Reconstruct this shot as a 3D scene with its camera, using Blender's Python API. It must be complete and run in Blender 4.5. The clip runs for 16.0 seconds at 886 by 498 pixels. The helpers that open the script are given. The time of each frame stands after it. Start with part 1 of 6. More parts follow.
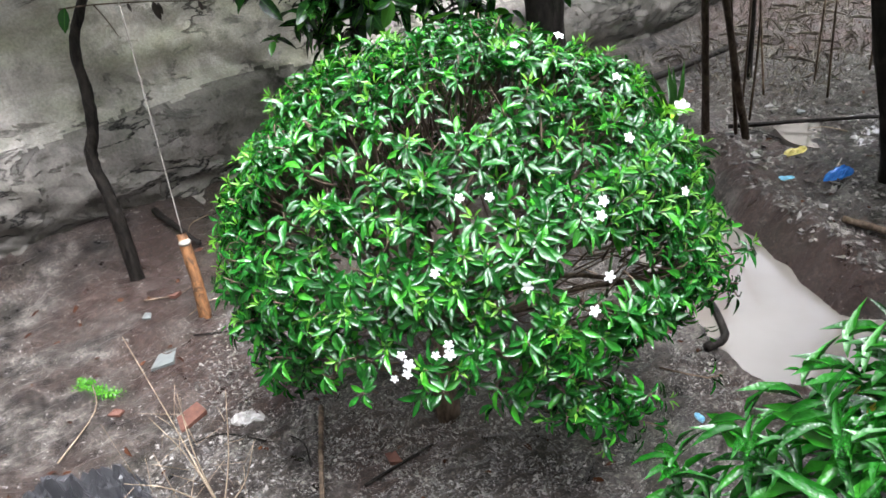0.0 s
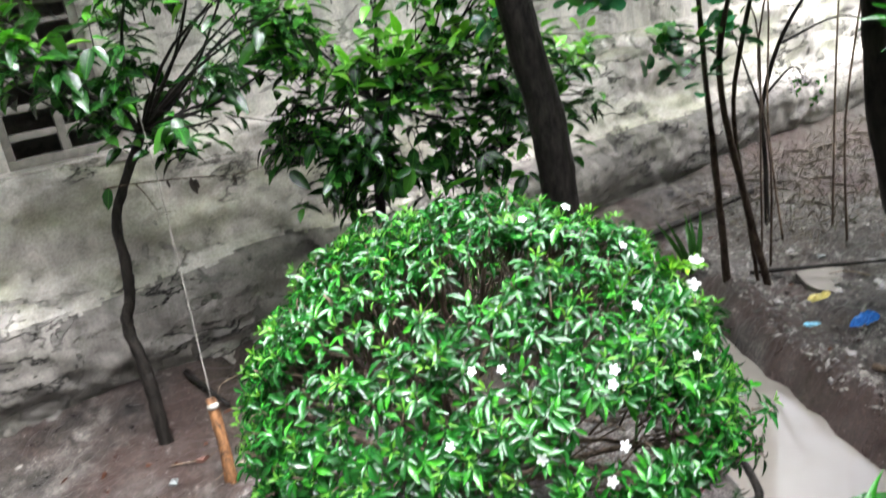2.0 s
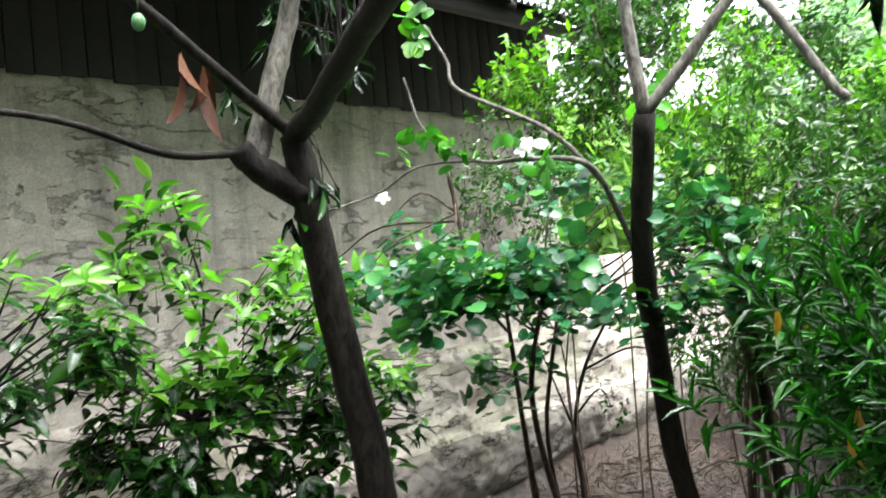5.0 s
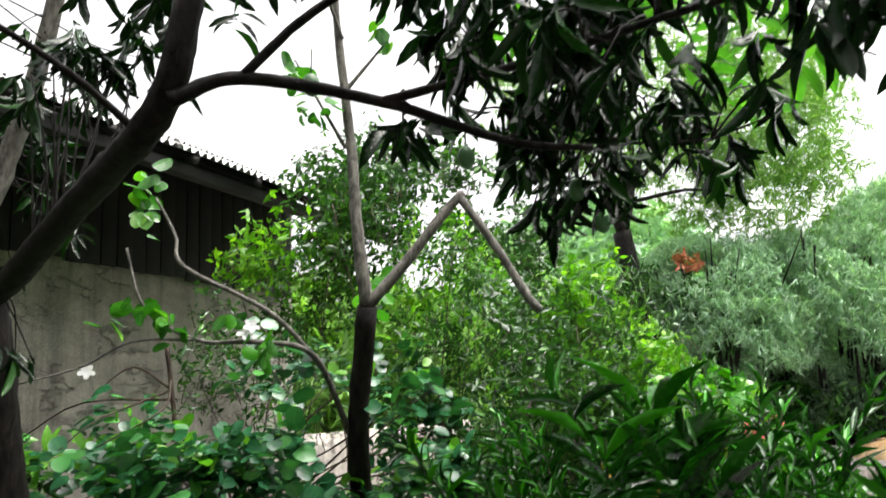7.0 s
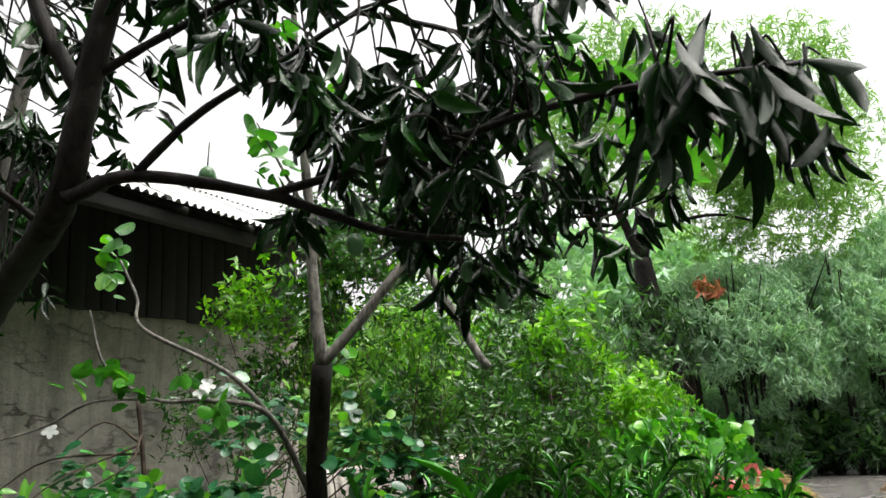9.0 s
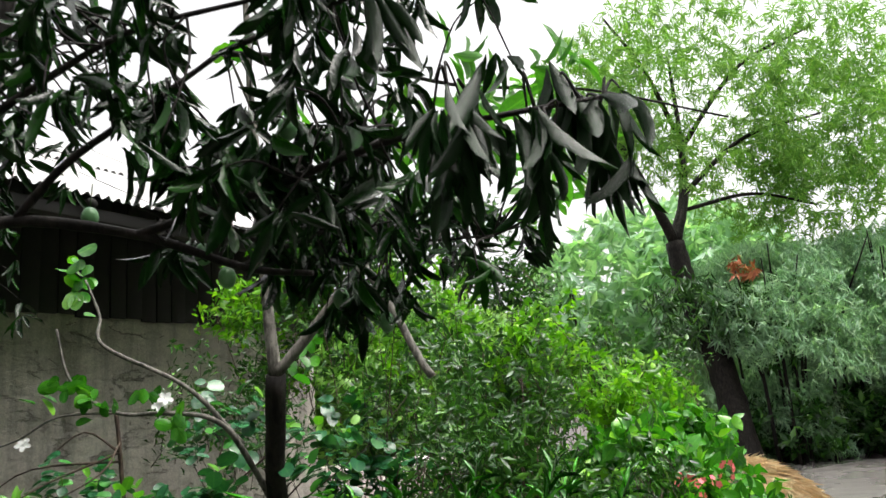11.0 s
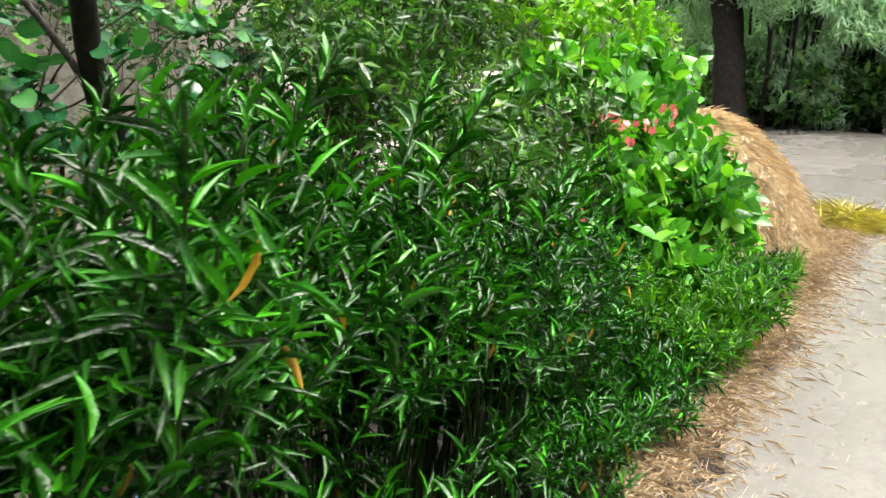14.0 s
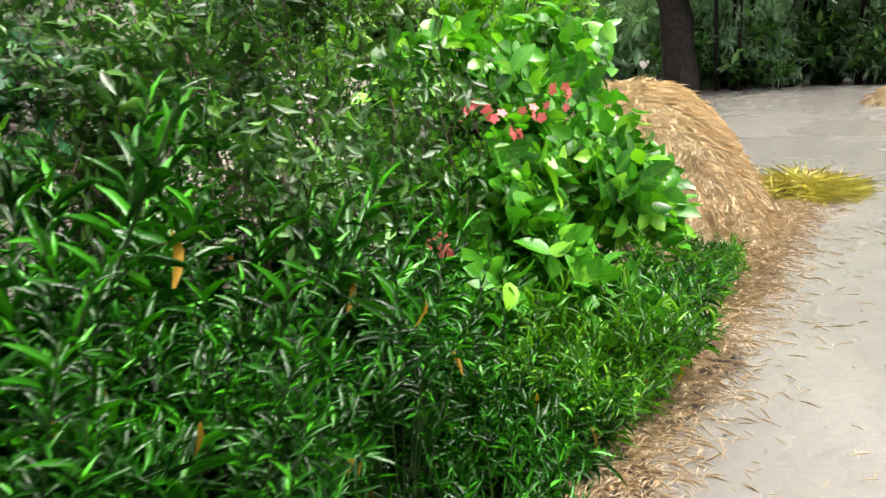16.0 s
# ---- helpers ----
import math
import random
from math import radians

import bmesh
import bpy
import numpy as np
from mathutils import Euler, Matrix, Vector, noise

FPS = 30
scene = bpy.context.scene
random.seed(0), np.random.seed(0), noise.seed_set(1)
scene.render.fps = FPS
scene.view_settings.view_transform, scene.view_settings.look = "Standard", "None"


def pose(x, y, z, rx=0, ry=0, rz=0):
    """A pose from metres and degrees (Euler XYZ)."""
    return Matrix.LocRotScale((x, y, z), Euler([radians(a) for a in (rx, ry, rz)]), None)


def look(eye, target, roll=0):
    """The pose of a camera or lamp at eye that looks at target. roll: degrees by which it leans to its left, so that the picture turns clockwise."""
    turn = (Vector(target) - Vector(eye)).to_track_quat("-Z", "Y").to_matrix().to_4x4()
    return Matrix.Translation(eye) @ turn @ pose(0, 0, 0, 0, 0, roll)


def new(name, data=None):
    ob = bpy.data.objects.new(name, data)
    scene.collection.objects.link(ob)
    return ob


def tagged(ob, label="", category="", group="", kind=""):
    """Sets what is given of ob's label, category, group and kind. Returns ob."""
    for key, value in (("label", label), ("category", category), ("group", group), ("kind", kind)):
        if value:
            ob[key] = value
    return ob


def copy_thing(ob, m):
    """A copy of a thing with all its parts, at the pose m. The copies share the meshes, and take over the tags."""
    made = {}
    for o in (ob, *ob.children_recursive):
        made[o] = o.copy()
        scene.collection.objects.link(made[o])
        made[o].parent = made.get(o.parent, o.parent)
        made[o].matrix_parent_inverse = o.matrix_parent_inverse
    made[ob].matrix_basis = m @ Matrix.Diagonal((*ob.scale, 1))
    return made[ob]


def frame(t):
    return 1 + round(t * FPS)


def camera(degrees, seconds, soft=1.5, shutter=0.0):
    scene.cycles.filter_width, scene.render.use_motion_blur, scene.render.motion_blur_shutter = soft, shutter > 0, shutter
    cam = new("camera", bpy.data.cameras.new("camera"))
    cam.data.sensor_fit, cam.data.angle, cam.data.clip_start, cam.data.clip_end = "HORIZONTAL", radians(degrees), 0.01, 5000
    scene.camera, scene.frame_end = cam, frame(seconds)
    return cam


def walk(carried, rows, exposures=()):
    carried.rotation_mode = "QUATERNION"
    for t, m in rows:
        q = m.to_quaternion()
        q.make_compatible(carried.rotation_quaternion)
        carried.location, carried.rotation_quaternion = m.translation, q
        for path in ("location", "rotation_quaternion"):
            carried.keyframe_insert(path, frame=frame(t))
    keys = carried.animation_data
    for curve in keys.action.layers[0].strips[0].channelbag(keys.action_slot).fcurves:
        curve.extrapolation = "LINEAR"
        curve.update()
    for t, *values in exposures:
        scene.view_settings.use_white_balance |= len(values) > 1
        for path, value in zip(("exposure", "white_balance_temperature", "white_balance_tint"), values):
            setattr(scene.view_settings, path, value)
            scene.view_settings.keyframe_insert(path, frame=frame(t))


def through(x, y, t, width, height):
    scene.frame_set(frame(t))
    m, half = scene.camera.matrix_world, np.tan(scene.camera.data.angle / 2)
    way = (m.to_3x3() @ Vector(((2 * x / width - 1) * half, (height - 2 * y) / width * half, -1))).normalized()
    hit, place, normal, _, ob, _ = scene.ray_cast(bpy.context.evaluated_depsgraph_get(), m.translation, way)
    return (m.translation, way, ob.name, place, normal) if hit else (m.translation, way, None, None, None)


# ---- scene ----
cam = camera(59.4, 16.0, shutter=0.4)
PATH = [
    (0, (0.196, -0.056, 2.193), (0.005, 1.679, 1.216), -7.3),
    (0.5, (0.181, -0.041, 2.213), (-0.035, 1.692, 1.238), -8.7),
    (1, (0.177, -0.056, 2.239), (-0.106, 1.683, 1.292), -10.5),
    (1.5, (0.232, -0.073, 2.259), (-0.084, 1.719, 1.43), -10.9),
    (2, (0.271, -0.083, 2.299), (0.029, 1.797, 1.66), -9.3),
    (2.5, (0.266, -0.088, 2.351), (0.091, 1.846, 1.875), -7.4),
    (3, (0.273, -0.106, 2.389), (0.116, 1.854, 2.022), -6.7),
    (3.5, (0.302, -0.114, 2.431), (0.198, 1.867, 2.174), -6.1),
    (3.7, (0.317, -0.116, 2.447), (0.251, 1.87, 2.217), -5.9),
    (5.8, (0.336, -0.099, 2.502), (0.738, 1.855, 2.64), -5.3),
    (6, (0.339, -0.109, 2.503), (0.767, 1.839, 2.654), -5.1),
    (6.5, (0.367, -0.145, 2.531), (1.055, 1.714, 2.792), -3.9),
    (7, (0.416, -0.188, 2.579), (1.31, 1.556, 2.979), -3.2),
    (7.5, (0.486, -0.255, 2.626), (1.389, 1.472, 3.076), -3.1),
    (8, (0.603, -0.376, 2.63), (1.472, 1.364, 3.095), -3.1),
    (8.5, (0.677, -0.447, 2.648), (1.52, 1.305, 3.116), -3.4),
    (8.7, (0.705, -0.442, 2.675), (1.535, 1.317, 3.141), -3.4),
    (10.8, (1.196, -0.785, 2.792), (1.873, 1.047, 3.223), -4.6),
    (11, (1.243, -0.747, 2.786), (1.919, 1.086, 3.217), -4.5),
    (11.5, (1.368, -0.586, 2.723), (2.048, 1.283, 2.932), 1.9),
    (12, (1.517, -0.462, 2.691), (2.219, 1.409, 2.599), 4.1),
    (12.5, (1.725, -0.393, 2.668), (2.406, 1.458, 2.334), 1.9),
    (13, (1.852, -0.345, 2.654), (2.498, 1.494, 2.205), 1.6),
    (13.5, (1.982, -0.195, 2.641), (2.623, 1.639, 2.167), 1.9),
    (14, (2.097, -0.08, 2.64), (2.738, 1.749, 2.148), 1.9),
    (14.5, (2.294, 0.02, 2.649), (2.932, 1.849, 2.151), 1.5),
    (15, (2.473, 0.116, 2.632), (3.109, 1.944, 2.125), -0.3),
    (15.5, (2.649, 0.29, 2.633), (3.311, 2.106, 2.12), -1.6),
    (16, (2.834, 0.444, 2.621), (3.513, 2.252, 2.101), -3.5),
]
walk(cam, [(t, look(eye, target, roll)) for t, eye, target, roll in PATH], exposures=[(0.0, 2.2, 6050, 14), (2.0, 2.28, 6100, 13), (3.5, 2.4, 6200, 12), (4.7, 2.25, 6350, 12), (6.0, 1.75, 6600, 12), (7.0, 1.2, 6700, 12), (8.5, 0.85, 6700, 11), (11.0, 0.9, 6700, 12), (12.0, 1.25, 6800, 14), (13.0, 1.65, 6950, 13), (14.5, 1.6, 7000, 12), (16.0, 1.5, 7050, 12)])

# ---- sky and sun: a bright rain sky ----
world = bpy.data.worlds.new("overcast_sky")
scene.world = world
world.use_nodes = True
wn, wl = world.node_tree.nodes, world.node_tree.links
sky = wn.new("ShaderNodeTexSky")
sky.sky_type, sky.sun_disc = "NISHITA", False
sky.sun_elevation, sky.sun_rotation = radians(72), radians(125)
sky.air_density, sky.dust_density, sky.ozone_density = 1.0, 6.0, 1.0
grey = wn.new("ShaderNodeHueSaturation")
grey.inputs["Saturation"].default_value = 0.12
grey.inputs["Value"].default_value = 1.45
wl.new(sky.outputs[0], grey.inputs["Color"])
wl.new(grey.outputs[0], wn["Background"].inputs["Color"])
wn["Background"].inputs["Strength"].default_value = 0.15
sun = new("sun", bpy.data.lights.new("sun", "SUN"))
sun.data.energy, sun.data.angle, sun.data.color = 1.5, radians(40), (1.0, 0.98, 0.95)
sun.matrix_world = look((0, 0, 30), (-4.0, 2.8, 15.0))

rng = np.random.default_rng(7)

# ---- plan: s runs along the house wall and the road, n across, towards the road ----
A52 = radians(52)
SD = np.array([math.sin(A52), math.cos(A52), 0.0])
ND = np.array([math.cos(A52), -math.sin(A52), 0.0])
ROAD_Z = 1.36
WALL_N = -5.1


def sn(s, n, z=0.0):
    return SD * s + ND * n + np.array([0, 0, z])


def sstep(a, b, x):
    t = np.clip((x - a) / (b - a), 0, 1)
    return t * t * (3 - 2 * t)


def edge_n(s):
    """Where the paved yard ends towards the garden."""
    return 0.45 + 0.31 * sstep(0.2, 2.9, s) - 4.2 * sstep(6.7, 9.2, s)


CHANNEL = np.array([(0.95, 5.4), (1.08, 4.4), (1.22, 3.5), (1.45, 2.9), (1.95, 2.5), (2.9, 2.35)])


def channel_d(x, y):
    """Distance from the middle line of the ditch."""
    best = np.full(np.shape(x), 9.0)
    for a, b in zip(CHANNEL[:-1], CHANNEL[1:]):
        d = b - a
        t = np.clip(((x - a[0]) * d[0] + (y - a[1]) * d[1]) / (d @ d), 0, 1)
        best = np.minimum(best, np.hypot(x - a[0] - t * d[0], y - a[1] - t * d[1]))
    return best


def waves(x, y):
    return (np.sin(3.1 * x + 1.3 * y) * np.sin(2.3 * y - 0.7 * x + 1) + 0.6 * np.sin(7.3 * x + 2.1 * y + 2) * np.sin(6.1 * y - 3 * x)
            + 0.35 * np.sin(15.1 * x - 4 * y) * np.sin(13.7 * y + 5 * x + 0.5))


def height(x, y):
    x, y = np.asarray(x, float), np.asarray(y, float)
    s, n = x * SD[0] + y * SD[1], x * ND[0] + y * ND[1]
    up = sstep(0, 1, (n - edge_n(s) + 1.15 + 0.4 * sstep(1.6, 2.6, s)) / (1.1 + 0.4 * sstep(1.6, 2.6, s)))
    wild = waves(x, y)
    low = 0.028 * wild + 0.10 * sstep(1.6, 2.4, x) * sstep(3.0, 4.0, y) + 0.25 * sstep(-4.3, -5.0, n)
    bank = channel_d(x, y)
    low = low + 0.10 * np.exp(-((bank - 0.55) / 0.16) ** 2) * sstep(1.2, 1.5, x) - 0.30 * sstep(0.46, 0.20, bank + 0.05 * wild)
    return low * (1 - up) + ROAD_Z * up


# ---- node materials ----
def material(name, rough=0.6, metal=0.0, spec=0.5):
    m = bpy.data.materials.new(name)
    m.use_nodes = True
    b = m.node_tree.nodes["Principled BSDF"]
    b.inputs["Roughness"].default_value, b.inputs["Metallic"].default_value = rough, metal
    b.inputs["Specular IOR Level"].default_value = spec
    return m, m.node_tree.nodes, m.node_tree.links, b


def ramp(nodes, links, source, stops):
    r = nodes.new("ShaderNodeValToRGB")
    el = r.color_ramp.elements
    while len(el) < len(stops):
        el.new(0.5)
    for e, (at, c) in zip(el, stops):
        e.position, e.color = at, (*c, 1) if len(c) == 3 else c
    links.new(source, r.inputs[0])
    return r.outputs[0]


def noise_tex(nodes, links, scale, detail=4, rough=0.6, coords=None, distort=0.0):
    n = nodes.new("ShaderNodeTexNoise")
    n.inputs["Scale"].default_value, n.inputs["Detail"].default_value = scale, detail
    n.inputs["Roughness"].default_value, n.inputs["Distortion"].default_value = rough, distort
    if coords:
        links.new(coords, n.inputs["Vector"])
    return n.outputs[0]


def mixed(nodes, links, fac, a, b, mode="MIX"):
    m = nodes.new("ShaderNodeMix")
    m.data_type, m.blend_type = "RGBA", mode
    for socket, value in ((m.inputs[0], fac), (m.inputs[6], a), (m.inputs[7], b)):
        if isinstance(value, (int, float)):
            socket.default_value = value
        elif isinstance(value, tuple):
            socket.default_value = (*value, 1)
        else:
            links.new(value, socket)
    return m.outputs[2]


def bump(nodes, links, bsdf, source, strength=0.4, distance=0.01, before=None):
    b = nodes.new("ShaderNodeBump")
    b.inputs["Strength"].default_value, b.inputs["Distance"].default_value = strength, distance
    links.new(source, b.inputs["Height"])
    if before:
        links.new(before, b.inputs["Normal"])
    links.new(b.outputs[0], bsdf.inputs["Normal"])
    return b.outputs[0]


def place(nodes):
    return nodes.new("ShaderNodeTexCoord").outputs["Object"]


def leaf_material(name, dark, mid, light, rough=0.3, through=0.3, rib=0.25, spec=0.6, wavy=0.35):
    """Wet leaf: colour varies from leaf to leaf, a pale rib, light shining through the blade."""
    m, nodes, links, b = material(name, rough, 0, spec)
    geo = nodes.new("ShaderNodeNewGeometry")
    colour = ramp(nodes, links, geo.outputs["Random Per Island"], [(0, dark), (0.3, tuple((a * 1.2 + b_) / 2.2 for a, b_ in zip(dark, mid))), (0.58, mid), (0.74, mid), (1, light)])
    blotch = noise_tex(nodes, links, 60, 3)
    colour = mixed(nodes, links, ramp(nodes, links, blotch, [(0.4, (0, 0, 0)), (0.8, (0.22, 0.22, 0.22))]), colour, light)
    uv = nodes.new("ShaderNodeUVMap")
    sep = nodes.new("ShaderNodeSeparateXYZ")
    links.new(uv.outputs[0], sep.inputs[0])
    off = nodes.new("ShaderNodeMath")
    off.operation = "SUBTRACT"
    off.inputs[1].default_value = 0.5
    links.new(sep.outputs[0], off.inputs[0])
    mag = nodes.new("ShaderNodeMath")
    mag.operation = "ABSOLUTE"
    links.new(off.outputs[0], mag.inputs[0])
    line = ramp(nodes, links, mag.outputs[0], [(0.015, (rib, rib, rib)), (0.06, (0, 0, 0))])
    colour = mixed(nodes, links, line, colour, tuple(min(1, c * 1.3 + 0.02) for c in light))
    links.new(colour, b.inputs["Base Color"])
    veins = nodes.new("ShaderNodeTexWave")
    veins.inputs["Scale"].default_value, veins.inputs["Distortion"].default_value = 5.0, 1.5
    veins.bands_direction = "Y"
    links.new(uv.outputs[0], veins.inputs["Vector"])
    first = bump(nodes, links, b, veins.outputs[0], 0.08, 0.002)
    bump(nodes, links, b, noise_tex(nodes, links, 70, 3, 0.6, place(nodes)), wavy, 0.006, first)
    tr = nodes.new("ShaderNodeBsdfTranslucent")
    links.new(mixed(nodes, links, 1.0, colour, (1.0, 1.25, 0.45), "MULTIPLY"), tr.inputs[0])
    mix = nodes.new("ShaderNodeMixShader")
    mix.inputs[0].default_value = through
    links.new(b.outputs[0], mix.inputs[1])
    links.new(tr.outputs[0], mix.inputs[2])
    links.new(mix.outputs[0], nodes["Material Output"].inputs[0])
    return m


LEAF_JASMINE = leaf_material("jasmine_leaf", (0.003, 0.03, 0.005), (0.010, 0.095, 0.012), (0.05, 0.29, 0.018), 0.12, 0.13, 0.12, 0.6, 0.6)
LEAF_GRASSY = leaf_material("grassy_leaf", (0.012, 0.08, 0.005), (0.045, 0.21, 0.010), (0.16, 0.42, 0.02), 0.25, 0.25, 0.1, 0.4)
LEAF_LANCE = leaf_material("lance_leaf", (0.001, 0.009, 0.002), (0.007, 0.075, 0.004), (0.05, 0.34, 0.012), 0.17, 0.10, 0.08, 0.35, 0.45)
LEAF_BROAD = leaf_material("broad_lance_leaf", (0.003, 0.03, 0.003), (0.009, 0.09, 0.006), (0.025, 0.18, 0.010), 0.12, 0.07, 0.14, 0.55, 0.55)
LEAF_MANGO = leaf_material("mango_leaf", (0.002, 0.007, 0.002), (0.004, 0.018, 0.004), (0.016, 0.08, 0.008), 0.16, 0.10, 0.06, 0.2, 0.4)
LEAF_MANGO_YOUNG = leaf_material("young_mango_leaf", (0.04, 0.17, 0.02), (0.07, 0.26, 0.025), (0.16, 0.42, 0.05), 0.35, 0.42, 0.3)
LEAF_ROUND = leaf_material("round_leaf", (0.010, 0.07, 0.03), (0.026, 0.14, 0.058), (0.09, 0.33, 0.06), 0.14, 0.24, 0.08, 0.7, 0.5)
LEAF_OVATE = leaf_material("ovate_leaf", (0.004, 0.014, 0.005), (0.011, 0.055, 0.011), (0.07, 0.26, 0.022), 0.14, 0.24, 0.2, 0.6, 0.5)
LEAF_SPRING = leaf_material("spring_leaf", (0.07, 0.24, 0.02), (0.12, 0.36, 0.03), (0.22, 0.50, 0.05), 0.35, 0.42, 0.2)
LEAF_SMALL = leaf_material("small_leaf", (0.010, 0.038, 0.010), (0.028, 0.095, 0.022), (0.12, 0.30, 0.05), 0.22, 0.32, 0.1, 0.5)
LEAF_LIME = leaf_material("lime_leaf", (0.03, 0.14, 0.008), (0.11, 0.33, 0.014), (0.30, 0.58, 0.035), 0.3, 0.42, 0.1, 0.35)
LEAF_VINE = leaf_material("vine_leaf", (0.012, 0.09, 0.014), (0.05, 0.26, 0.02), (0.20, 0.50, 0.035), 0.2, 0.32, 0.12, 0.5)
# rain haze put into the colour: paler than bamboo leaves are
LEAF_BAMBOO_HAZED = leaf_material("hazed_bamboo_leaf", (0.16, 0.31, 0.19), (0.31, 0.51, 0.34), (0.50, 0.68, 0.50), 0.35, 0.45, 0.1, 0.6)
# a little haze is put into this far foliage's colour too
LEAF_FEATHER = leaf_material("feather_leaf", (0.11, 0.24, 0.05), (0.18, 0.37, 0.07), (0.30, 0.50, 0.12), 0.5, 0.45, 0.1, 0.4)
LEAF_DEAD = leaf_material("dead_leaf", (0.02, 0.007, 0.004), (0.045, 0.015, 0.006), (0.09, 0.036, 0.014), 0.6, 0.12, 0.2, 0.15)
LEAF_RUST = leaf_material("rust_leaf", (0.22, 0.06, 0.03), (0.36, 0.11, 0.05), (0.48, 0.19, 0.09), 0.5, 0.3, 0.2, 0.3)
LEAF_YELLOW = leaf_material("yellow_leaf", (0.38, 0.17, 0.02), (0.48, 0.26, 0.03), (0.55, 0.36, 0.06), 0.4, 0.3, 0.3)


def bark_material(name, dark, light, scale=14, rough=0.55, relief=0.6):
    m, nodes, links, b = material(name, rough + 0.1, 0, 0.12)
    c = place(nodes)
    stretch = nodes.new("ShaderNodeMapping")
    stretch.inputs["Scale"].default_value = (1, 1, 0.35)
    links.new(c, stretch.inputs[0])
    n1 = noise_tex(nodes, links, scale, 8, 0.7, stretch.outputs[0], 0.6)
    n2 = noise_tex(nodes, links, scale * 0.25, 3, 0.5, c)
    colour = ramp(nodes, links, n1, [(0.38, dark), (0.62, light)])
    colour = mixed(nodes, links, ramp(nodes, links, n2, [(0.45, (0, 0, 0)), (0.7, (0.6, 0.6, 0.6))]), colour, tuple(v * 0.5 for v in dark))
    links.new(colour, b.inputs["Base Color"])
    bump(nodes, links, b, n1, relief, 0.012)
    return m


BARK_DARK = bark_material("wet_dark_bark", (0.005, 0.0045, 0.004), (0.026, 0.022, 0.018), 24, 0.45, 1.0)
BARK_MANGO = bark_material("mango_bark", (0.004, 0.0035, 0.003), (0.026, 0.022, 0.019), 30, 0.45, 1.0)
BARK_BROWN = bark_material("brown_wet_bark", (0.022, 0.015, 0.011), (0.085, 0.062, 0.046), 30, 0.5, 0.8)
BARK_PALE = bark_material("pale_bark", (0.06, 0.058, 0.05), (0.22, 0.21, 0.18), 34, 0.45, 0.8)
BARK_TWIG = bark_material("twig_bark", (0.05, 0.036, 0.026), (0.17, 0.125, 0.088), 30, 0.6)
STEM_GREEN = bark_material("green_stem", (0.018, 0.045, 0.014), (0.05, 0.095, 0.03), 30, 0.5, 0.2)
DRY_STALK = bark_material("dry_stalk", (0.15, 0.115, 0.08), (0.32, 0.26, 0.19), 30, 0.7, 0.2)
STAKE_WOOD = bark_material("stake_wood", (0.03, 0.017, 0.010), (0.27, 0.13, 0.055), 20, 0.4, 0.8)


def mud_material():
    m, nodes, links, b = material("wet_mud", 0.4, 0, 0.35)
    c = place(nodes)
    big = noise_tex(nodes, links, 0.9, 5, 0.6, c, 0.4)
    mid = noise_tex(nodes, links, 6.5, 9, 0.7, c, 0.3)
    fine = noise_tex(nodes, links, 60, 10, 0.85, c, 0.8)
    silt = ramp(nodes, links, noise_tex(nodes, links, 0.55, 4, 0.6, c, 0.8), [(0.47, (0, 0, 0)), (0.62, (0.6, 0.6, 0.6))])
    colour = ramp(nodes, links, mid, [(0.36, (0.010, 0.009, 0.0088)), (0.5, (0.052, 0.044, 0.038)), (0.63, (0.15, 0.136, 0.122))])
    red = ramp(nodes, links, big, [(0.44, (0, 0, 0)), (0.56, (0.75, 0.75, 0.75))])
    colour = mixed(nodes, links, red, colour, (0.046, 0.026, 0.020))
    colour = mixed(nodes, links, silt, colour, (0.044, 0.040, 0.029))
    crumbs = ramp(nodes, links, fine, [(0.36, (0.2, 0.2, 0.2)), (0.5, (0.95, 0.95, 0.95)), (0.62, (2.1, 2.08, 2.0))])
    colour = mixed(nodes, links, 1.0, colour, crumbs, "MULTIPLY")
    # pale grit: broken shell and stone
    cell = nodes.new("ShaderNodeTexVoronoi")
    cell.inputs["Scale"].default_value = 38
    links.new(c, cell.inputs["Vector"])
    grit = ramp(nodes, links, cell.outputs["Distance"], [(0.10, (0.8, 0.8, 0.8)), (0.17, (0, 0, 0))])
    some = ramp(nodes, links, cell.outputs["Color"], [(0.62, (0, 0, 0)), (0.66, (1, 1, 1))])
    colour = mixed(nodes, links, mixed(nodes, links, 1.0, grit, some, "MULTIPLY"), colour, (0.34, 0.33, 0.30))
    links.new(colour, b.inputs["Base Color"])
    wet = ramp(nodes, links, mid, [(0.34, (0.24, 0.24, 0.24)), (0.6, (0.62, 0.62, 0.62))])
    links.new(wet, b.inputs["Roughness"])
    first = bump(nodes, links, b, mid, 0.7, 0.06)
    bump(nodes, links, b, fine, 1.0, 0.016, first)
    return m


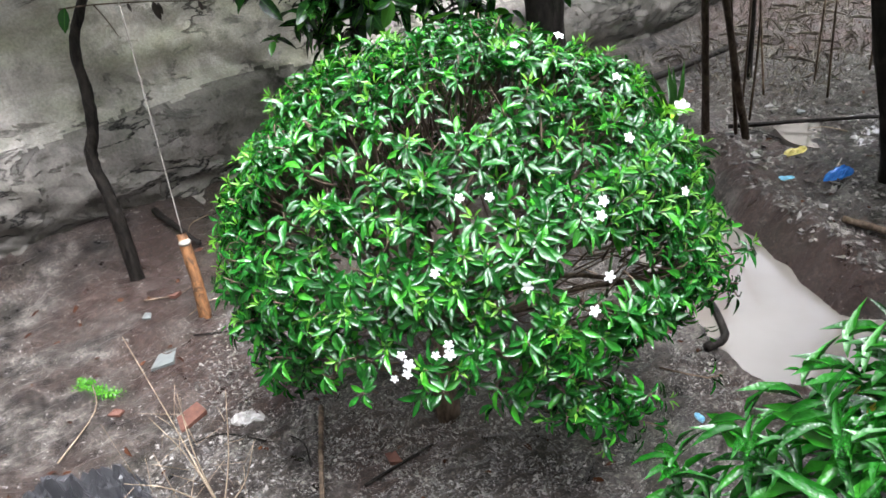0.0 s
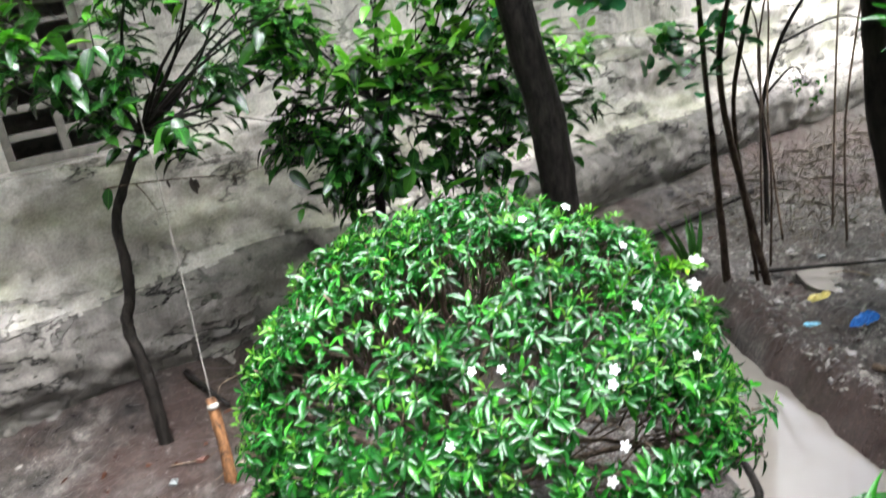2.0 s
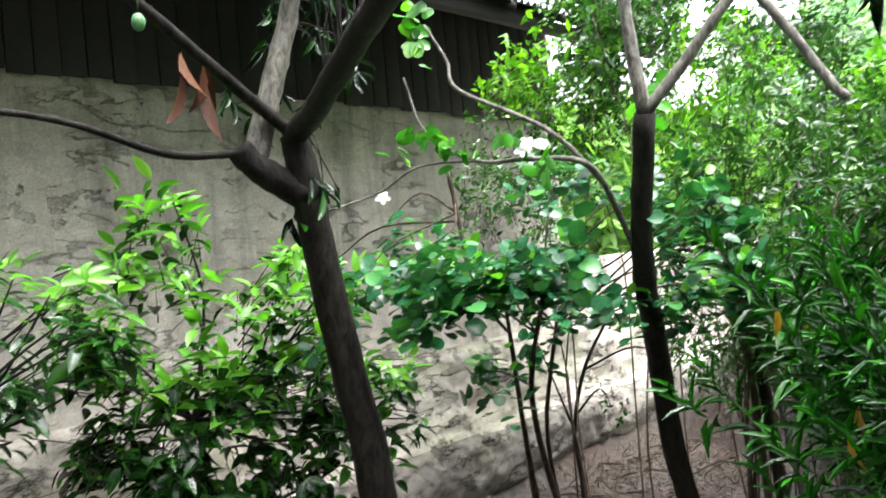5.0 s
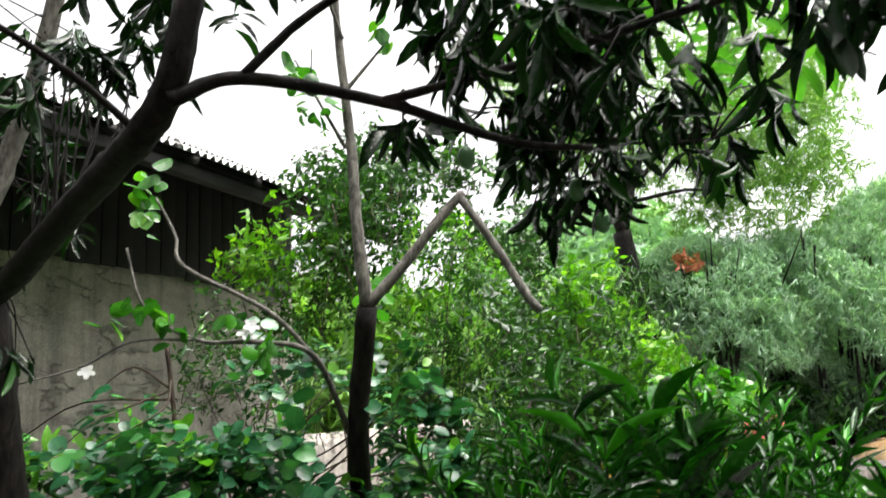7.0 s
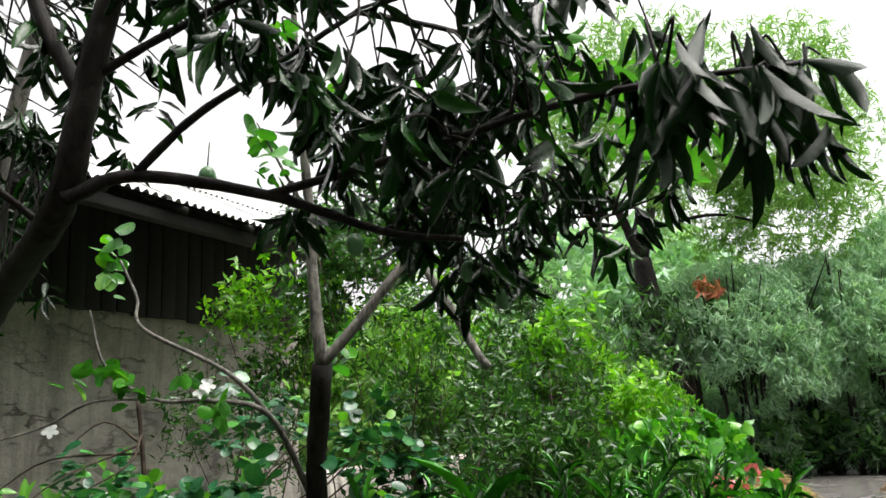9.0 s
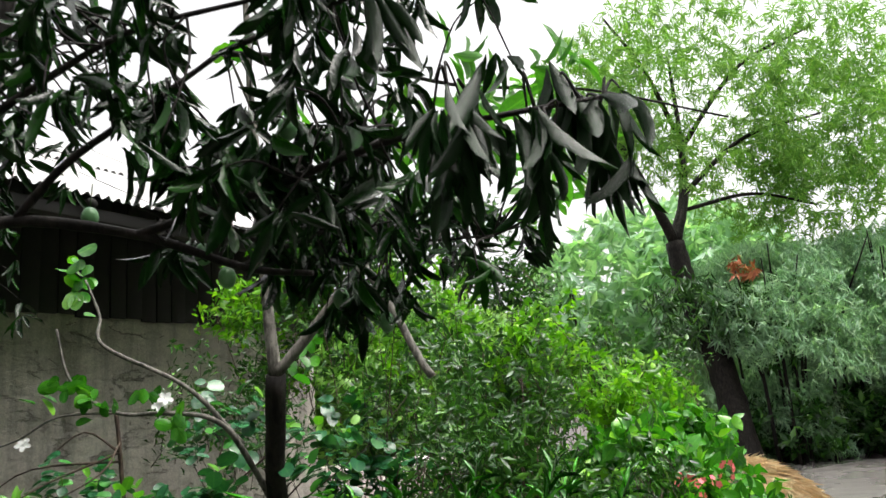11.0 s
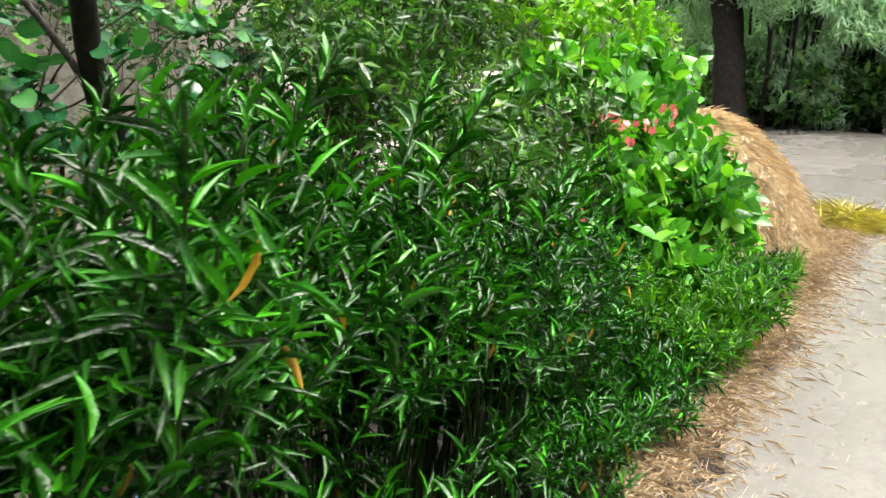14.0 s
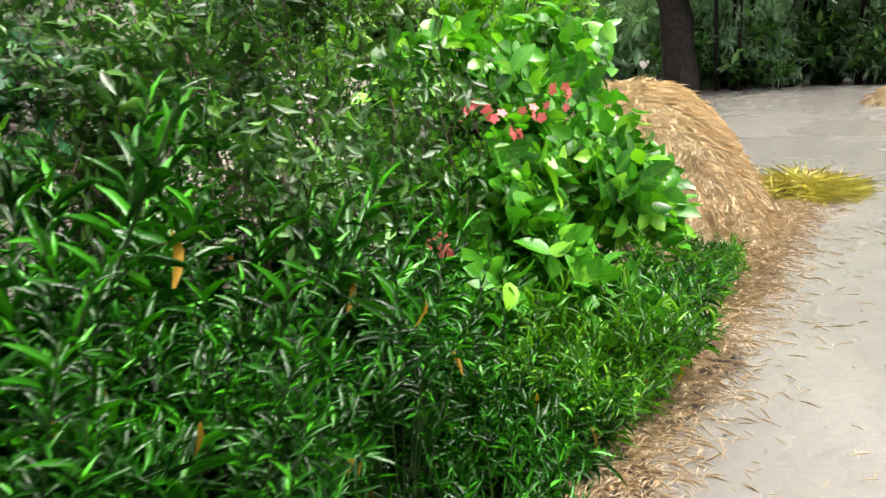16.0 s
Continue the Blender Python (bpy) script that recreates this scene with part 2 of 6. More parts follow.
def plaster_material(name, dark, mid, light, damp=0.5, flake=0.54, algae=0.0, split=0.85):
    """Old mud plaster: stained in patches, flaked and cracked mostly along its courses, rain-streaked."""
    m, nodes, links, b = material(name, 0.7, 0, 0.25)
    c = place(nodes)

    def stretched(scale):
        node = nodes.new("ShaderNodeMapping")
        node.inputs["Scale"].default_value = scale
        links.new(c, node.inputs[0])
        return node.outputs[0]

    big = noise_tex(nodes, links, 0.9, 6, 0.65, c, 0.5)
    streak = noise_tex(nodes, links, 1.6, 6, 0.65, stretched((3.4, 3.4, 0.3)))
    mid_n = noise_tex(nodes, links, 6, 8, 0.7, stretched((1, 1, 1.6)), 0.4)
    fine = noise_tex(nodes, links, 55, 8, 0.75, c)
    colour = ramp(nodes, links, big, [(0.3, dark), (0.5, mid), (0.7, light)])
    colour = mixed(nodes, links, ramp(nodes, links, streak, [(0.36, (damp, damp, damp)), (0.54, (0, 0, 0))]), colour, tuple(v * 0.5 for v in dark))
    if algae:
        colour = mixed(nodes, links, ramp(nodes, links, noise_tex(nodes, links, 1.3, 4, 0.6, stretched((1, 1, 2.2)), 0.6), [(0.45, (0, 0, 0)), (0.62, (algae, algae, algae))]), colour, (mid[0] * 0.62, mid[1] * 0.68, mid[2] * 0.5))
    colour = mixed(nodes, links, 1.0, colour, ramp(nodes, links, mid_n, [(0.32, (0.78, 0.77, 0.75)), (0.5, (1, 1, 1)), (0.68, (1.15, 1.14, 1.12))]), "MULTIPLY")
    colour = mixed(nodes, links, 1.0, colour, ramp(nodes, links, fine, [(0.32, (0.7, 0.7, 0.7)), (0.62, (1.12, 1.11, 1.1))]), "MULTIPLY")
    # flakes fallen off the coat, with a sharp broken rim
    coat = noise_tex(nodes, links, 2.4, 9, 0.68, stretched((1, 1, 1.7)), 0.8)
    lost = ramp(nodes, links, coat, [(flake, (0, 0, 0)), (flake + 0.015, (1, 1, 1))])
    colour = mixed(nodes, links, mixed(nodes, links, 1.0, lost, (0.7, 0.7, 0.7), "MULTIPLY"), colour, tuple(v * 0.62 for v in mid))
    # crooked cracks where a second field crosses its middle value
    field = noise_tex(nodes, links, 1.9, 9, 0.62, stretched((0.8, 0.8, 2.4)), 0.3)
    gate = ramp(nodes, links, noise_tex(nodes, links, 1.5, 3, 0.5, c), [(0.47, (0, 0, 0)), (0.55, (1, 1, 1))])
    line = ramp(nodes, links, field, [(0.482, (0, 0, 0)), (0.491, (1, 1, 1)), (0.506, (1, 1, 1)), (0.515, (0, 0, 0))])
    crack = mixed(nodes, links, 1.0, line, gate, "MULTIPLY")
    colour = mixed(nodes, links, mixed(nodes, links, 1.0, crack, (split, split, split), "MULTIPLY"), colour, tuple(v * 0.15 for v in dark))
    links.new(colour, b.inputs["Base Color"])
    links.new(ramp(nodes, links, big, [(0.35, (0.6, 0.6, 0.6)), (0.65, (0.9, 0.9, 0.9))]), b.inputs["Roughness"])
    deep = mixed(nodes, links, 1.0, lost, crack, "ADD")
    inv = nodes.new("ShaderNodeInvert")
    links.new(deep, inv.inputs["Color"])
    first = bump(nodes, links, b, mid_n, 0.7, 0.03)
    second = bump(nodes, links, b, fine, 0.7, 0.01, first)
    bump(nodes, links, b, inv.outputs[0], 1.0, 0.035, second)
    return m


MUD = mud_material()
PLASTER = plaster_material("mud_plaster", (0.38, 0.35, 0.305), (0.55, 0.515, 0.46), (0.66, 0.62, 0.56), 0.55, 0.62, 0.0, 0.3)
PLINTH = plaster_material("damp_mud_plinth", (0.33, 0.306, 0.266), (0.46, 0.432, 0.384), (0.57, 0.54, 0.485), 0.3, 0.575, 0.6)
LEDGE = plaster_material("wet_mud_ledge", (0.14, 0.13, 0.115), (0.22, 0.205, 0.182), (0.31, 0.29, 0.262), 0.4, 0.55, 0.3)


def concrete_material():
    m, nodes, links, b = material("wet_concrete", 0.35)
    c = place(nodes)
    big = noise_tex(nodes, links, 0.7, 6, 0.6, c, 0.4)
    fine = noise_tex(nodes, links, 40, 8, 0.75, c)
    colour = ramp(nodes, links, big, [(0.3, (0.095, 0.09, 0.082)), (0.5, (0.14, 0.134, 0.125)), (0.66, (0.19, 0.182, 0.17))])
    colour = mixed(nodes, links, 1.0, colour, ramp(nodes, links, fine, [(0.3, (0.75, 0.75, 0.75)), (0.7, (1.15, 1.15, 1.15))]), "MULTIPLY")
    links.new(colour, b.inputs["Base Color"])
    links.new(ramp(nodes, links, big, [(0.35, (0.5, 0.5, 0.5)), (0.55, (0.16, 0.16, 0.16))]), b.inputs["Roughness"])
    bump(nodes, links, b, fine, 0.25, 0.006)
    return m


CONCRETE = concrete_material()


def straw_material(name, a, b_, c_):
    m, nodes, links, b = material(name, 0.65)
    geo = nodes.new("ShaderNodeNewGeometry")
    colour = ramp(nodes, links, geo.outputs["Random Per Island"], [(0, a), (0.5, b_), (1, c_)])
    colour = mixed(nodes, links, 1.0, colour, ramp(nodes, links, noise_tex(nodes, links, 6, 4, 0.6, place(nodes)), [(0.3, (0.82, 0.77, 0.68)), (0.6, (1.02, 1.02, 1.02))]), "MULTIPLY")
    links.new(colour, b.inputs["Base Color"])
    return m


CRUMBS = straw_material("soil_crumbs", (0.03, 0.027, 0.024), (0.10, 0.093, 0.086), (0.24, 0.228, 0.21))
STRAW = straw_material("dry_straw", (0.72, 0.55, 0.34), (0.90, 0.76, 0.54), (0.95, 0.87, 0.70))
STRAW_BED = straw_material("packed_straw", (0.80, 0.63, 0.40), (0.80, 0.63, 0.40), (0.80, 0.63, 0.40))
STRAW_WET = straw_material("damp_straw", (0.46, 0.34, 0.20), (0.66, 0.52, 0.34), (0.84, 0.72, 0.54))
STRAW_FRESH = straw_material("fresh_straw", (0.60, 0.56, 0.10), (0.76, 0.72, 0.20), (0.86, 0.84, 0.36))


def plain(name, colour, rough=0.5, metal=0.0, vary=0.25, scale=25, through=0.0):
    m, nodes, links, b = material(name, rough, metal)
    n = noise_tex(nodes, links, scale, 5, 0.6, place(nodes))
    links.new(ramp(nodes, links, n, [(0.3, tuple(v * (1 - vary) for v in colour)), (0.7, tuple(min(1, v * (1 + vary * 0.6)) for v in colour))]), b.inputs["Base Color"])
    bump(nodes, links, b, n, 0.15, 0.004)
    if through:
        tr = nodes.new("ShaderNodeBsdfTranslucent")
        tr.inputs[0].default_value = (*colour, 1)
        mix = nodes.new("ShaderNodeMixShader")
        mix.inputs[0].default_value = through
        links.new(b.outputs[0], mix.inputs[1])
        links.new(tr.outputs[0], mix.inputs[2])
        links.new(mix.outputs[0], nodes["Material Output"].inputs[0])
    return m


PETAL = plain("white_petal", (0.74, 0.76, 0.73), 0.5, 0, 0.05, 25, 0.25)
PINK = plain("pink_petal", (0.78, 0.17, 0.17), 0.5, 0, 0.25, 30, 0.25)
TIN = plain("weathered_tin", (0.62, 0.62, 0.61), 0.38, 0.6, 0.25, 5)
WINDOW_WOOD = plain("grey_window_wood", (0.24, 0.22, 0.19), 0.6, 0, 0.35, 18)
# near-black: soot and the eave's shade put into one colour
SOOT_SHADE_TIMBER = plain("soot_shade_timber", (0.011, 0.009, 0.008), 0.7, 0, 0.4, 10)
ROOM_DARK = plain("dark_room_plaster", (0.05, 0.045, 0.04), 0.8)
ROPE = plain("pale_rope", (0.26, 0.245, 0.21), 0.7)
BRICK = plain("broken_brick", (0.085, 0.034, 0.021), 0.75, 0, 0.3, 40)
SLATE = plain("grey_tile", (0.11, 0.12, 0.115), 0.45, 0, 0.2)
PAPER = plain("grey_paper", (0.26, 0.25, 0.235), 0.6, 0, 0.12)
YELLOW = plain("yellow_wrapper", (0.55, 0.47, 0.14), 0.45, 0, 0.2)
BLUE = plain("blue_plastic", (0.04, 0.17, 0.50), 0.25, 0, 0.3, 30)
CYAN = plain("pale_blue_plastic", (0.25, 0.55, 0.72), 0.3, 0, 0.2)
BLACK_BAG = plain("black_plastic_bag", (0.045, 0.045, 0.048), 0.34, 0, 0.3, 12)
RED_BAG = plain("dull_red_sack", (0.11, 0.032, 0.03), 0.6, 0, 0.4, 30)
MANGO_SKIN = plain("green_mango_skin", (0.075, 0.20, 0.075), 0.4, 0, 0.2, 20)
PALE_LITTER = plain("pale_litter", (0.26, 0.245, 0.225), 0.6, 0, 0.5, 30)
DRY_REED = plain("dead_reed", (0.24, 0.21, 0.165), 0.6, 0, 0.4, 20)
DULL_GRASS = plain("dull_dry_grass", (0.115, 0.10, 0.07), 0.7, 0, 0.5, 30)
DARK_LITTER = plain("dark_litter", (0.055, 0.042, 0.034), 0.6, 0, 0.5, 30)


def water_material():
    m, nodes, links, b = material("muddy_water", 0.05, 0, 0.5)
    n = noise_tex(nodes, links, 1.5, 4, 0.5, place(nodes))
    links.new(ramp(nodes, links, n, [(0.35, (0.125, 0.113, 0.097)), (0.65, (0.16, 0.146, 0.127))]), b.inputs["Base Color"])
    bump(nodes, links, b, noise_tex(nodes, links, 14, 2, 0.5, place(nodes)), 0.06, 0.004)
    return m


WATER = water_material()

# ---- mesh helpers ----
ORIGIN = {}


def thing(name, base, label, category, group="", kind=""):
    ob = new(name)
    ob.empty_display_size = 0.1
    ob.location = Vector(base)
    ORIGIN[ob.name] = np.array(base, float)
    return tagged(ob, label, category, group, kind)


def mesh_data(name, verts, faces, mat, uv=None, smooth=True):
    verts, faces = np.asarray(verts, np.float32), np.asarray(faces, np.int32)
    me = bpy.data.meshes.new(name)
    k = faces.shape[1]
    me.vertices.add(len(verts))
    me.vertices.foreach_set("co", verts.ravel())
    me.loops.add(faces.size)
    me.loops.foreach_set("vertex_index", faces.ravel())
    me.polygons.add(len(faces))
    me.polygons.foreach_set("loop_start", np.arange(0, faces.size, k, dtype=np.int32))
    me.polygons.foreach_set("use_smooth", np.full(len(faces), smooth))
    if uv is not None:
        layer = me.uv_layers.new(name="UVMap")
        layer.data.foreach_set("uv", np.asarray(uv, np.float32)[faces.ravel()].ravel())
    me.update(calc_edges=True)
    me.materials.append(mat)
    return me


def part(name, geometry, mat, parent=None, label="", uv=None, smooth=True, kind=""):
    """One mesh object; geometry is (verts, faces) in the world, or a bmesh in the world."""
    origin = ORIGIN[parent.name] if parent else np.zeros(3)
    if isinstance(geometry, bmesh.types.BMesh):
        me = bpy.data.meshes.new(name)
        bmesh.ops.translate(geometry, verts=geometry.verts, vec=Vector(-origin))
        geometry.to_mesh(me)
        geometry.free()
        me.materials.append(mat)
        me.polygons.foreach_set("use_smooth", np.full(len(me.polygons), smooth))
    else:
        me = mesh_data(name, np.asarray(geometry[0], float) - origin, geometry[1], mat, uv, smooth)
    ob = new(name, me)
    ORIGIN[ob.name] = origin
    if parent:
        ob.parent = parent
    return tagged(ob, label, "", "", kind)


def alone(name, geometry, mat, label, category, base=None, group="", kind="", uv=None, smooth=True):
    """A thing that is one mesh, with its origin at its base."""
    if isinstance(geometry, bmesh.types.BMesh):
        co = np.array([v.co[:] for v in geometry.verts])
    else:
        co = np.asarray(geometry[0], float)
    if base is None:
        base = np.array([co[:, 0].mean(), co[:, 1].mean(), co[:, 2].min()]) if kind != "structure" else np.zeros(3)
    if isinstance(geometry, bmesh.types.BMesh):
        me = bpy.data.meshes.new(name)
        bmesh.ops.translate(geometry, verts=geometry.verts, vec=Vector(-np.array(base)))
        geometry.to_mesh(me)
        geometry.free()
        me.materials.append(mat)
        me.polygons.foreach_set("use_smooth", np.full(len(me.polygons), smooth))
    else:
        me = mesh_data(name, co - base, geometry[1], mat, uv, smooth)
    ob = new(name, me)
    ob.location = Vector(base)
    ORIGIN[ob.name] = np.array(base, float)
    return tagged(ob, label, category, group, kind)


def smooth_line(points, per=6):
    p = np.asarray(points, float)
    if len(p) < 3:
        return np.array([p[0] + (p[-1] - p[0]) * t for t in np.linspace(0, 1, per + 1)])
    q = np.vstack([2 * p[0] - p[1], p, 2 * p[-1] - p[-2]])
    out = []
    for i in range(1, len(q) - 2):
        for t in np.arange(per) / per:
            a, b, c, d = q[i - 1 : i + 3]
            out.append(0.5 * (2 * b + (c - a) * t + (2 * a - 5 * b + 4 * c - d) * t**2 + (3 * b - a - 3 * c + d) * t**3))
    return np.array(out + [p[-1]])


def unit(v):
    v = np.asarray(v, float)
    return v / np.maximum(np.linalg.norm(v, axis=-1, keepdims=True), 1e-9)


def tube(points, r0, r1, sides=8, per=6, bumpy=0.06, seed=0):
    """A tapered, slightly knobbly limb along a line, closed at both ends."""
    line = smooth_line(points, per)
    count = len(line)
    way = unit(np.gradient(line, axis=0))
    ref = np.array([0.0, 0.0, 1.0]) if abs(way[0][2]) < 0.9 else np.array([1.0, 0.0, 0.0])
    local = np.random.default_rng(seed + int(abs(line[0].sum()) * 1000) % 9973)
    verts, side = [], unit(np.cross(way[0], ref))
    for i in range(count):
        side = unit(side - way[i] * (side @ way[i]))
        other = np.cross(way[i], side)
        r = r0 + (r1 - r0) * i / (count - 1)
        ang = np.arange(sides) * 2 * np.pi / sides
        rr = r * (1 + bumpy * local.standard_normal(sides))
        verts.append(line[i] + rr[:, None] * (np.cos(ang)[:, None] * side + np.sin(ang)[:, None] * other))
    verts = np.vstack(verts + [line[:1], line[-1:]])
    i, j = np.meshgrid(np.arange(count - 1), np.arange(sides), indexing="ij")
    a, b = i * sides + j, i * sides + (j + 1) % sides
    tris = np.concatenate([np.stack([a, b, b + sides], -1).reshape(-1, 3), np.stack([a, b + sides, a + sides], -1).reshape(-1, 3)])
    j = np.arange(sides)
    caps = np.vstack([np.stack([(j + 1) % sides, j, np.full(sides, count * sides)], -1),
                      np.stack([(count - 1) * sides + j, (count - 1) * sides + (j + 1) % sides, np.full(sides, count * sides + 1)], -1)])
    return verts, np.vstack([tris, caps])


def join(pieces):
    verts, faces, at = [], [], 0
    for v, f in pieces:
        verts.append(v)
        faces.append(np.asarray(f) + at)
        at += len(v)
    return np.vstack(verts), np.vstack(faces)


# blades: (x across -0.5..0.5, y along 0..1, z up), faces
def blade(stations, curve=0.25, fold=0.12, twist=0.0):
    verts, uv = [(0, 0, 0)], [(0.5, 0)]
    for y, w in stations:
        z = -curve * y * y
        for x in (-0.5, 0, 0.5):
            verts.append((x * w, y, z + fold * abs(x) * w + twist * x * y))
            uv.append((0.5 + x * w, y))
    verts.append((0, 1, -curve))
    uv.append((0.5, 1))
    faces, k = [(0, 2, 1), (0, 3, 2)], len(stations)
    for i in range(k - 1):
        a = 1 + 3 * i
        faces += [(a, a + 1, a + 4), (a, a + 4, a + 3), (a + 1, a + 2, a + 5), (a + 1, a + 5, a + 4)]
    a = 1 + 3 * (k - 1)
    faces += [(a, a + 1, a + 3), (a + 1, a + 2, a + 3)]
    return np.array(verts), np.array(faces), np.array(uv)


BLADE_ELLIPSE = blade([(0.22, 0.66), (0.5, 1.0), (0.78, 0.66)], 0.30, 0.22, 0.06)
BLADE_LANCE = blade([(0.12, 0.5), (0.36, 1.0), (0.7, 0.66)], 0.26, 0.25, 0.1)
BLADE_MANGO = blade([(0.1, 0.4), (0.35, 1.0), (0.68, 0.85), (0.87, 0.42)], 0.22, 0.2, 0.12)
BLADE_OVATE = blade([(0.15, 0.7), (0.4, 1.0), (0.72, 0.72)], 0.25, 0.18)
BLADE_ROUND = blade([(0.08, 0.72), (0.4, 1.05), (0.75, 0.95), (0.95, 0.5)], 0.12, 0.2)
BLADE_TINY = (np.array([(0, 0, 0), (-0.5, 0.45, 0.04), (0, 1, -0.1), (0.5, 0.45, 0.04)]), np.array([(0, 2, 1), (0, 3, 2)]), np.array([(0.5, 0), (0, 0.5), (0.5, 1), (1, 0.5)]))


def leaf_mesh(pos, way, up, length, width, shape):
    """Many blades in one mesh: (verts, faces), uv."""
    pos, way, up = np.asarray(pos, float), unit(way), np.asarray(up, float)
    across = unit(np.cross(way, up))
    up = np.cross(across, way)
    tv, tf, tu = shape
    length, width = np.broadcast_to(length, len(pos))[:, None, None], np.broadcast_to(width, len(pos))[:, None, None]
    verts = (pos[:, None] + tv[None, :, 1:2] * length * way[:, None] + tv[None, :, 0:1] * width * across[:, None] + tv[None, :, 2:3] * length * up[:, None])
    faces = tf[None] + (np.arange(len(pos)) * len(tv))[:, None, None]
    return (verts.reshape(-1, 3), faces.reshape(-1, 3)), np.tile(tu, (len(pos), 1))


def whorls(tips, axes, count, spread, droop=0.0, jitter=0.25, r=rng, along=0.0):
    """Leaves set round the ends of twigs. Returns pos, way, up."""
    tips, axes = np.asarray(tips, float), unit(axes)
    ref = np.where(np.abs(axes[:, 2:3]) < 0.9, np.array([[0, 0, 1.0]]), np.array([[1.0, 0, 0]]))
    e1 = unit(np.cross(axes, ref))
    e2 = np.cross(axes, e1)
    n = len(tips)
    ang = (np.arange(count)[None] * 2 * np.pi / count + r.uniform(0, 6.28, (n, 1)) + r.normal(0, jitter, (n, count)))[..., None]
    out = np.cos(ang) * e1[:, None] + np.sin(ang) * e2[:, None]
    open_ = np.radians(np.asarray(spread) + r.normal(0, 14, (n, count)))[..., None]
    way = axes[:, None] * np.cos(open_) + out * np.sin(open_)
    up = axes[:, None] * np.sin(open_) - out * np.cos(open_)
    way = way + np.array([0, 0, -1.0]) * droop
    pos = np.repeat(tips[:, None], count, 1) + 0.006 * out - axes[:, None] * along * r.random((n, count, 1))
    return pos.reshape(-1, 3), way.reshape(-1, 3), up.reshape(-1, 3)


def ellipsoid(base, size, rings=8, around=12, rough=0.0, seed=1):
    """A closed rounded lump: (verts, faces)."""
    local = np.random.default_rng(seed)
    verts = [(0, 0, -1)]
    for i in range(1, rings):
        a = math.pi * i / rings
        for j in range(around):
            b = 2 * math.pi * j / around
            k = 1 + rough * local.standard_normal()
            verts.append((k * math.sin(a) * math.cos(b), k * math.sin(a) * math.sin(b), -k * math.cos(a)))
    verts.append((0, 0, 1))
    faces = []
    for j in range(around):
        k = (j + 1) % around
        faces.append((0, 1 + k, 1 + j))
        for i in range(rings - 2):
            a, b = 1 + i * around, 1 + (i + 1) * around
            faces += [(a + j, a + k, b + k), (a + j, b + k, b + j)]
        faces.append((1 + (rings - 2) * around + j, 1 + (rings - 2) * around + k, len(verts) - 1))
    return np.array(verts) * np.array(size) + np.array(base), np.array(faces)


def box(lo, hi, bevel=0.0):
    bm = bmesh.new()
    bmesh.ops.create_cube(bm, size=1)
    lo, hi = np.array(lo, float), np.array(hi, float)
    for v in bm.verts:
        v.co = Vector(lo + (np.array(v.co) + 0.5) * (hi - lo))
    if bevel:
        bmesh.ops.bevel(bm, geom=bm.edges[:], offset=bevel, segments=2, affect="EDGES", profile=0.5)
    return bm


def sn_box(s0, s1, n0, n1, z0, z1, bevel=0.0):
    """A bevelled block laid along the wall's line."""
    bm = box((s0, n0, z0), (s1, n1, z1), bevel)
    for v in bm.verts:
        v.co = Vector(sn(v.co.x, v.co.y, v.co.z))
    bmesh.ops.recalc_face_normals(bm, faces=bm.faces[:])
    return bm


def slab(points, thick, seed=0, rough=0.12, sag=0.0):
    """A small flat piece with an uneven outline and real thickness, lying on the ground."""
    local = np.random.default_rng(seed)
    pts = np.asarray(points, float)
    k = len(pts)
    top = np.column_stack([pts, np.full(k, thick) + local.normal(0, rough * thick, k) + sag * local.random(k)])
    bottom = np.column_stack([pts, np.zeros(k)])
    c = pts.mean(0)
    verts = np.vstack([top, bottom, [(c[0], c[1], thick * 1.25 + sag)], [(c[0], c[1], 0)]])
    i = np.arange(k)
    j = (i + 1) % k
    faces = np.vstack([np.stack([i, j, np.full(k, 2 * k)], -1), np.stack([j + k, i + k, np.full(k, 2 * k + 1)], -1),
                       np.stack([i, i + k, j + k], -1), np.stack([i, j + k, j], -1)])
    return verts, faces

# ---- ground: one sheet to the horizon ----
g_ = lambda x, y: float(height(x, y))  # noqa: E731


def axis_steps(lo, hi, fine):
    near = np.arange(lo, hi + 1e-6, fine)
    out = np.cumsum(fine * 1.22 ** np.arange(1, 46))
    out = out[out < 700]
    return np.concatenate([(lo - out)[::-1], near, hi + out])


def grid_faces(nx, ny):
    i, j = np.meshgrid(np.arange(nx - 1), np.arange(ny - 1), indexing="ij")
    a = (i * ny + j).ravel()
    return np.stack([a, a + ny, a + ny + 1, a + 1], -1)


gx, gy = axis_steps(-4.0, 5.5, 0.045), axis_steps(-0.4, 8.5, 0.045)
GX, GY = np.meshgrid(gx, gy, indexing="ij")
GZ = height(GX, GY)
far = sstep(14, 40, np.hypot(GX, GY))
GZ = GZ * (1 - far) + 1.1 * far
crumb = np.random.default_rng(3).normal(0, 0.009, GX.shape) * (1 - far)
ground = alone("ground", (np.stack([GX, GY, GZ + crumb], -1).reshape(-1, 3), grid_faces(len(gx), len(gy))), MUD,
               "wet grey-brown mud with puddles and litter", "ground", kind="structure")

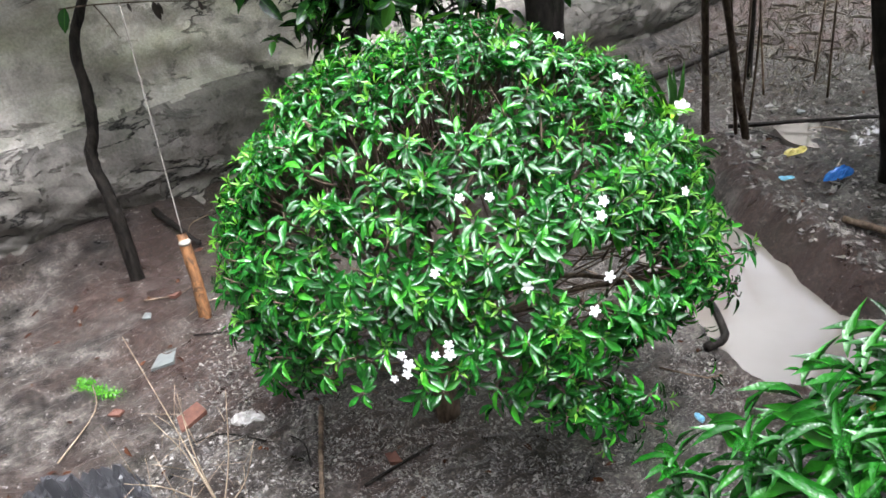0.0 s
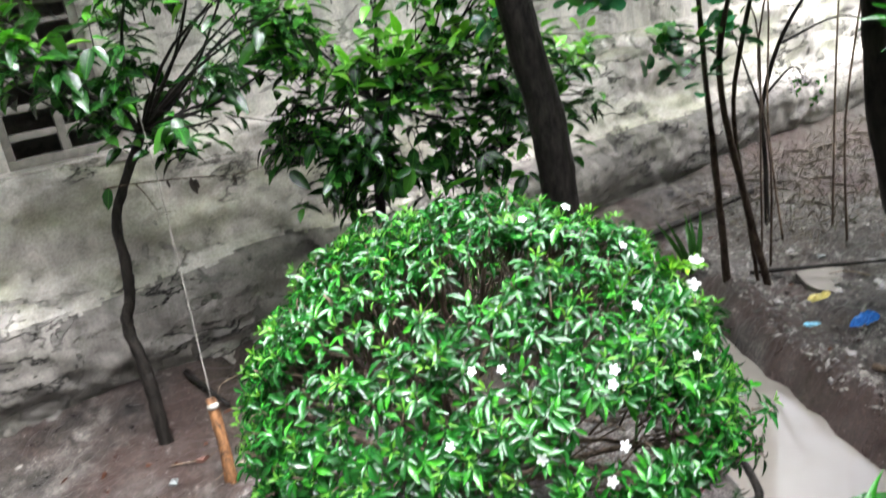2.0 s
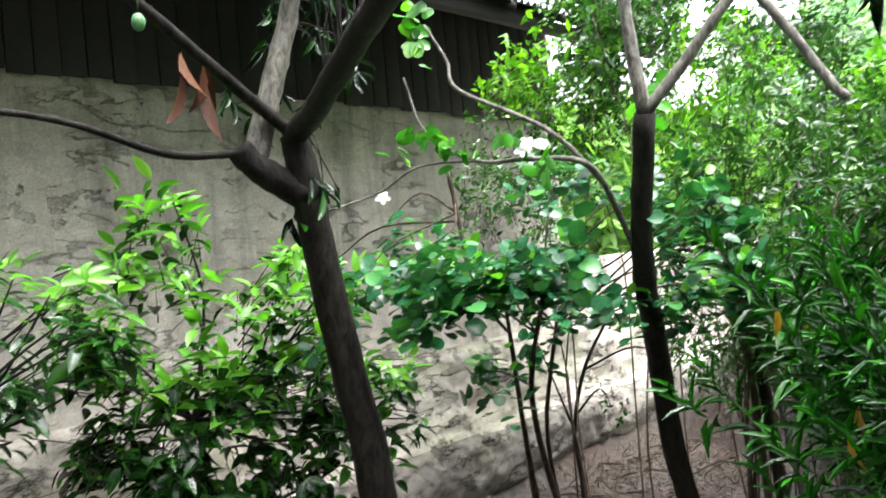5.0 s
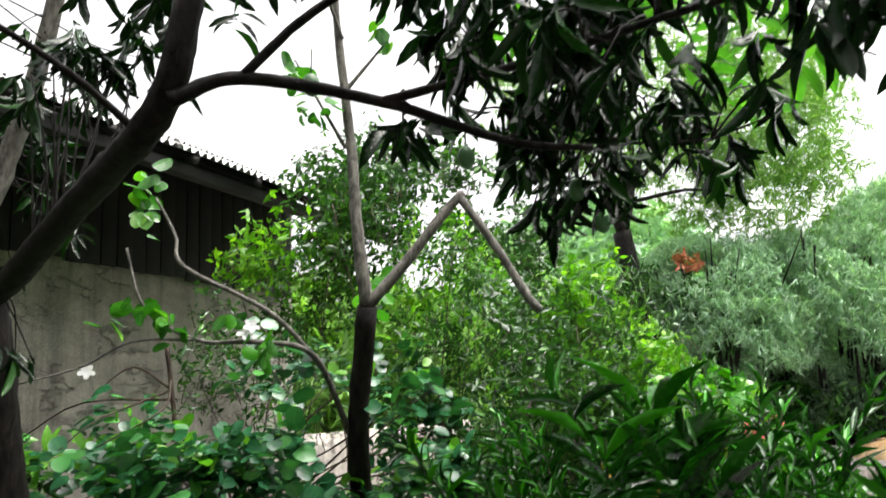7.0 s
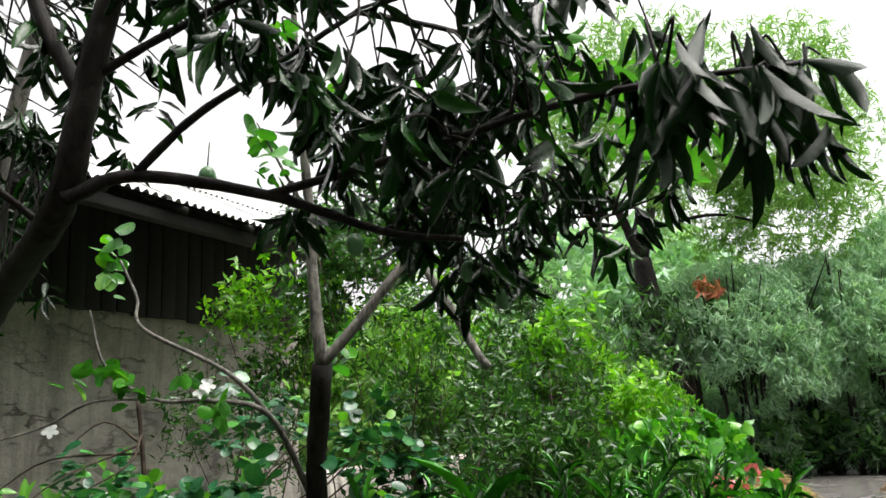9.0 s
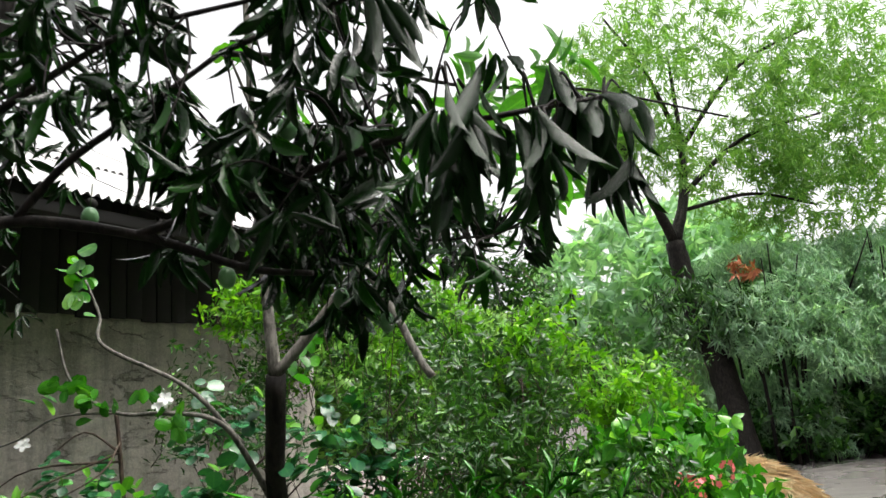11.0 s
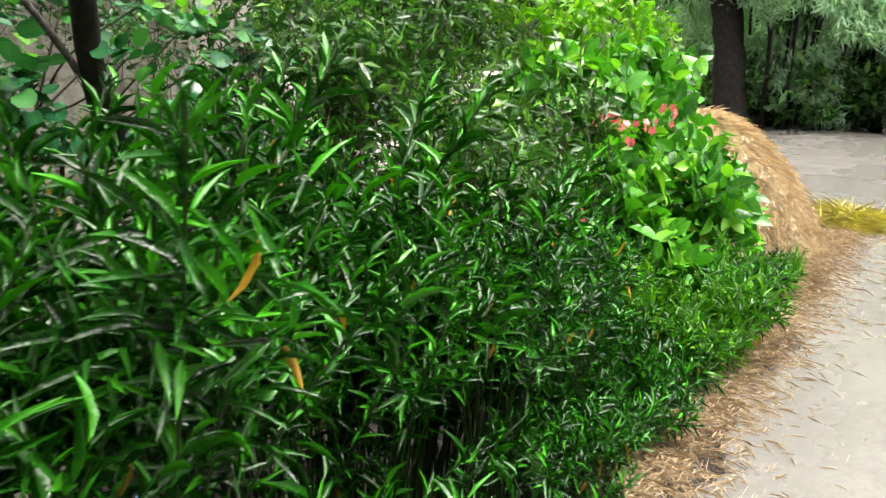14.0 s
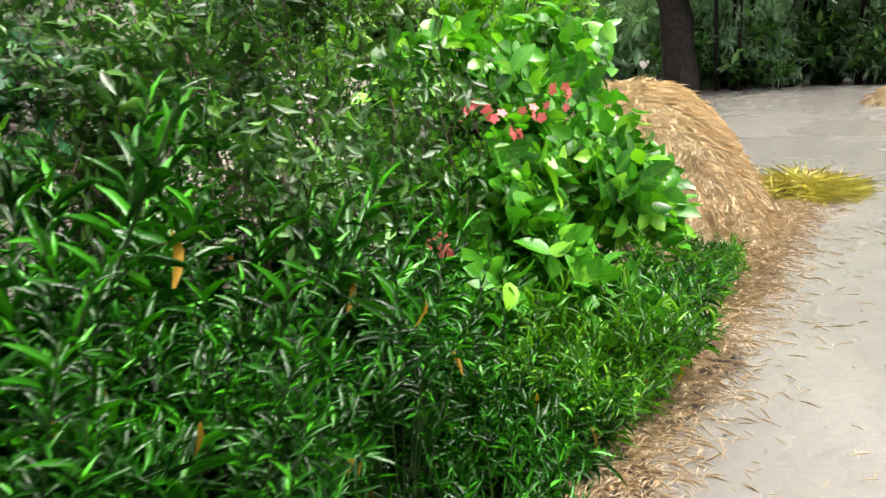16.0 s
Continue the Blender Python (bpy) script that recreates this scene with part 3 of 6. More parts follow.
# water lying in the ditch and in a shallow puddle behind it
def pool(outline, z, label):
    pts = smooth_line(list(outline) + [outline[0]], 5)[:-1]
    k = len(pts)
    top = np.column_stack([pts[:, :2], np.full(k, z)])
    low = np.column_stack([pts[:, :2], np.full(k, z - 0.05)])
    c = pts.mean(0)
    i, j = np.arange(k), (np.arange(k) + 1) % k
    verts = np.vstack([top, low, [(c[0], c[1], z)]])
    faces = np.vstack([np.stack([i, j, np.full(k, 2 * k)], -1), np.stack([i, i + k, j + k], -1), np.stack([i, j + k, j], -1)])
    return alone("water", (verts, faces), WATER, label, "water", kind="structure", smooth=False)


def channel_outline(half):
    line = smooth_line(np.column_stack([CHANNEL, np.zeros(len(CHANNEL))]), 4)
    way = unit(np.gradient(line, axis=0))
    side = np.column_stack([-way[:, 1], way[:, 0], np.zeros(len(way))])
    return np.vstack([line + half * side, (line - half * side)[::-1]])


ditch = channel_outline(0.5)
k = len(ditch) // 2
ditch_v = np.column_stack([ditch[:, :2], np.full(2 * k, -0.10)])
i = np.arange(k - 1)
alone("water", (ditch_v, np.stack([i, i + 1, 2 * k - 2 - i, 2 * k - 1 - i], -1)), WATER, "still muddy beige water in a ditch", "water", kind="structure")

pool([(1.99, 5.05, 0), (2.30, 5.19, 0), (2.64, 5.07, 0), (2.55, 4.72, 0), (2.25, 4.62, 0), (2.02, 4.76, 0)], g_(2.3, 4.9) - 0.008, "shallow puddle of muddy water")

# paved yard, a thin wet slab that follows the garden's edge
ys = np.concatenate([np.arange(-6, 16, 0.12), np.arange(16, 19, 0.5)])
yn = np.linspace(0, 1, 40) ** 2
S_, T_ = np.meshgrid(ys, yn, indexing="ij")
wob = 0.05 * np.sin(5.1 * S_) + 0.03 * np.sin(13 * S_ + 1)
N_ = edge_n(S_) + 0.10 + wob * (1 - T_) + T_ * (9.0 - edge_n(S_))
XY = S_[..., None] * SD + N_[..., None] * ND
Z_ = ROAD_Z + 0.03 - 0.10 * (T_ == 0) + 0.006 * waves(XY[..., 0], XY[..., 1])
XY[..., 2] = Z_
alone("road", (XY.reshape(-1, 3), grid_faces(len(ys), len(yn))), CONCRETE, "pale wet concrete yard with puddles and straw", "road", kind="structure")

# ---- mud house with a tin roof ----
EAVE_N, EAVE_Z, PITCH = -3.6, 4.57, radians(27)
S0, S1, WTOP = -7.0, 7.75, 5.25
WIN = (0.42, 1.06, 1.62, 2.62)
house = thing("house", sn(1.0, WALL_N - 2, 0), "mud-plastered house with a tin roof and one barred window", "house")


def wall_mesh(s0, s1, z0, z1, n_front, thick, hole=None, rough=0.02, along=SD, across=ND, start=None):
    """A lumpy wall with real thickness and, if wanted, an opening through it."""
    hs = [hole[0], hole[1]] if hole else []
    hz = [hole[2], hole[3]] if hole else []
    ss = np.unique(np.round(np.concatenate([np.arange(s0, s1, 0.16), [s1], hs]), 4))
    zz = np.unique(np.round(np.concatenate([np.arange(z0, z1, 0.16), [z1], hz]), 4))
    base = np.zeros(3) if start is None else np.array(start, float)
    bm = bmesh.new()
    vs = {}
    for i, a in enumerate(ss):
        for j, b in enumerate(zz):
            lump = rough * noise.fractal(Vector((a * 1.3, b * 1.3, 3.7)), 0.8, 2.0, 4)
            vs[i, j] = bm.verts.new(Vector(base + along * a + across * (n_front + lump) + np.array([0, 0, b])))
    for i in range(len(ss) - 1):
        for j in range(len(zz) - 1):
            cs, cz = (ss[i] + ss[i + 1]) / 2, (zz[j] + zz[j + 1]) / 2
            if hole and hole[0] < cs < hole[1] and hole[2] < cz < hole[3]:
                continue
            bm.faces.new([vs[i, j], vs[i + 1, j], vs[i + 1, j + 1], vs[i, j + 1]])
    bmesh.ops.delete(bm, geom=[v for v in bm.verts if not v.link_faces], context="VERTS")
    edges = [e for e in bm.edges if e.is_boundary]
    back = bmesh.ops.duplicate(bm, geom=bm.faces[:] + bm.edges[:] + bm.verts[:])
    mapping = back["vert_map"]
    new_faces = [f for f in back["geom"] if isinstance(f, bmesh.types.BMFace)]
    for v in {v for f in new_faces for v in f.verts}:
        v.co -= Vector(across * thick)
    bmesh.ops.reverse_faces(bm, faces=new_faces)
    for e in edges:
        a, b = e.verts
        bm.faces.new([a, b, mapping[b], mapping[a]])
    bmesh.ops.recalc_face_normals(bm, faces=bm.faces[:])
    return bm


part("wall", wall_mesh(S0, S1, -0.2, WTOP, WALL_N, 0.32, WIN, 0.03), PLASTER, house, "stained pale mud plaster, cracked and streaked")
part("end_wall", wall_mesh(0, 5.0, -0.2, WTOP - 0.3, 0, 0.32, None, 0.05, -ND, SD, sn(S1 - 0.002, WALL_N - 0.33, 0)), PLASTER, house)
part("back_wall", wall_mesh(S0, S1, -0.2, WTOP - 0.35, WALL_N - 5.3, 0.32, None, 0.02), PLASTER, house)
part("upper_floor", sn_box(S0, S1 - 0.4, WALL_N - 5.2, WALL_N - 0.36, 3.0, 3.15), ROOM_DARK, house)

# eroded mud plinth: two ledges, bulging and uneven
prof = [(-0.02, 1.63), (0.10, 1.60), (0.16, 1.54), (0.17, 1.42), (0.18, 1.3), (0.20, 1.15), (0.22, 1.0), (0.25, 0.88), (0.31, 0.81), (0.38, 0.76), (0.41, 0.68), (0.42, 0.58), (0.42, 0.48), (0.40, 0.38),
        (0.36, 0.28), (0.32, 0.21), (0.32, 0.15), (0.38, 0.09), (0.50, 0.03), (0.62, -0.06), (0.78, -0.2)]
fine_prof = []
for (d0, z0), (d1, z1) in zip(prof[:-1], prof[1:]):
    for k_ in range(3):
        fine_prof.append((d0 + (d1 - d0) * k_ / 3, z0 + (z1 - z0) * k_ / 3))
prof = fine_prof + [prof[-1]]
LEDGE_ROW = next(i for i, (d, z) in enumerate(prof) if z <= 0.82)
ps = np.concatenate([np.arange(S0, S1 + 0.3, 0.03), np.arange(S1 + 0.35, 13.9, 0.12)])
pv = []
for a in ps:
    for d, z in prof:
        lump = 0.065 * noise.fractal(Vector((a * 1.1, z * 2.0, 9.1)), 0.6, 2.1, 7) + 0.035 * max(0, noise.noise(Vector((a * 5, z * 6, 2.0))))
        rim = noise.fractal(Vector((a * 2.1, z * 4.0, 5.5)), 0.7, 2.1, 5)
        lump -= 0.022 if rim > 0.28 else 0
        lump += 0.02 * abs(noise.noise(Vector((a * 9, z * 16, 7.0))))
        dip = 0.06 * noise.noise(Vector((a * 0.9, 4.0, 1.0))) * (1 if 0.2 < z < 1.1 else 0)
        pv.append(sn(a, WALL_N + d + (lump if d > 0 else 0), z + dip + (0.3 * lump if d > 0 else 0)))
pv = np.array(pv).reshape(len(ps), len(prof), 3)
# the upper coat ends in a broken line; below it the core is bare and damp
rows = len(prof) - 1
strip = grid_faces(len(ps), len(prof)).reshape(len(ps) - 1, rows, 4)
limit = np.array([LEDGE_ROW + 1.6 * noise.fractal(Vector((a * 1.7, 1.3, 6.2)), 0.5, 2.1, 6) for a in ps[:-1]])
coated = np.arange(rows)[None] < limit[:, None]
flat_pv = pv.reshape(-1, 3)
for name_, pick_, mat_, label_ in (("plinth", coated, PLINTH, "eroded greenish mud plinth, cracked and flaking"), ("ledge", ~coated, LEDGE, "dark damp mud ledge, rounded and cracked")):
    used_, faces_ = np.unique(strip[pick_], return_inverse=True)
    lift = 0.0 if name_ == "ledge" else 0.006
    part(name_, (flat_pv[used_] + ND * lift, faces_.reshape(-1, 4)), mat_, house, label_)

window = part("window", sn_box(WIN[0] - 0.01, WIN[1] + 0.01, WALL_N - 0.16, WALL_N - 0.1, WIN[2] - 0.005, WIN[2] + 0.06, 0.006), WINDOW_WOOD, house, "small barred wooden window, dark inside")
for z0 in (WIN[3] - 0.06,):
    part("frame_rail", sn_box(WIN[0], WIN[1], WALL_N - 0.16, WALL_N - 0.1, z0, WIN[3], 0.006), WINDOW_WOOD, window)
for a in (WIN[0], WIN[0] + 0.33, WIN[1] - 0.055):
    part("frame_post", sn_box(a, a + 0.055, WALL_N - 0.17, WALL_N - 0.105, WIN[2] + 0.05, WIN[3] - 0.05, 0.005), WINDOW_WOOD, window)
for b in np.arange(WIN[2] + 0.17, WIN[3] - 0.1, 0.165):
    part("bar", sn_box(WIN[0] + 0.03, WIN[1] - 0.03, WALL_N - 0.155, WALL_N - 0.115, b, b + 0.03 + 0.015 * (int(b * 10) % 2), 0.004), WINDOW_WOOD, window)
part("window_sill", sn_box(WIN[0] - 0.12, WIN[1] + 0.12, WALL_N - 0.05, WALL_N + 0.16, WIN[2] - 0.05, WIN[2] + 0.012, 0.012), PLASTER, house)

# roof: corrugated tin in two courses, on dark poles and a dark eave beam
# added boards that stand in for shade and soot under the eave
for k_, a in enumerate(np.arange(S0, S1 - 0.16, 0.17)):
    part("eave_shade_board", sn_box(a, a + 0.165, WALL_N + 0.065, WALL_N + 0.085 + 0.006 * (k_ % 3), 3.93 + 0.008 * (k_ * 5 % 4), WTOP - 0.02, 0.004), SOOT_SHADE_TIMBER, house)
roof = part("roof", sn_box(S0, S1 + 0.1, EAVE_N - 0.24, EAVE_N - 0.14, EAVE_Z - 0.14, EAVE_Z - 0.04, 0.01), SOOT_SHADE_TIMBER, house, "corrugated tin roof on dark timber")


def tin_sheet(s0, width, up0, length, lift):
    cs, ls = np.linspace(0, width, 57), np.linspace(0, length, 4)
    verts = []
    for a in cs:
        for b in ls:
            w = 0.018 * math.cos(a / 0.085 * 2 * math.pi)
            u = up0 + b
            verts.append(sn(s0 + a, EAVE_N - u * math.cos(PITCH) + w * math.sin(PITCH), EAVE_Z + lift + u * math.sin(PITCH) + w * math.cos(PITCH)))
    return np.array(verts), grid_faces(len(cs), len(ls))


for c_, (u0, lift) in enumerate(((0.0, 0.0), (1.95, 0.03))):
    for k_ in range(17):
        part("corrugated_sheet", tin_sheet(S0 + k_ * 0.875, 0.905, u0 + 0.012 * ((k_ * 7) % 5), 2.15, lift + 0.004 * (k_ % 2)), TIN, roof)
back_slope = []
for a in (S0, S1 + 0.12):
    for u, z in ((0.0, 4.06 * math.sin(PITCH) + 0.03), (4.2, 0.0)):
        back_slope.append(sn(a, EAVE_N - 4.06 * math.cos(PITCH) - u, EAVE_Z + z))
part("back_slope", (np.array(back_slope), np.array([(0, 1, 3, 2)])), TIN, roof)
for a in np.arange(S0 + 0.3, S1 + 0.1, 0.75):
    lo_, hi_ = sn(a, EAVE_N - 0.03, EAVE_Z - 0.05), sn(a, EAVE_N - 3.9, EAVE_Z - 0.05 + 3.9 * math.tan(PITCH))
    part("rafter", tube([lo_, (lo_ + hi_) / 2, hi_], 0.035, 0.035, 7, 3), SOOT_SHADE_TIMBER, roof)

# low far wall behind the thicket
far_wall = thing("garden_wall", sn(11, -5.05, 0.2), "plain beige mud wall far behind the shrubs", "wall", kind="structure")
part("wall", wall_mesh(7.74, 14.0, -0.2, 2.35, -5.05, 0.25, None, 0.04), PLASTER, far_wall)

# ---- flowers ----
def flower_mesh(base, axis, size, petals=5, cup=0.2):
    ax = unit(axis)
    ref = np.array([0, 0, 1.0]) if abs(ax[2]) < 0.9 else np.array([1.0, 0, 0])
    e1 = unit(np.cross(ax, ref))
    e2 = np.cross(ax, e1)
    pos, way, up = [], [], []
    for i in range(petals):
        a = 2 * math.pi * i / petals + 0.3
        out = math.cos(a) * e1 + math.sin(a) * e2
        pos.append(np.array(base) + 0.03 * size * out)
        way.append(out + cup * ax)
        up.append(ax - cup * out)
    shape = blade([(0.25, 0.75), (0.55, 1.0), (0.85, 0.75)], 0.15, 0.1)
    geo, _ = leaf_mesh(pos, way, up, size * 0.52, size * 0.36, shape)
    stalk = tube([np.array(base) - ax * size * 0.5, np.array(base)], size * 0.04, size * 0.06, 5, 2)
    return join([geo, stalk])


# ---- clipped jasmine bush ----
BUSH = np.array([0.0, 2.47, 0.76])
BUSH_R = np.array([0.87, 0.80, 0.79])
# bare places between the tiers of leaves: a direction from the middle, half width across and up
BARE = [((-0.40, -0.63, 0.66), 0.15, 0.05), ((-0.05, -0.54, 0.84), 0.13, 0.06), ((-0.20, -0.62, 0.76), 0.06, 0.05), ((-0.20, -0.90, 0.38), 0.10, 0.03), ((0.45, -0.40, 0.79), 0.08, 0.035)]


def bare(d):
    for c, across, up in BARE:
        c = unit(c)
        e1 = unit(np.cross(c, [0, 0, 1.0]))
        e2 = np.cross(e1, c)
        off = d - c
        if (off @ e1 / across) ** 2 + (off @ e2 / up) ** 2 < 1 and off @ off < 0.5:
            return True
    return False


def jasmine_bush():
    base = np.array([-0.14, 2.42, float(height(-0.14, 2.42))])
    bush = thing("jasmine_bush", base, "rounded clipped jasmine bush with glossy green leaves and white flowers", "bush")
    fork = base + np.array([0.04, 0.04, 0.42])
    part("trunk", tube([base - [0, 0, 0.08], base + [0.0, 0.0, 0.2], fork], 0.055, 0.042, 10), BARK_TWIG, bush, "short grey-brown trunk")
    local = np.random.default_rng(11)
    tips, axes = [], []
    while len(tips) < 2150:
        d = unit(local.normal(size=3))
        if d[2] < -0.07:
            continue
        # the leaves stand in overlapping tiers
        tier = math.sin(d[2] * 17 + 2.2 * math.sin(2 * math.atan2(d[1], d[0])) + 1.0)
        if (tier < -0.35 and local.random() < 0.5) or (bare(d) and local.random() < 0.93):
            continue
        if noise.noise(Vector((d[0] * 2.6 + 5, d[1] * 2.6, d[2] * 5.0))) > 0.26 and local.random() < 0.75:
            continue
        if d[2] < -0.02 and noise.noise(Vector((d[0] * 3, d[1] * 3 + 2, 1))) > 0.05:
            continue
        # the yard side is open below, down to the trunk
        if d[2] < 0.09 and d[1] < -0.45 and -0.6 < d[0] < 0.2 and local.random() < 0.88:
            continue
        under = 1.0 if d[2] > 0 else 1 + 0.9 * d[2]
        tips.append(BUSH + BUSH_R * d * [under, under, 1] * (1 + 0.03 * tier + 0.03 * local.normal()))
        axes.append(unit(d / BUSH_R + np.array([0, 0, 0.5]) + 0.45 * local.normal(size=3)))
    # hanging skirts low on the flanks
    for c, r_, k in (((-0.60, 2.06, 0.62), (0.15, 0.13, 0.20), 46), ((0.34, 1.78, 0.60), (0.30, 0.13, 0.10), 40), ((0.42, 1.80, 0.50), (0.16, 0.1, 0.09), 16), ((0.80, 2.33, 0.70), (0.16, 0.16, 0.18), 46)):
        for _ in range(k):
            d = local.normal(size=3) * 0.5
            tips.append(np.array(c) + np.array(r_) * d)
            axes.append(unit(d + [0, -0.4, 0.35]))
    tips, axes = np.array(tips), np.array(axes)
    for i in range(34):
        t = tips[local.integers(len(tips))]
        mid = fork * 0.5 + t * 0.5 + np.array([0, 0, 0.1]) + 0.05 * local.normal(size=3)
        part("branch", tube([fork, mid, t], 0.016, 0.004, 6, 4), BARK_TWIG, bush)
    twigs = []
    for t, a in zip(tips[::2], axes[::2]):
        twigs.append(tube([t - 0.16 * unit(t - fork) + 0.04 * local.normal(size=3), t - 0.05 * a, t], 0.004, 0.0022, 4, 2))
    # a thicket of bare twigs under the leaves
    for _ in range(900):
        d = unit(local.normal(size=3))
        if d[2] < -0.1:
            continue
        t = BUSH + BUSH_R * d * local.uniform(0.80, 0.97)
        q = t - 0.2 * unit(t - fork) + local.normal(0, 0.07, 3)
        twigs.append(tube([q, (q + t) / 2 + local.normal(0, 0.02, 3), t], 0.0035, 0.0015, 4, 2))
    part("twig_tangle", join(twigs), BARK_TWIG, bush, "thin brown twigs", kind="stuff")
    p, w, u = whorls(tips, axes, 8, local.uniform(48, 100, (len(tips), 8)), 0.2, 0.5, local, 0.045)
    L = np.clip(local.normal(0.050, 0.012, len(p)), 0.024, 0.078)
    geo, uv = leaf_mesh(p, w, u, L, L * local.uniform(0.27, 0.38, len(p)), BLADE_ELLIPSE)
    part("foliage", geo, LEAF_JASMINE, bush, "glossy wet leaves", uv, kind="stuff")
    p, w, u = whorls(tips[::5] + 0.01 * axes[::5], axes[::5], 4, 30, 0, 0.3, local)
    geo, uv = leaf_mesh(p, w, u, 0.034, 0.009, BLADE_ELLIPSE)
    part("young_foliage", geo, LEAF_SPRING, bush, "yellow-green young shoots", uv, kind="stuff")
    # white flowers, some in bunches at the front
    spots = [(-0.55, 2.59, 1.44), (0.22, 2.33, 1.51), (0.05, 1.82, 1.29), (0.13, 1.83, 1.28), (0.45, 1.88, 1.22), (0.44, 1.85, 1.19), (-0.03, 1.7, 1.13), (0.22, 1.69, 1.07), (0.46, 1.76, 1.04), (0.41, 1.71, 0.96), (-0.15, 1.62, 0.91),
             (-0.13, 1.62, 0.88), (-0.05, 1.61, 0.91), (-0.01, 1.62, 0.94), (-0.01, 1.61, 0.91), (-0.18, 1.62, 0.83), (-0.14, 1.61, 0.85), (0.74, 2.07, 1.14), (0.54, 2.34, 1.41), (0.37, 2.52, 1.49), (0.55, 2.08, 1.32)]
    for s_ in spots:
        d = unit((np.array(s_) - BUSH) / BUSH_R)
        at = BUSH + BUSH_R * d * 1.05
        part("flower", flower_mesh(at, d + [0, -0.5, 0.2], 0.031 * local.uniform(0.75, 1.15)), PETAL, bush, "small white five-petalled flower")
    return bush


jasmine_bush()


def flower_sprig():
    """A thin stray shoot with white flowers beside the bush."""
    base = np.array([0.62, 3.25, float(height(0.62, 3.25))])
    sprig = thing("flowering_shoot", base, "thin leafy shoot with white star-shaped flowers", "plant")
    line = [base, base + [0.1, 0.1, 0.6], [0.85, 3.4, 0.86], [1.01, 3.5, 0.85]]
    part("stem", tube(line, 0.008, 0.004, 6), STEM_GREEN, sprig)
    local = np.random.default_rng(5)
    pts = smooth_line(line, 10)[12:]
    p, w, u = whorls(pts, local.normal(size=(len(pts), 3)) + [0, 0, 1], 3, 60, 0.1, 0.3, local)
    geo, uv = leaf_mesh(p, w, u, 0.06, 0.022, BLADE_ELLIPSE)
    part("foliage", geo, LEAF_LIME, sprig, "", uv)
    for at in ((1.01, 3.5, 0.86), (0.98, 3.45, 0.76), (0.55, 3.2, 1.02)):
        part("flower", flower_mesh(at, (-0.2, -1, 0.4), 0.075, 6), PETAL, sprig, "white star-shaped flower")


flower_sprig()


# ---- generic shrub crown ----
def crown_points(centre, radii, count, local, hollow=0.5, holes=0.15, scale=2.5, shift=0.0):
    """Twig ends spread unevenly through a rounded volume, with gaps."""
    out = []
    while len(out) < count:
        d = unit(local.normal(size=3)) * local.uniform(hollow, 1.0) ** 0.6
        p = np.array(centre) + np.array(radii) * d
        if noise.noise(Vector(tuple(p * scale + shift))) > holes:
            continue
        out.append(p)
    return np.array(out)


def leafy(name, parent, tips, axes, count, spread, size, ratio, shape, mat, label="", droop=0.1, local=rng, vary=0.2, along=0.16):
    p, w, u = whorls(tips, axes, count, spread, droop, 0.35, local, along)
    L = size * np.clip(local.normal(1, vary, len(p)), 0.5, 1.5)
    geo, uv = leaf_mesh(p, w, u, L, L * ratio, shape)
    return part(name, geo, mat, parent, label, uv, kind="stuff")


def ovate_shrub(base, trunk_line, crowns, label, seed, spring):
    """Small tree with broad dark leaves, fresh green ones on its top."""
    local = np.random.default_rng(seed)
    base = np.array(base, float)
    shrub = thing("leafy_tree", base, label, "tree")
    part("trunk", tube(trunk_line, 0.041, 0.024, 10, 8, 0.09), BARK_DARK, shrub, "thin dark crooked trunk")
    top = np.array(trunk_line[-1])
    tips = np.vstack([crown_points(c, r, k, local) for c, r, k in crowns])
    for i in range(26):
        t = tips[local.integers(len(tips))]
        part("limb", tube([top, (top + t) / 2 + local.normal(0, 0.08, 3), t], 0.013, 0.004, 5, 4), BARK_DARK, shrub)
    axes = 0.5 * unit(tips - top) + [0, 0, 1.0] + 0.35 * local.normal(size=tips.shape)
    twig = [tube([t - 0.2 * unit(t - top) + local.normal(0, 0.05, 3), t], 0.004, 0.002, 4, 2) for t in tips[::2]]
    part("twig_tangle", join(twig), BARK_DARK, shrub, kind="stuff")
    z = tips[:, 2] + 0.12 * local.normal(size=len(tips))
    high = z > np.quantile(z, spring)
    leafy("foliage", shrub, tips[~high], axes[~high], 5, 82, 0.125, 0.46, BLADE_OVATE, LEAF_OVATE, "broad dark glossy leaves", 0.3, local, 0.25)
    leafy("side_leaves", shrub, tips[high], axes[high], 2, 80, 0.12, 0.46, BLADE_OVATE, LEAF_OVATE, "", 0.2, local, 0.25)
    fresh = tips[high]
    leafy("young_leaves", shrub, fresh + [0, 0, 0.04], np.tile([0, -0.2, 1.0], (len(fresh), 1)) + 0.4 * local.normal(size=fresh.shape), 3, 58, 0.125, 0.4, BLADE_OVATE, LEAF_SPRING, "bright green young leaves", 0.05, local)
    return shrub


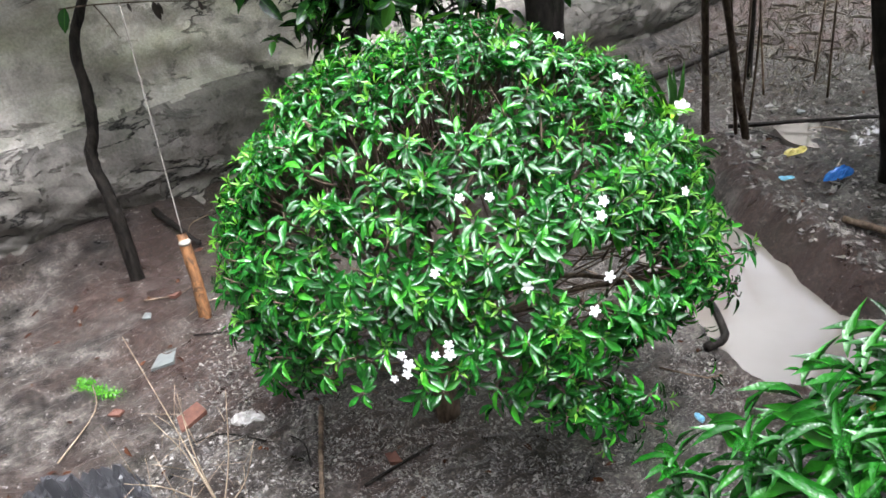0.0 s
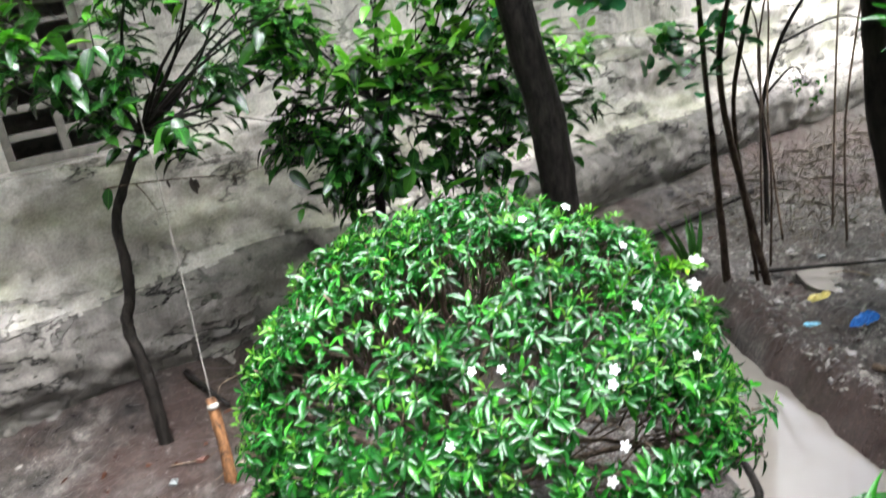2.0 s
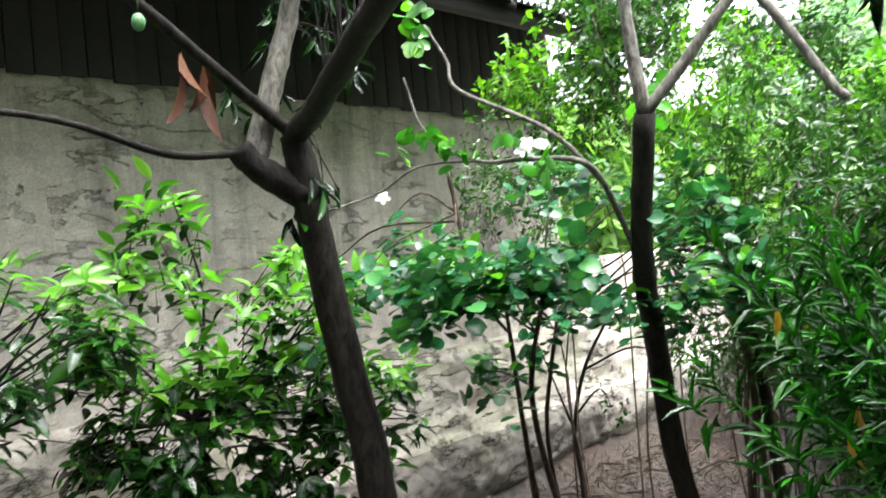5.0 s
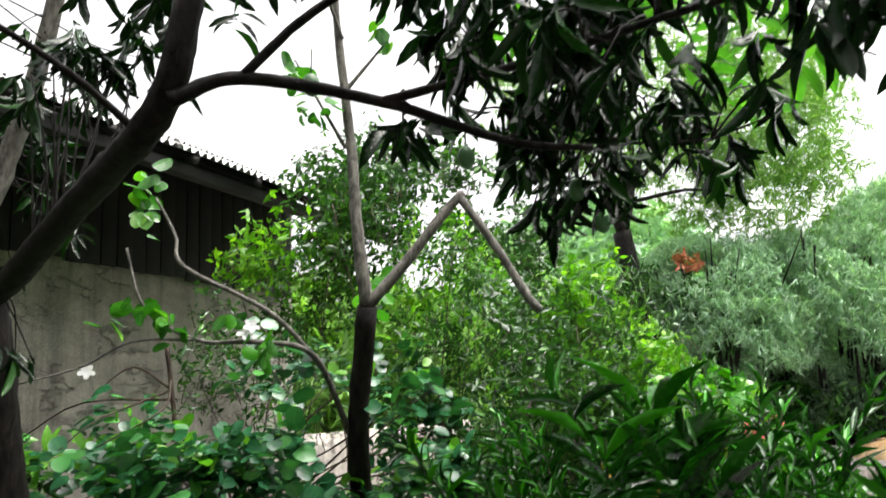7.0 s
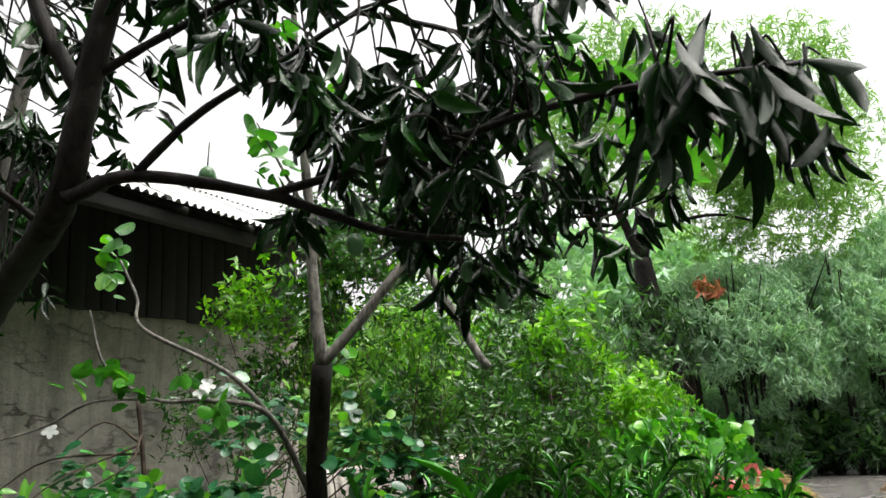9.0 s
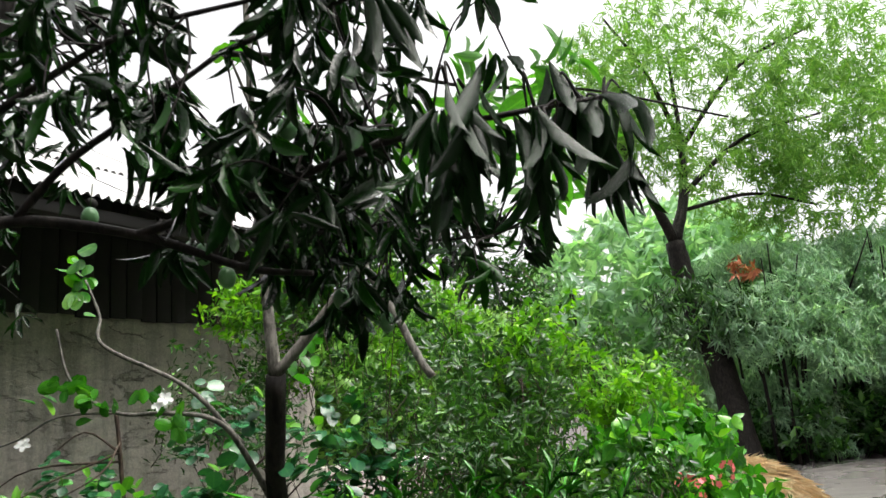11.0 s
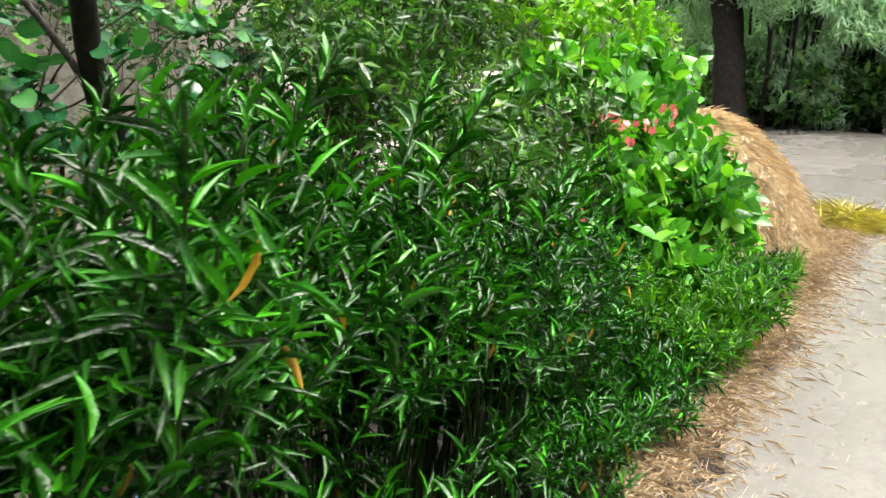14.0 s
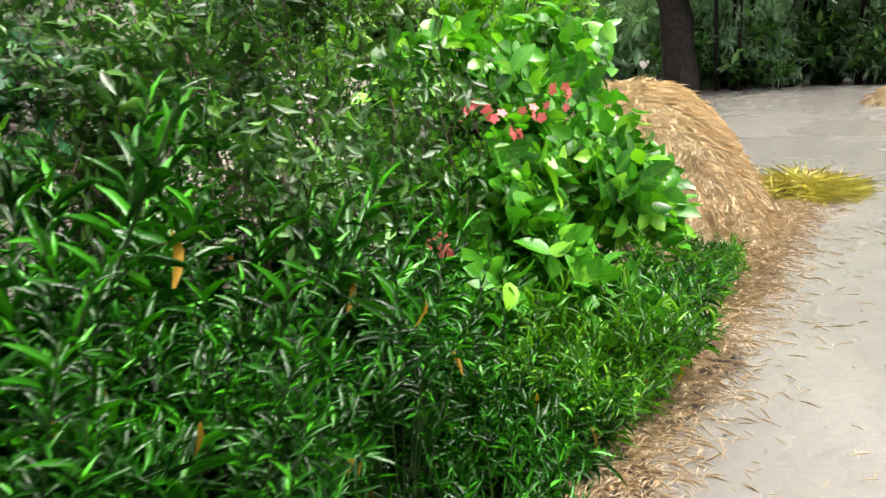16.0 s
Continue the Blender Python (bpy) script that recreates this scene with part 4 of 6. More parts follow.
ovate_shrub((-2.02, 3.70, g_(-2.02, 3.7)), [(-2.02, 3.70, -0.1), (-2.035, 3.75, 0.35), (-2.05, 3.77, 0.52), (-2.09, 3.8, 0.75), (-2.03, 3.81, 0.92), (-2.0, 3.82, 1.12), (-1.97, 3.83, 1.4), (-1.76, 3.95, 1.80)],
            [((-1.85, 3.8, 2.5), (0.62, 0.45, 0.5), 60), ((-1.3, 4.0, 2.42), (0.62, 0.4, 0.42), 58), ((-2.4, 3.65, 2.55), (0.45, 0.35, 0.45), 24), ((-1.6, 3.9, 2.0), (0.5, 0.35, 0.25), 34), ((-1.0, 4.15, 2.1), (0.3, 0.3, 0.4), 18)],
            "small dark-trunked tree with broad glossy leaves by the house wall", 21, 0.6)
ovate_shrub((-0.68, 4.6, g_(-0.68, 4.6)), [(-0.68, 4.6, -0.1), (-0.70, 4.6, 0.6), (-0.66, 4.58, 1.2), (-0.6, 4.6, 1.7)],
            [((-0.45, 4.55, 2.25), (0.95, 0.45, 0.55), 110), ((-0.45, 4.55, 1.65), (0.8, 0.4, 0.5), 135), ((0.12, 4.5, 2.1), (0.6, 0.4, 0.5), 90), ((-1.0, 4.5, 1.5), (0.35, 0.3, 0.35), 30), ((-0.72, 4.5, 2.8), (0.28, 0.22, 0.35), 24), ((-0.4, 4.5, 1.25), (0.7, 0.35, 0.3), 55), ((0.45, 4.6, 1.7), (0.35, 0.3, 0.5), 30)],
            "bushy small tree with dark leaves and fresh green tips", 22, 0.5)

# ---- mango tree: trunk behind the bush, limbs reaching over the path ----
def mango_tree():
    base = np.array([0.42, 3.92, g_(0.42, 3.92)])
    tree = thing("mango_tree", base, "mango tree with a dark wet trunk, hanging leaves and green fruit", "tree")
    fork, elbow = np.array([0.17, 3.70, 3.16]), np.array([0.20, 3.72, 2.92])
    trunk = part("trunk", tube([base - [0, 0, 0.15], (0.42, 3.88, 0.7), (0.40, 3.85, 1.49), (0.33, 3.83, 1.94), (0.25, 3.77, 2.5), elbow, fork], 0.105, 0.072, 14, 8, 0.03), BARK_MANGO, tree, "dark wet leaning trunk")
    part("stub", tube([elbow - [0, 0, 0.06], (0.0, 3.66, 3.0), (-0.09, 3.62, 3.10)], 0.075, 0.065, 11, 6, 0.04), BARK_MANGO, tree, "grey cut elbow of an old limb")
    hubs, axes = [], []
    right = [fork, (0.27, 3.31, 3.18), (0.36, 2.95, 3.225), (0.51, 2.35, 3.30), (0.62, 1.93, 3.355), (0.67, 1.77, 3.45), (0.70, 1.70, 3.65), (0.76, 1.63, 3.95), (0.85, 1.6, 4.3)]
    limbs = [(right, 0.060, 0.030, BARK_DARK),
             ([fork, (-0.05, 3.5, 3.35), (-0.55, 2.9, 3.78), (-0.9, 2.6, 4.05)], 0.036, 0.018, BARK_DARK),
             ([(-0.03, 3.66, 3.03), (0.08, 3.72, 3.4), (0.2, 3.75, 3.8), (0.32, 3.7, 4.3), (0.45, 3.6, 5.2), (0.5, 3.6, 6.2)], 0.06, 0.03, BARK_PALE),
             ([(-0.09, 3.62, 3.08), (-0.35, 3.3, 3.05), (-0.68, 3.0, 3.16), (-1.1, 2.7, 3.2)], 0.02, 0.012, BARK_DARK),
             ([(0.66, 1.76, 3.38), (0.83, 1.72, 3.447), (1.17, 1.59, 3.377), (1.454, 1.435, 3.246), (1.62, 1.3, 3.2)], 0.022, 0.008, BARK_MANGO),
             ([(0.83, 1.72, 3.447), (0.98, 1.62, 3.6), (1.18, 1.54, 3.74), (1.4, 1.45, 3.9)], 0.014, 0.008, BARK_MANGO),
             ([(1.17, 1.59, 3.377), (1.467, 1.363, 3.431), (1.70, 0.98, 3.44), (1.80, 0.76, 3.41), (1.95, 0.67, 3.42), (2.16, 0.64, 3.46)], 0.013, 0.005, BARK_MANGO),
             ([(0.70, 1.70, 3.65), (0.58, 1.75, 3.9), (0.5, 1.8, 4.2)], 0.026, 0.015, BARK_DARK),
             ([(0.60, 1.95, 3.36), (0.4, 1.9, 3.5), (0.1, 1.8, 3.62), (-0.3, 1.7, 3.75)], 0.012, 0.006, BARK_DARK),
             ([(1.4, 1.45, 3.9), (1.7, 1.25, 3.98), (2.0, 1.05, 4.05)], 0.010, 0.005, BARK_MANGO),
             ([(1.4, 1.45, 3.9), (1.8, 1.6, 3.98), (2.3, 1.75, 4.0), (2.8, 1.7, 4.0), (3.4, 1.64, 3.9)], 0.010, 0.004, BARK_MANGO),
             ([(1.45, 1.44, 3.25), (1.75, 1.6, 3.4), (2.05, 1.65, 3.38), (2.25, 1.5, 3.36)], 0.009, 0.004, BARK_MANGO),
             ([(0.70, 1.70, 3.70), (0.9, 1.55, 3.8), (1.15, 1.3, 3.86), (1.45, 1.05, 3.85)], 0.014, 0.006, BARK_MANGO)]
    for line, r0, r1, mat in limbs:
        part("limb", tube(line, r0, r1, 10, 8, 0.05), mat, tree)
    local = np.random.default_rng(31)

    def hub(p, a=None):
        hubs.append(np.array(p, float))
        axes.append(np.array([0, 0, -0.25]) + (local.normal(size=3) * 0.7 if a is None else np.array(a)))

    for at, spread, k in (((1.56, 1.34, 3.50), (0.24, 0.18, 0.15), 44), ((1.48, 1.56, 3.56), (0.16, 0.14, 0.14), 16), ((1.72, 0.98, 3.50), (0.14, 0.12, 0.10), 11), ((1.79, 0.72, 3.40), (0.05, 0.05, 0.05), 4), ((1.95, 0.64, 3.42), (0.10, 0.06, 0.05), 4), ((2.12, 0.68, 3.42), (0.06, 0.05, 0.05), 4),
                          ((1.45, 1.2, 3.82), (0.35, 0.25, 0.12), 26), ((0.9, 1.7, 4.1), (0.25, 0.2, 0.12), 12), ((0.35, 2.0, 4.05), (0.3, 0.25, 0.15), 8), ((0.62, 2.15, 3.92), (0.12, 0.12, 0.05), 3), ((0.87, 2.07, 3.96), (0.13, 0.12, 0.06), 8), ((1.1, 1.86, 3.92), (0.12, 0.12, 0.05), 5), ((0.5, 2.6, 3.95), (0.12, 0.12, 0.06), 3), ((0.42, 2.29, 4.05), (0.15, 0.12, 0.05), 4), ((1.22, 1.5, 3.74), (0.1, 0.1, 0.06), 6), ((0.05, 3.9, 3.7), (0.25, 0.2, 0.25), 8), ((0.2, 3.3, 4.65), (0.4, 0.35, 0.25), 10), ((-0.35, 3.0, 4.55), (0.35, 0.3, 0.2), 6), ((0.65, 2.7, 4.7), (0.4, 0.3, 0.2), 10), ((1.9, 1.1, 3.95), (0.25, 0.2, 0.15), 16), ((2.0, 1.68, 3.34), (0.18, 0.14, 0.14), 20), ((2.2, 1.5, 3.36), (0.14, 0.14, 0.12), 14), ((1.75, 1.6, 3.42), (0.15, 0.15, 0.14), 12), ((1.05, 1.33, 3.9), (0.2, 0.12, 0.08), 5),
                          ((0.25, 3.6, 2.85), (0.10, 0.08, 0.05), 3), ((0.16, 3.85, 3.85), (0.10, 0.08, 0.12), 7), ((0.4, 3.9, 3.68), (0.10, 0.08, 0.08), 4), ((-0.05, 3.3, 3.9), (0.10, 0.1, 0.06), 4), ((0.42, 2.9, 3.95), (0.14, 0.12, 0.1), 9), ((0.68, 2.7, 3.92), (0.1, 0.1, 0.08), 6), ((0.3, 3.05, 3.75), (0.1, 0.1, 0.1), 5)):
        for _ in range(k):
            hub(np.array(at) + np.array(spread) * np.clip(local.normal(size=3), -1.4, 1.4))
    hub((2.16, 0.64, 3.46), (0.6, -0.3, 0.1))
    hub((2.20, 0.63, 3.48), (0.4, -0.2, 0.4))
    hubs, axes = np.array(hubs), unit(np.array(axes))
    twig = []
    wood = np.vstack([smooth_line(line, 8) for line, r0, r1, mat in limbs])
    for h in hubs:
        # each tuft hangs on a thin shoot from the nearest limb
        near = wood[np.argmin(np.linalg.norm(wood - h - [0, 0, 0.05], axis=1))]
        if np.linalg.norm(near - h) < 0.75:
            twig.append(tube([near, (near + h) / 2 + local.normal(0, 0.03, 3) + [0, 0, 0.04], h], 0.0045, 0.0025, 5, 4))
    part("twig_tangle", join(twig), BARK_MANGO, tree, kind="stuff")
    p, w, u = whorls(hubs, axes, 8, 60, 1.0, 0.6, local, 0.10)
    near = p[:, 1] < 0.85
    w = w + np.where(near, -0.8, -0.15)[:, None] * np.array([0, 0, 1.0]) + 0.22 * local.normal(size=w.shape)
    u = u + 0.6 * local.normal(size=u.shape)
    L = np.where(near, np.clip(local.normal(0.165, 0.03, len(p)), 0.10, 0.23), np.clip(local.normal(0.118, 0.032, len(p)), 0.06, 0.19))
    keep = np.zeros(len(p), bool)
    keep[np.flatnonzero(near)[:260]] = True
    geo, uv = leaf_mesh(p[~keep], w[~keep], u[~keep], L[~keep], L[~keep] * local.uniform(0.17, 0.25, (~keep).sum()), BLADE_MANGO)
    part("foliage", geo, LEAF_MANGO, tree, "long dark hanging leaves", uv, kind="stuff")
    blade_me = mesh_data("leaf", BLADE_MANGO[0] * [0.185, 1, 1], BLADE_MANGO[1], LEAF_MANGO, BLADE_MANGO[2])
    for i in np.flatnonzero(keep):
        y = unit(w[i])
        x = unit(np.cross(y, u[i]))
        z = np.cross(x, y)
        ob = new("leaf", blade_me)
        ob.parent = tree
        m = Matrix(np.column_stack([x, y, z]).tolist()).to_4x4() @ Matrix.Scale(L[i], 4)
        m.translation = Vector(p[i] - base)
        ob.matrix_local = m
    # young bright sprays behind the dark mass
    yt = np.array([(2.27, 1.81, 3.96), (2.46, 1.69, 4.05), (2.64, 1.59, 4.04), (2.79, 1.69, 4.16), (2.36, 1.62, 3.80), (2.59, 1.70, 3.89), (2.4, 1.8, 4.15), (2.7, 1.8, 3.8), (2.15, 1.75, 3.8), (1.95, 1.5, 3.72), (2.2, 1.3, 3.75), (2.4, 1.2, 3.6), (2.1, 1.1, 3.6), (2.5, 1.5, 3.6), (1.75, 1.75, 3.75)])
    leafy("young_leaves", tree, yt, local.normal(size=yt.shape) * 0.5 + [0.3, -0.2, 0.5], 11, 65, 0.14, 0.26, BLADE_MANGO, LEAF_MANGO_YOUNG, "bright green young leaves", 0.2, local)
    for at in ((1.03, 1.75, 3.52), (1.55, 1.2, 3.62), (1.35, 1.55, 3.36), (1.42, 1.6, 3.30), (-0.32, 2.85, 3.52), (1.75, 1.55, 3.22), (1.92, 1.66, 3.16)):
        fruit = part("mango", ellipsoid(np.array(at) - [0, 0, 0.05], (0.026, 0.022, 0.034), 8, 12), MANGO_SKIN, tree, "small green mango")
        part("stalk", tube([np.array(at) - [0, 0, 0.018], np.array(at) + [0.005, 0.004, 0.06]], 0.0025, 0.002, 5, 2), STEM_GREEN, fruit)
    dead = np.array([(-0.186, 2.864, 3.248), (-0.106, 2.882, 3.228)])
    leafy("dead_leaves", tree, dead, np.tile([0, 0, -1.0], (2, 1)), 3, 14, 0.2, 0.30, BLADE_MANGO, LEAF_DEAD, "hanging rust-brown dead leaves", 0.5, local)


mango_tree()


# ---- second tree with a forked pale top and round leaves round it ----
def forked_tree():
    base = np.array([2.36, 4.12, g_(2.36, 4.12)])
    tree = thing("forked_tree", base, "slim tree with a dark trunk and a pale forked top", "tree")
    fk = (1.78, 3.31, 3.08)
    part("trunk", tube([base - [0, 0, 0.1], (2.26, 4.02, 0.42), (2.05, 3.95, 1.25), (1.93, 3.80, 1.95), (1.80, 3.55, 2.45), fk], 0.07, 0.05, 11, 7, 0.05), BARK_DARK, tree, "wet black trunk")
    part("limb", tube([fk, (1.75, 3.33, 3.45), (1.74, 3.36, 3.95), (1.70, 3.4, 4.6), (1.68, 3.42, 5.4)], 0.036, 0.016, 9), BARK_PALE, tree, "pale grey limb")
    for top, turn in (((1.5, 3.5, 4.4), 3.9), ((1.95, 3.3, 4.5), 4.2), ((1.55, 3.3, 4.9), 4.5)):
        part("limb", tube([(1.72, 3.38, turn), (np.array(top) + [1.72, 3.38, turn]) / 2, top], 0.012, 0.005, 6), BARK_PALE, tree)
    part("limb", tube([fk, (1.95, 3.22, 3.28), (2.12, 3.15, 3.50), (2.24, 3.12, 3.63)], 0.031, 0.022, 9), BARK_PALE, tree, "pale grey limb")
    part("limb", tube([(2.22, 3.13, 3.62), (2.33, 3.0, 3.35), (2.42, 2.88, 3.08), (2.46, 2.84, 3.0)], 0.022, 0.020, 8), BARK_PALE, tree, "pale bent pole")
    part("limb", tube([(1.86, 3.66, 2.28), (1.62, 3.42, 2.72), (1.47, 3.33, 2.88), (1.25, 3.46, 2.93), (1.02, 3.55, 2.95), (0.80, 3.65, 3.12), (0.72, 3.68, 3.4)], 0.017, 0.006, 8), BARK_PALE, tree, "thin pale branch")
    part("limb", tube([(1.62, 3.42, 2.75), (1.35, 3.42, 3.05), (0.96, 3.5, 3.28), (0.93, 3.6, 3.45), (0.85, 3.7, 3.66)], 0.014, 0.006, 7), BARK_PALE, tree)
    part("limb", tube([(1.02, 3.55, 2.95), (0.75, 3.6, 2.95), (0.55, 3.7, 2.85), (0.3, 3.7, 2.78)], 0.008, 0.004, 6), BARK_PALE, tree)
    local = np.random.default_rng(41)
    tips = np.array([(0.85, 3.75, 3.68), (0.80, 3.78, 3.64), (0.78, 3.6, 3.08), (0.9, 3.55, 3.02), (0.72, 3.65, 3.15), (1.22, 3.46, 2.98), (1.3, 3.45, 2.9), (1.98, 3.65, 3.3), (1.93, 3.6, 3.22), (1.5, 3.5, 4.4), (1.56, 3.45, 4.3), (1.95, 3.3, 4.5), (1.55, 3.3, 4.9), (1.62, 3.4, 4.1)])
    leafy("foliage", tree, np.repeat(tips, 2, 0) + local.normal(0, 0.03, (2 * len(tips), 3)), local.normal(size=(2 * len(tips), 3)) + [0, 0, 0.6], 5, 75, 0.08, 0.72, BLADE_ROUND, LEAF_VINE, "bright round drooping leaves", 0.5, local)
    for at in ((1.25, 3.44, 3.0), (1.22, 3.45, 2.97), (0.57, 3.78, 2.83)):
        part("flower", flower_mesh(at, (0, -1, 0.5), 0.075, 5), PETAL, tree, "white flower")


forked_tree()


def round_leaf_bush():
    """The spreading bush of rounded grey-green leaves between the two trunks, on several thin stems."""
    base = np.array([1.60, 5.0, g_(1.6, 5.0)])
    bush = thing("orchid_tree", base, "spreading bush of rounded wet leaves on thin stems", "bush")
    local = np.random.default_rng(51)
    stems = [[(1.53, 5.0, -0.05), (1.45, 4.85, 0.8), (1.35, 4.6, 1.5), (1.25, 4.3, 2.2)], [(1.80, 4.95, -0.05), (1.6, 4.8, 0.75), (1.40, 4.5, 1.6), (1.45, 4.2, 2.25)],
             [(1.75, 5.05, -0.05), (1.62, 4.85, 0.7), (1.5, 4.6, 1.4), (1.55, 4.3, 2.1)], [(1.05, 4.15, 2.2), (1.02, 4.2, 2.6), (0.98, 4.25, 3.0)]]
    for i, s_ in enumerate(stems):
        part("stem", tube(s_, (0.027, 0.029, 0.014, 0.012)[i], 0.012, 9, 6, 0.1), BARK_BROWN, bush)
    tips = np.vstack([crown_points(c, r_, k, local, 0.05, 0.0, 2.2) for c, r_, k in (((1.45, 3.8, 2.42), (1.1, 0.6, 0.34), 130), ((0.75, 4.0, 2.35), (0.6, 0.5, 0.5), 70), ((2.25, 3.75, 2.45), (0.6, 0.45, 0.4), 64), ((1.2, 4.2, 1.9), (0.5, 0.4, 0.3), 20), ((2.6, 3.95, 2.5), (0.6, 0.45, 0.45), 40), ((1.9, 4.3, 2.9), (0.7, 0.4, 0.3), 30))])
    wood = np.vstack([smooth_line(s_, 8)[10:] for s_ in stems])
    for i in range(24):
        t = tips[local.integers(len(tips))]
        hub = wood[np.argmin(np.linalg.norm(wood - t - [0, 0, -0.35], axis=1) + 0.3 * local.random(len(wood)))]
        part("branch", tube([hub, (hub + t) / 2 + [0, 0, 0.04] + local.normal(0, 0.06, 3), t], 0.008, 0.003, 5, 4), BARK_BROWN, bush)
    axes = local.normal(size=tips.shape) * 0.35 + [0, -0.1, 1.0]
    leafy("foliage", bush, tips, axes, 5, 80, 0.078, 0.84, BLADE_ROUND, LEAF_ROUND, "rounded grey-green wet leaves", 0.25, local, 0.28)
    leafy("young_leaves", bush, tips[::6] + [0, 0, 0.05], axes[::6], 3, 45, 0.075, 0.7, BLADE_ROUND, LEAF_SPRING, "pale young leaves", 0.1, local)


round_leaf_bush()


def sapling(base, line, forks, label, tips, seed):
    local = np.random.default_rng(seed)
    plant = thing("sapling", base, label, "sapling")
    part("stem", tube(line, 0.022, 0.012, 7, 6, 0.08), BARK_DARK, plant)
    for f_ in forks:
        part("branch", tube(f_, 0.011, 0.004, 6, 5), BARK_DARK, plant)
    tips = np.array(tips, float)
    leafy("foliage", plant, np.repeat(tips, 3, 0) + local.normal(0, 0.05, (3 * len(tips), 3)), local.normal(size=(3 * len(tips), 3)), 4, 70, 0.05, 0.6, BLADE_OVATE, LEAF_SMALL, "", 0.3, local)


sapling((2.11, 6.05, g_(2.11, 6.05)), [(2.11, 6.05, -0.05), (2.12, 6.1, 0.6), (2.10, 6.1, 1.0), (2.2, 6.0, 1.5), (2.4, 5.9, 1.9)],
        [[(2.10, 6.1, 1.0), (1.95, 6.0, 1.4), (1.8, 5.9, 1.8)], [(2.11, 6.1, 1.1), (2.35, 6.15, 1.3), (2.46, 6.2, 1.15)], [(2.2, 6.0, 1.5), (2.6, 5.9, 1.65), (2.9, 5.8, 1.5)]],
        "bare forked sapling with few leaves", [(2.46, 6.2, 1.1), (2.48, 6.18, 1.08), (2.9, 5.8, 1.5), (3.2, 5.9, 1.2), (1.8, 5.9, 1.8), (2.4, 5.9, 1.9)], 61)


# ---- hedge of narrow-leaved plants along the yard's edge ----
def lance_plant(seed, tall, count, lean, leaf=1.0, ratio=0.15, mat=LEAF_LANCE, clad=0.62, wide=0, low=0.6):
    """Upright stems with side shoots, all set with long narrow leaves in a spiral; clad: the leafy share of a stem's height; low: the shortest stem."""
    local = np.random.default_rng(seed)
    plant = thing("narrow_leaved_plant", (0, 0, 0), "green plant with long narrow glossy leaves at the yard's edge", "plant", "hedge plants")
    pos, way, up, length = [], [], [], []

    def dress(line, first):
        """Leaves along a shoot from its point number first to its tip."""
        turn = local.uniform(0, 6.28)
        for j in range(first, len(line)):
            ax = unit(line[j] - line[j - 1])
            e1 = unit(np.cross(ax, [0.3, 0.2, 1.0]))
            e2 = np.cross(ax, e1)
            tip = (len(line) - 1 - j) / max(1, len(line) - first)
            for _ in range(2):
                turn += 2.4 + 0.5 * local.normal()
                o = math.cos(turn) * e1 + math.sin(turn) * e2
                op = radians(np.clip(22 + wide + 45 * tip + 14 * local.normal(), 8, 95))
                pos.append(line[j] + 0.006 * local.normal(size=3) - ax * 0.02 * local.random())
                way.append(ax * math.cos(op) + o * math.sin(op) + [0, 0, -0.25 * local.random()])
                up.append(ax * math.sin(op) - o * math.cos(op) + 0.25 * local.normal(size=3))
                length.append(local.uniform(0.075, 0.145) * (0.6 if tip < 0.12 else 1.0))

    for i in range(count):
        a = local.uniform(0, 6.28)
        out = np.array([math.cos(a), math.sin(a), 0])
        h = tall * local.uniform(low, 1.05)
        reach = lean * local.uniform(0.3, 1.0)
        foot = out * 0.08 * local.random()
        line = smooth_line([foot - [0, 0, 0.3], foot + out * reach * 0.2 + [0, 0, h * 0.4], foot + out * reach * 0.55 + [0, 0, h * 0.75], foot + out * reach + local.normal(0, 0.03, 3) + [0, 0, h]], max(5, int(h * 10)))
        part("stem", tube(line[::3], 0.0045, 0.0025, 5, 2), STEM_GREEN, plant)
        dress(line, int(len(line) * (1 - clad)))
        for _ in range(2):
            q = line[int(len(line) * local.uniform(1 - clad, 0.85))]
            b = a + local.normal(0, 1.3)
            side = np.array([math.cos(b), math.sin(b), 0]) * local.uniform(0.10, 0.2)
            dress(smooth_line([q, q + 0.6 * side + [0, 0, 0.05], q + side + [0, 0, local.uniform(0.12, 0.22)]], 4), 3)
    L = np.array(length) * leaf
    geo, uv = leaf_mesh(pos, way, up, L, L * ratio * local.uniform(0.8, 1.2, len(L)), BLADE_LANCE)
    part("foliage", geo, mat, plant, "long narrow wet leaves", uv, kind="stuff")
    pick = local.integers(len(pos) // 2, size=3)
    geo, uv = leaf_mesh(np.array(pos)[pick], np.array(way)[pick] * 0.4 + [0, 0, -0.8], np.array(up)[pick], 0.10, 0.018, BLADE_LANCE)
    part("yellow_leaves", geo, LEAF_YELLOW, plant, "a few yellowed leaves", uv)
    return plant


kinds = [lance_plant(70, 1.35, 14, 0.40, 0.88, clad=0.45), lance_plant(71, 0.95, 14, 0.42, 0.88), lance_plant(72, 0.55, 12, 0.36, 0.85), lance_plant(73, 1.75, 13, 0.42, 0.84, clad=0.40, low=0.72), lance_plant(74, 1.0, 6, 0.30, 1.3, 0.21, LEAF_BROAD, 0.26, 28), lance_plant(75, 0.5, 12, 0.34, 0.7, 0.12, LEAF_GRASSY, 0.75), lance_plant(76, 1.0, 4, 0.2, 1.15, 0.15, LEAF_LANCE, 0.26, 15)]
local = np.random.default_rng(77)
used = set()


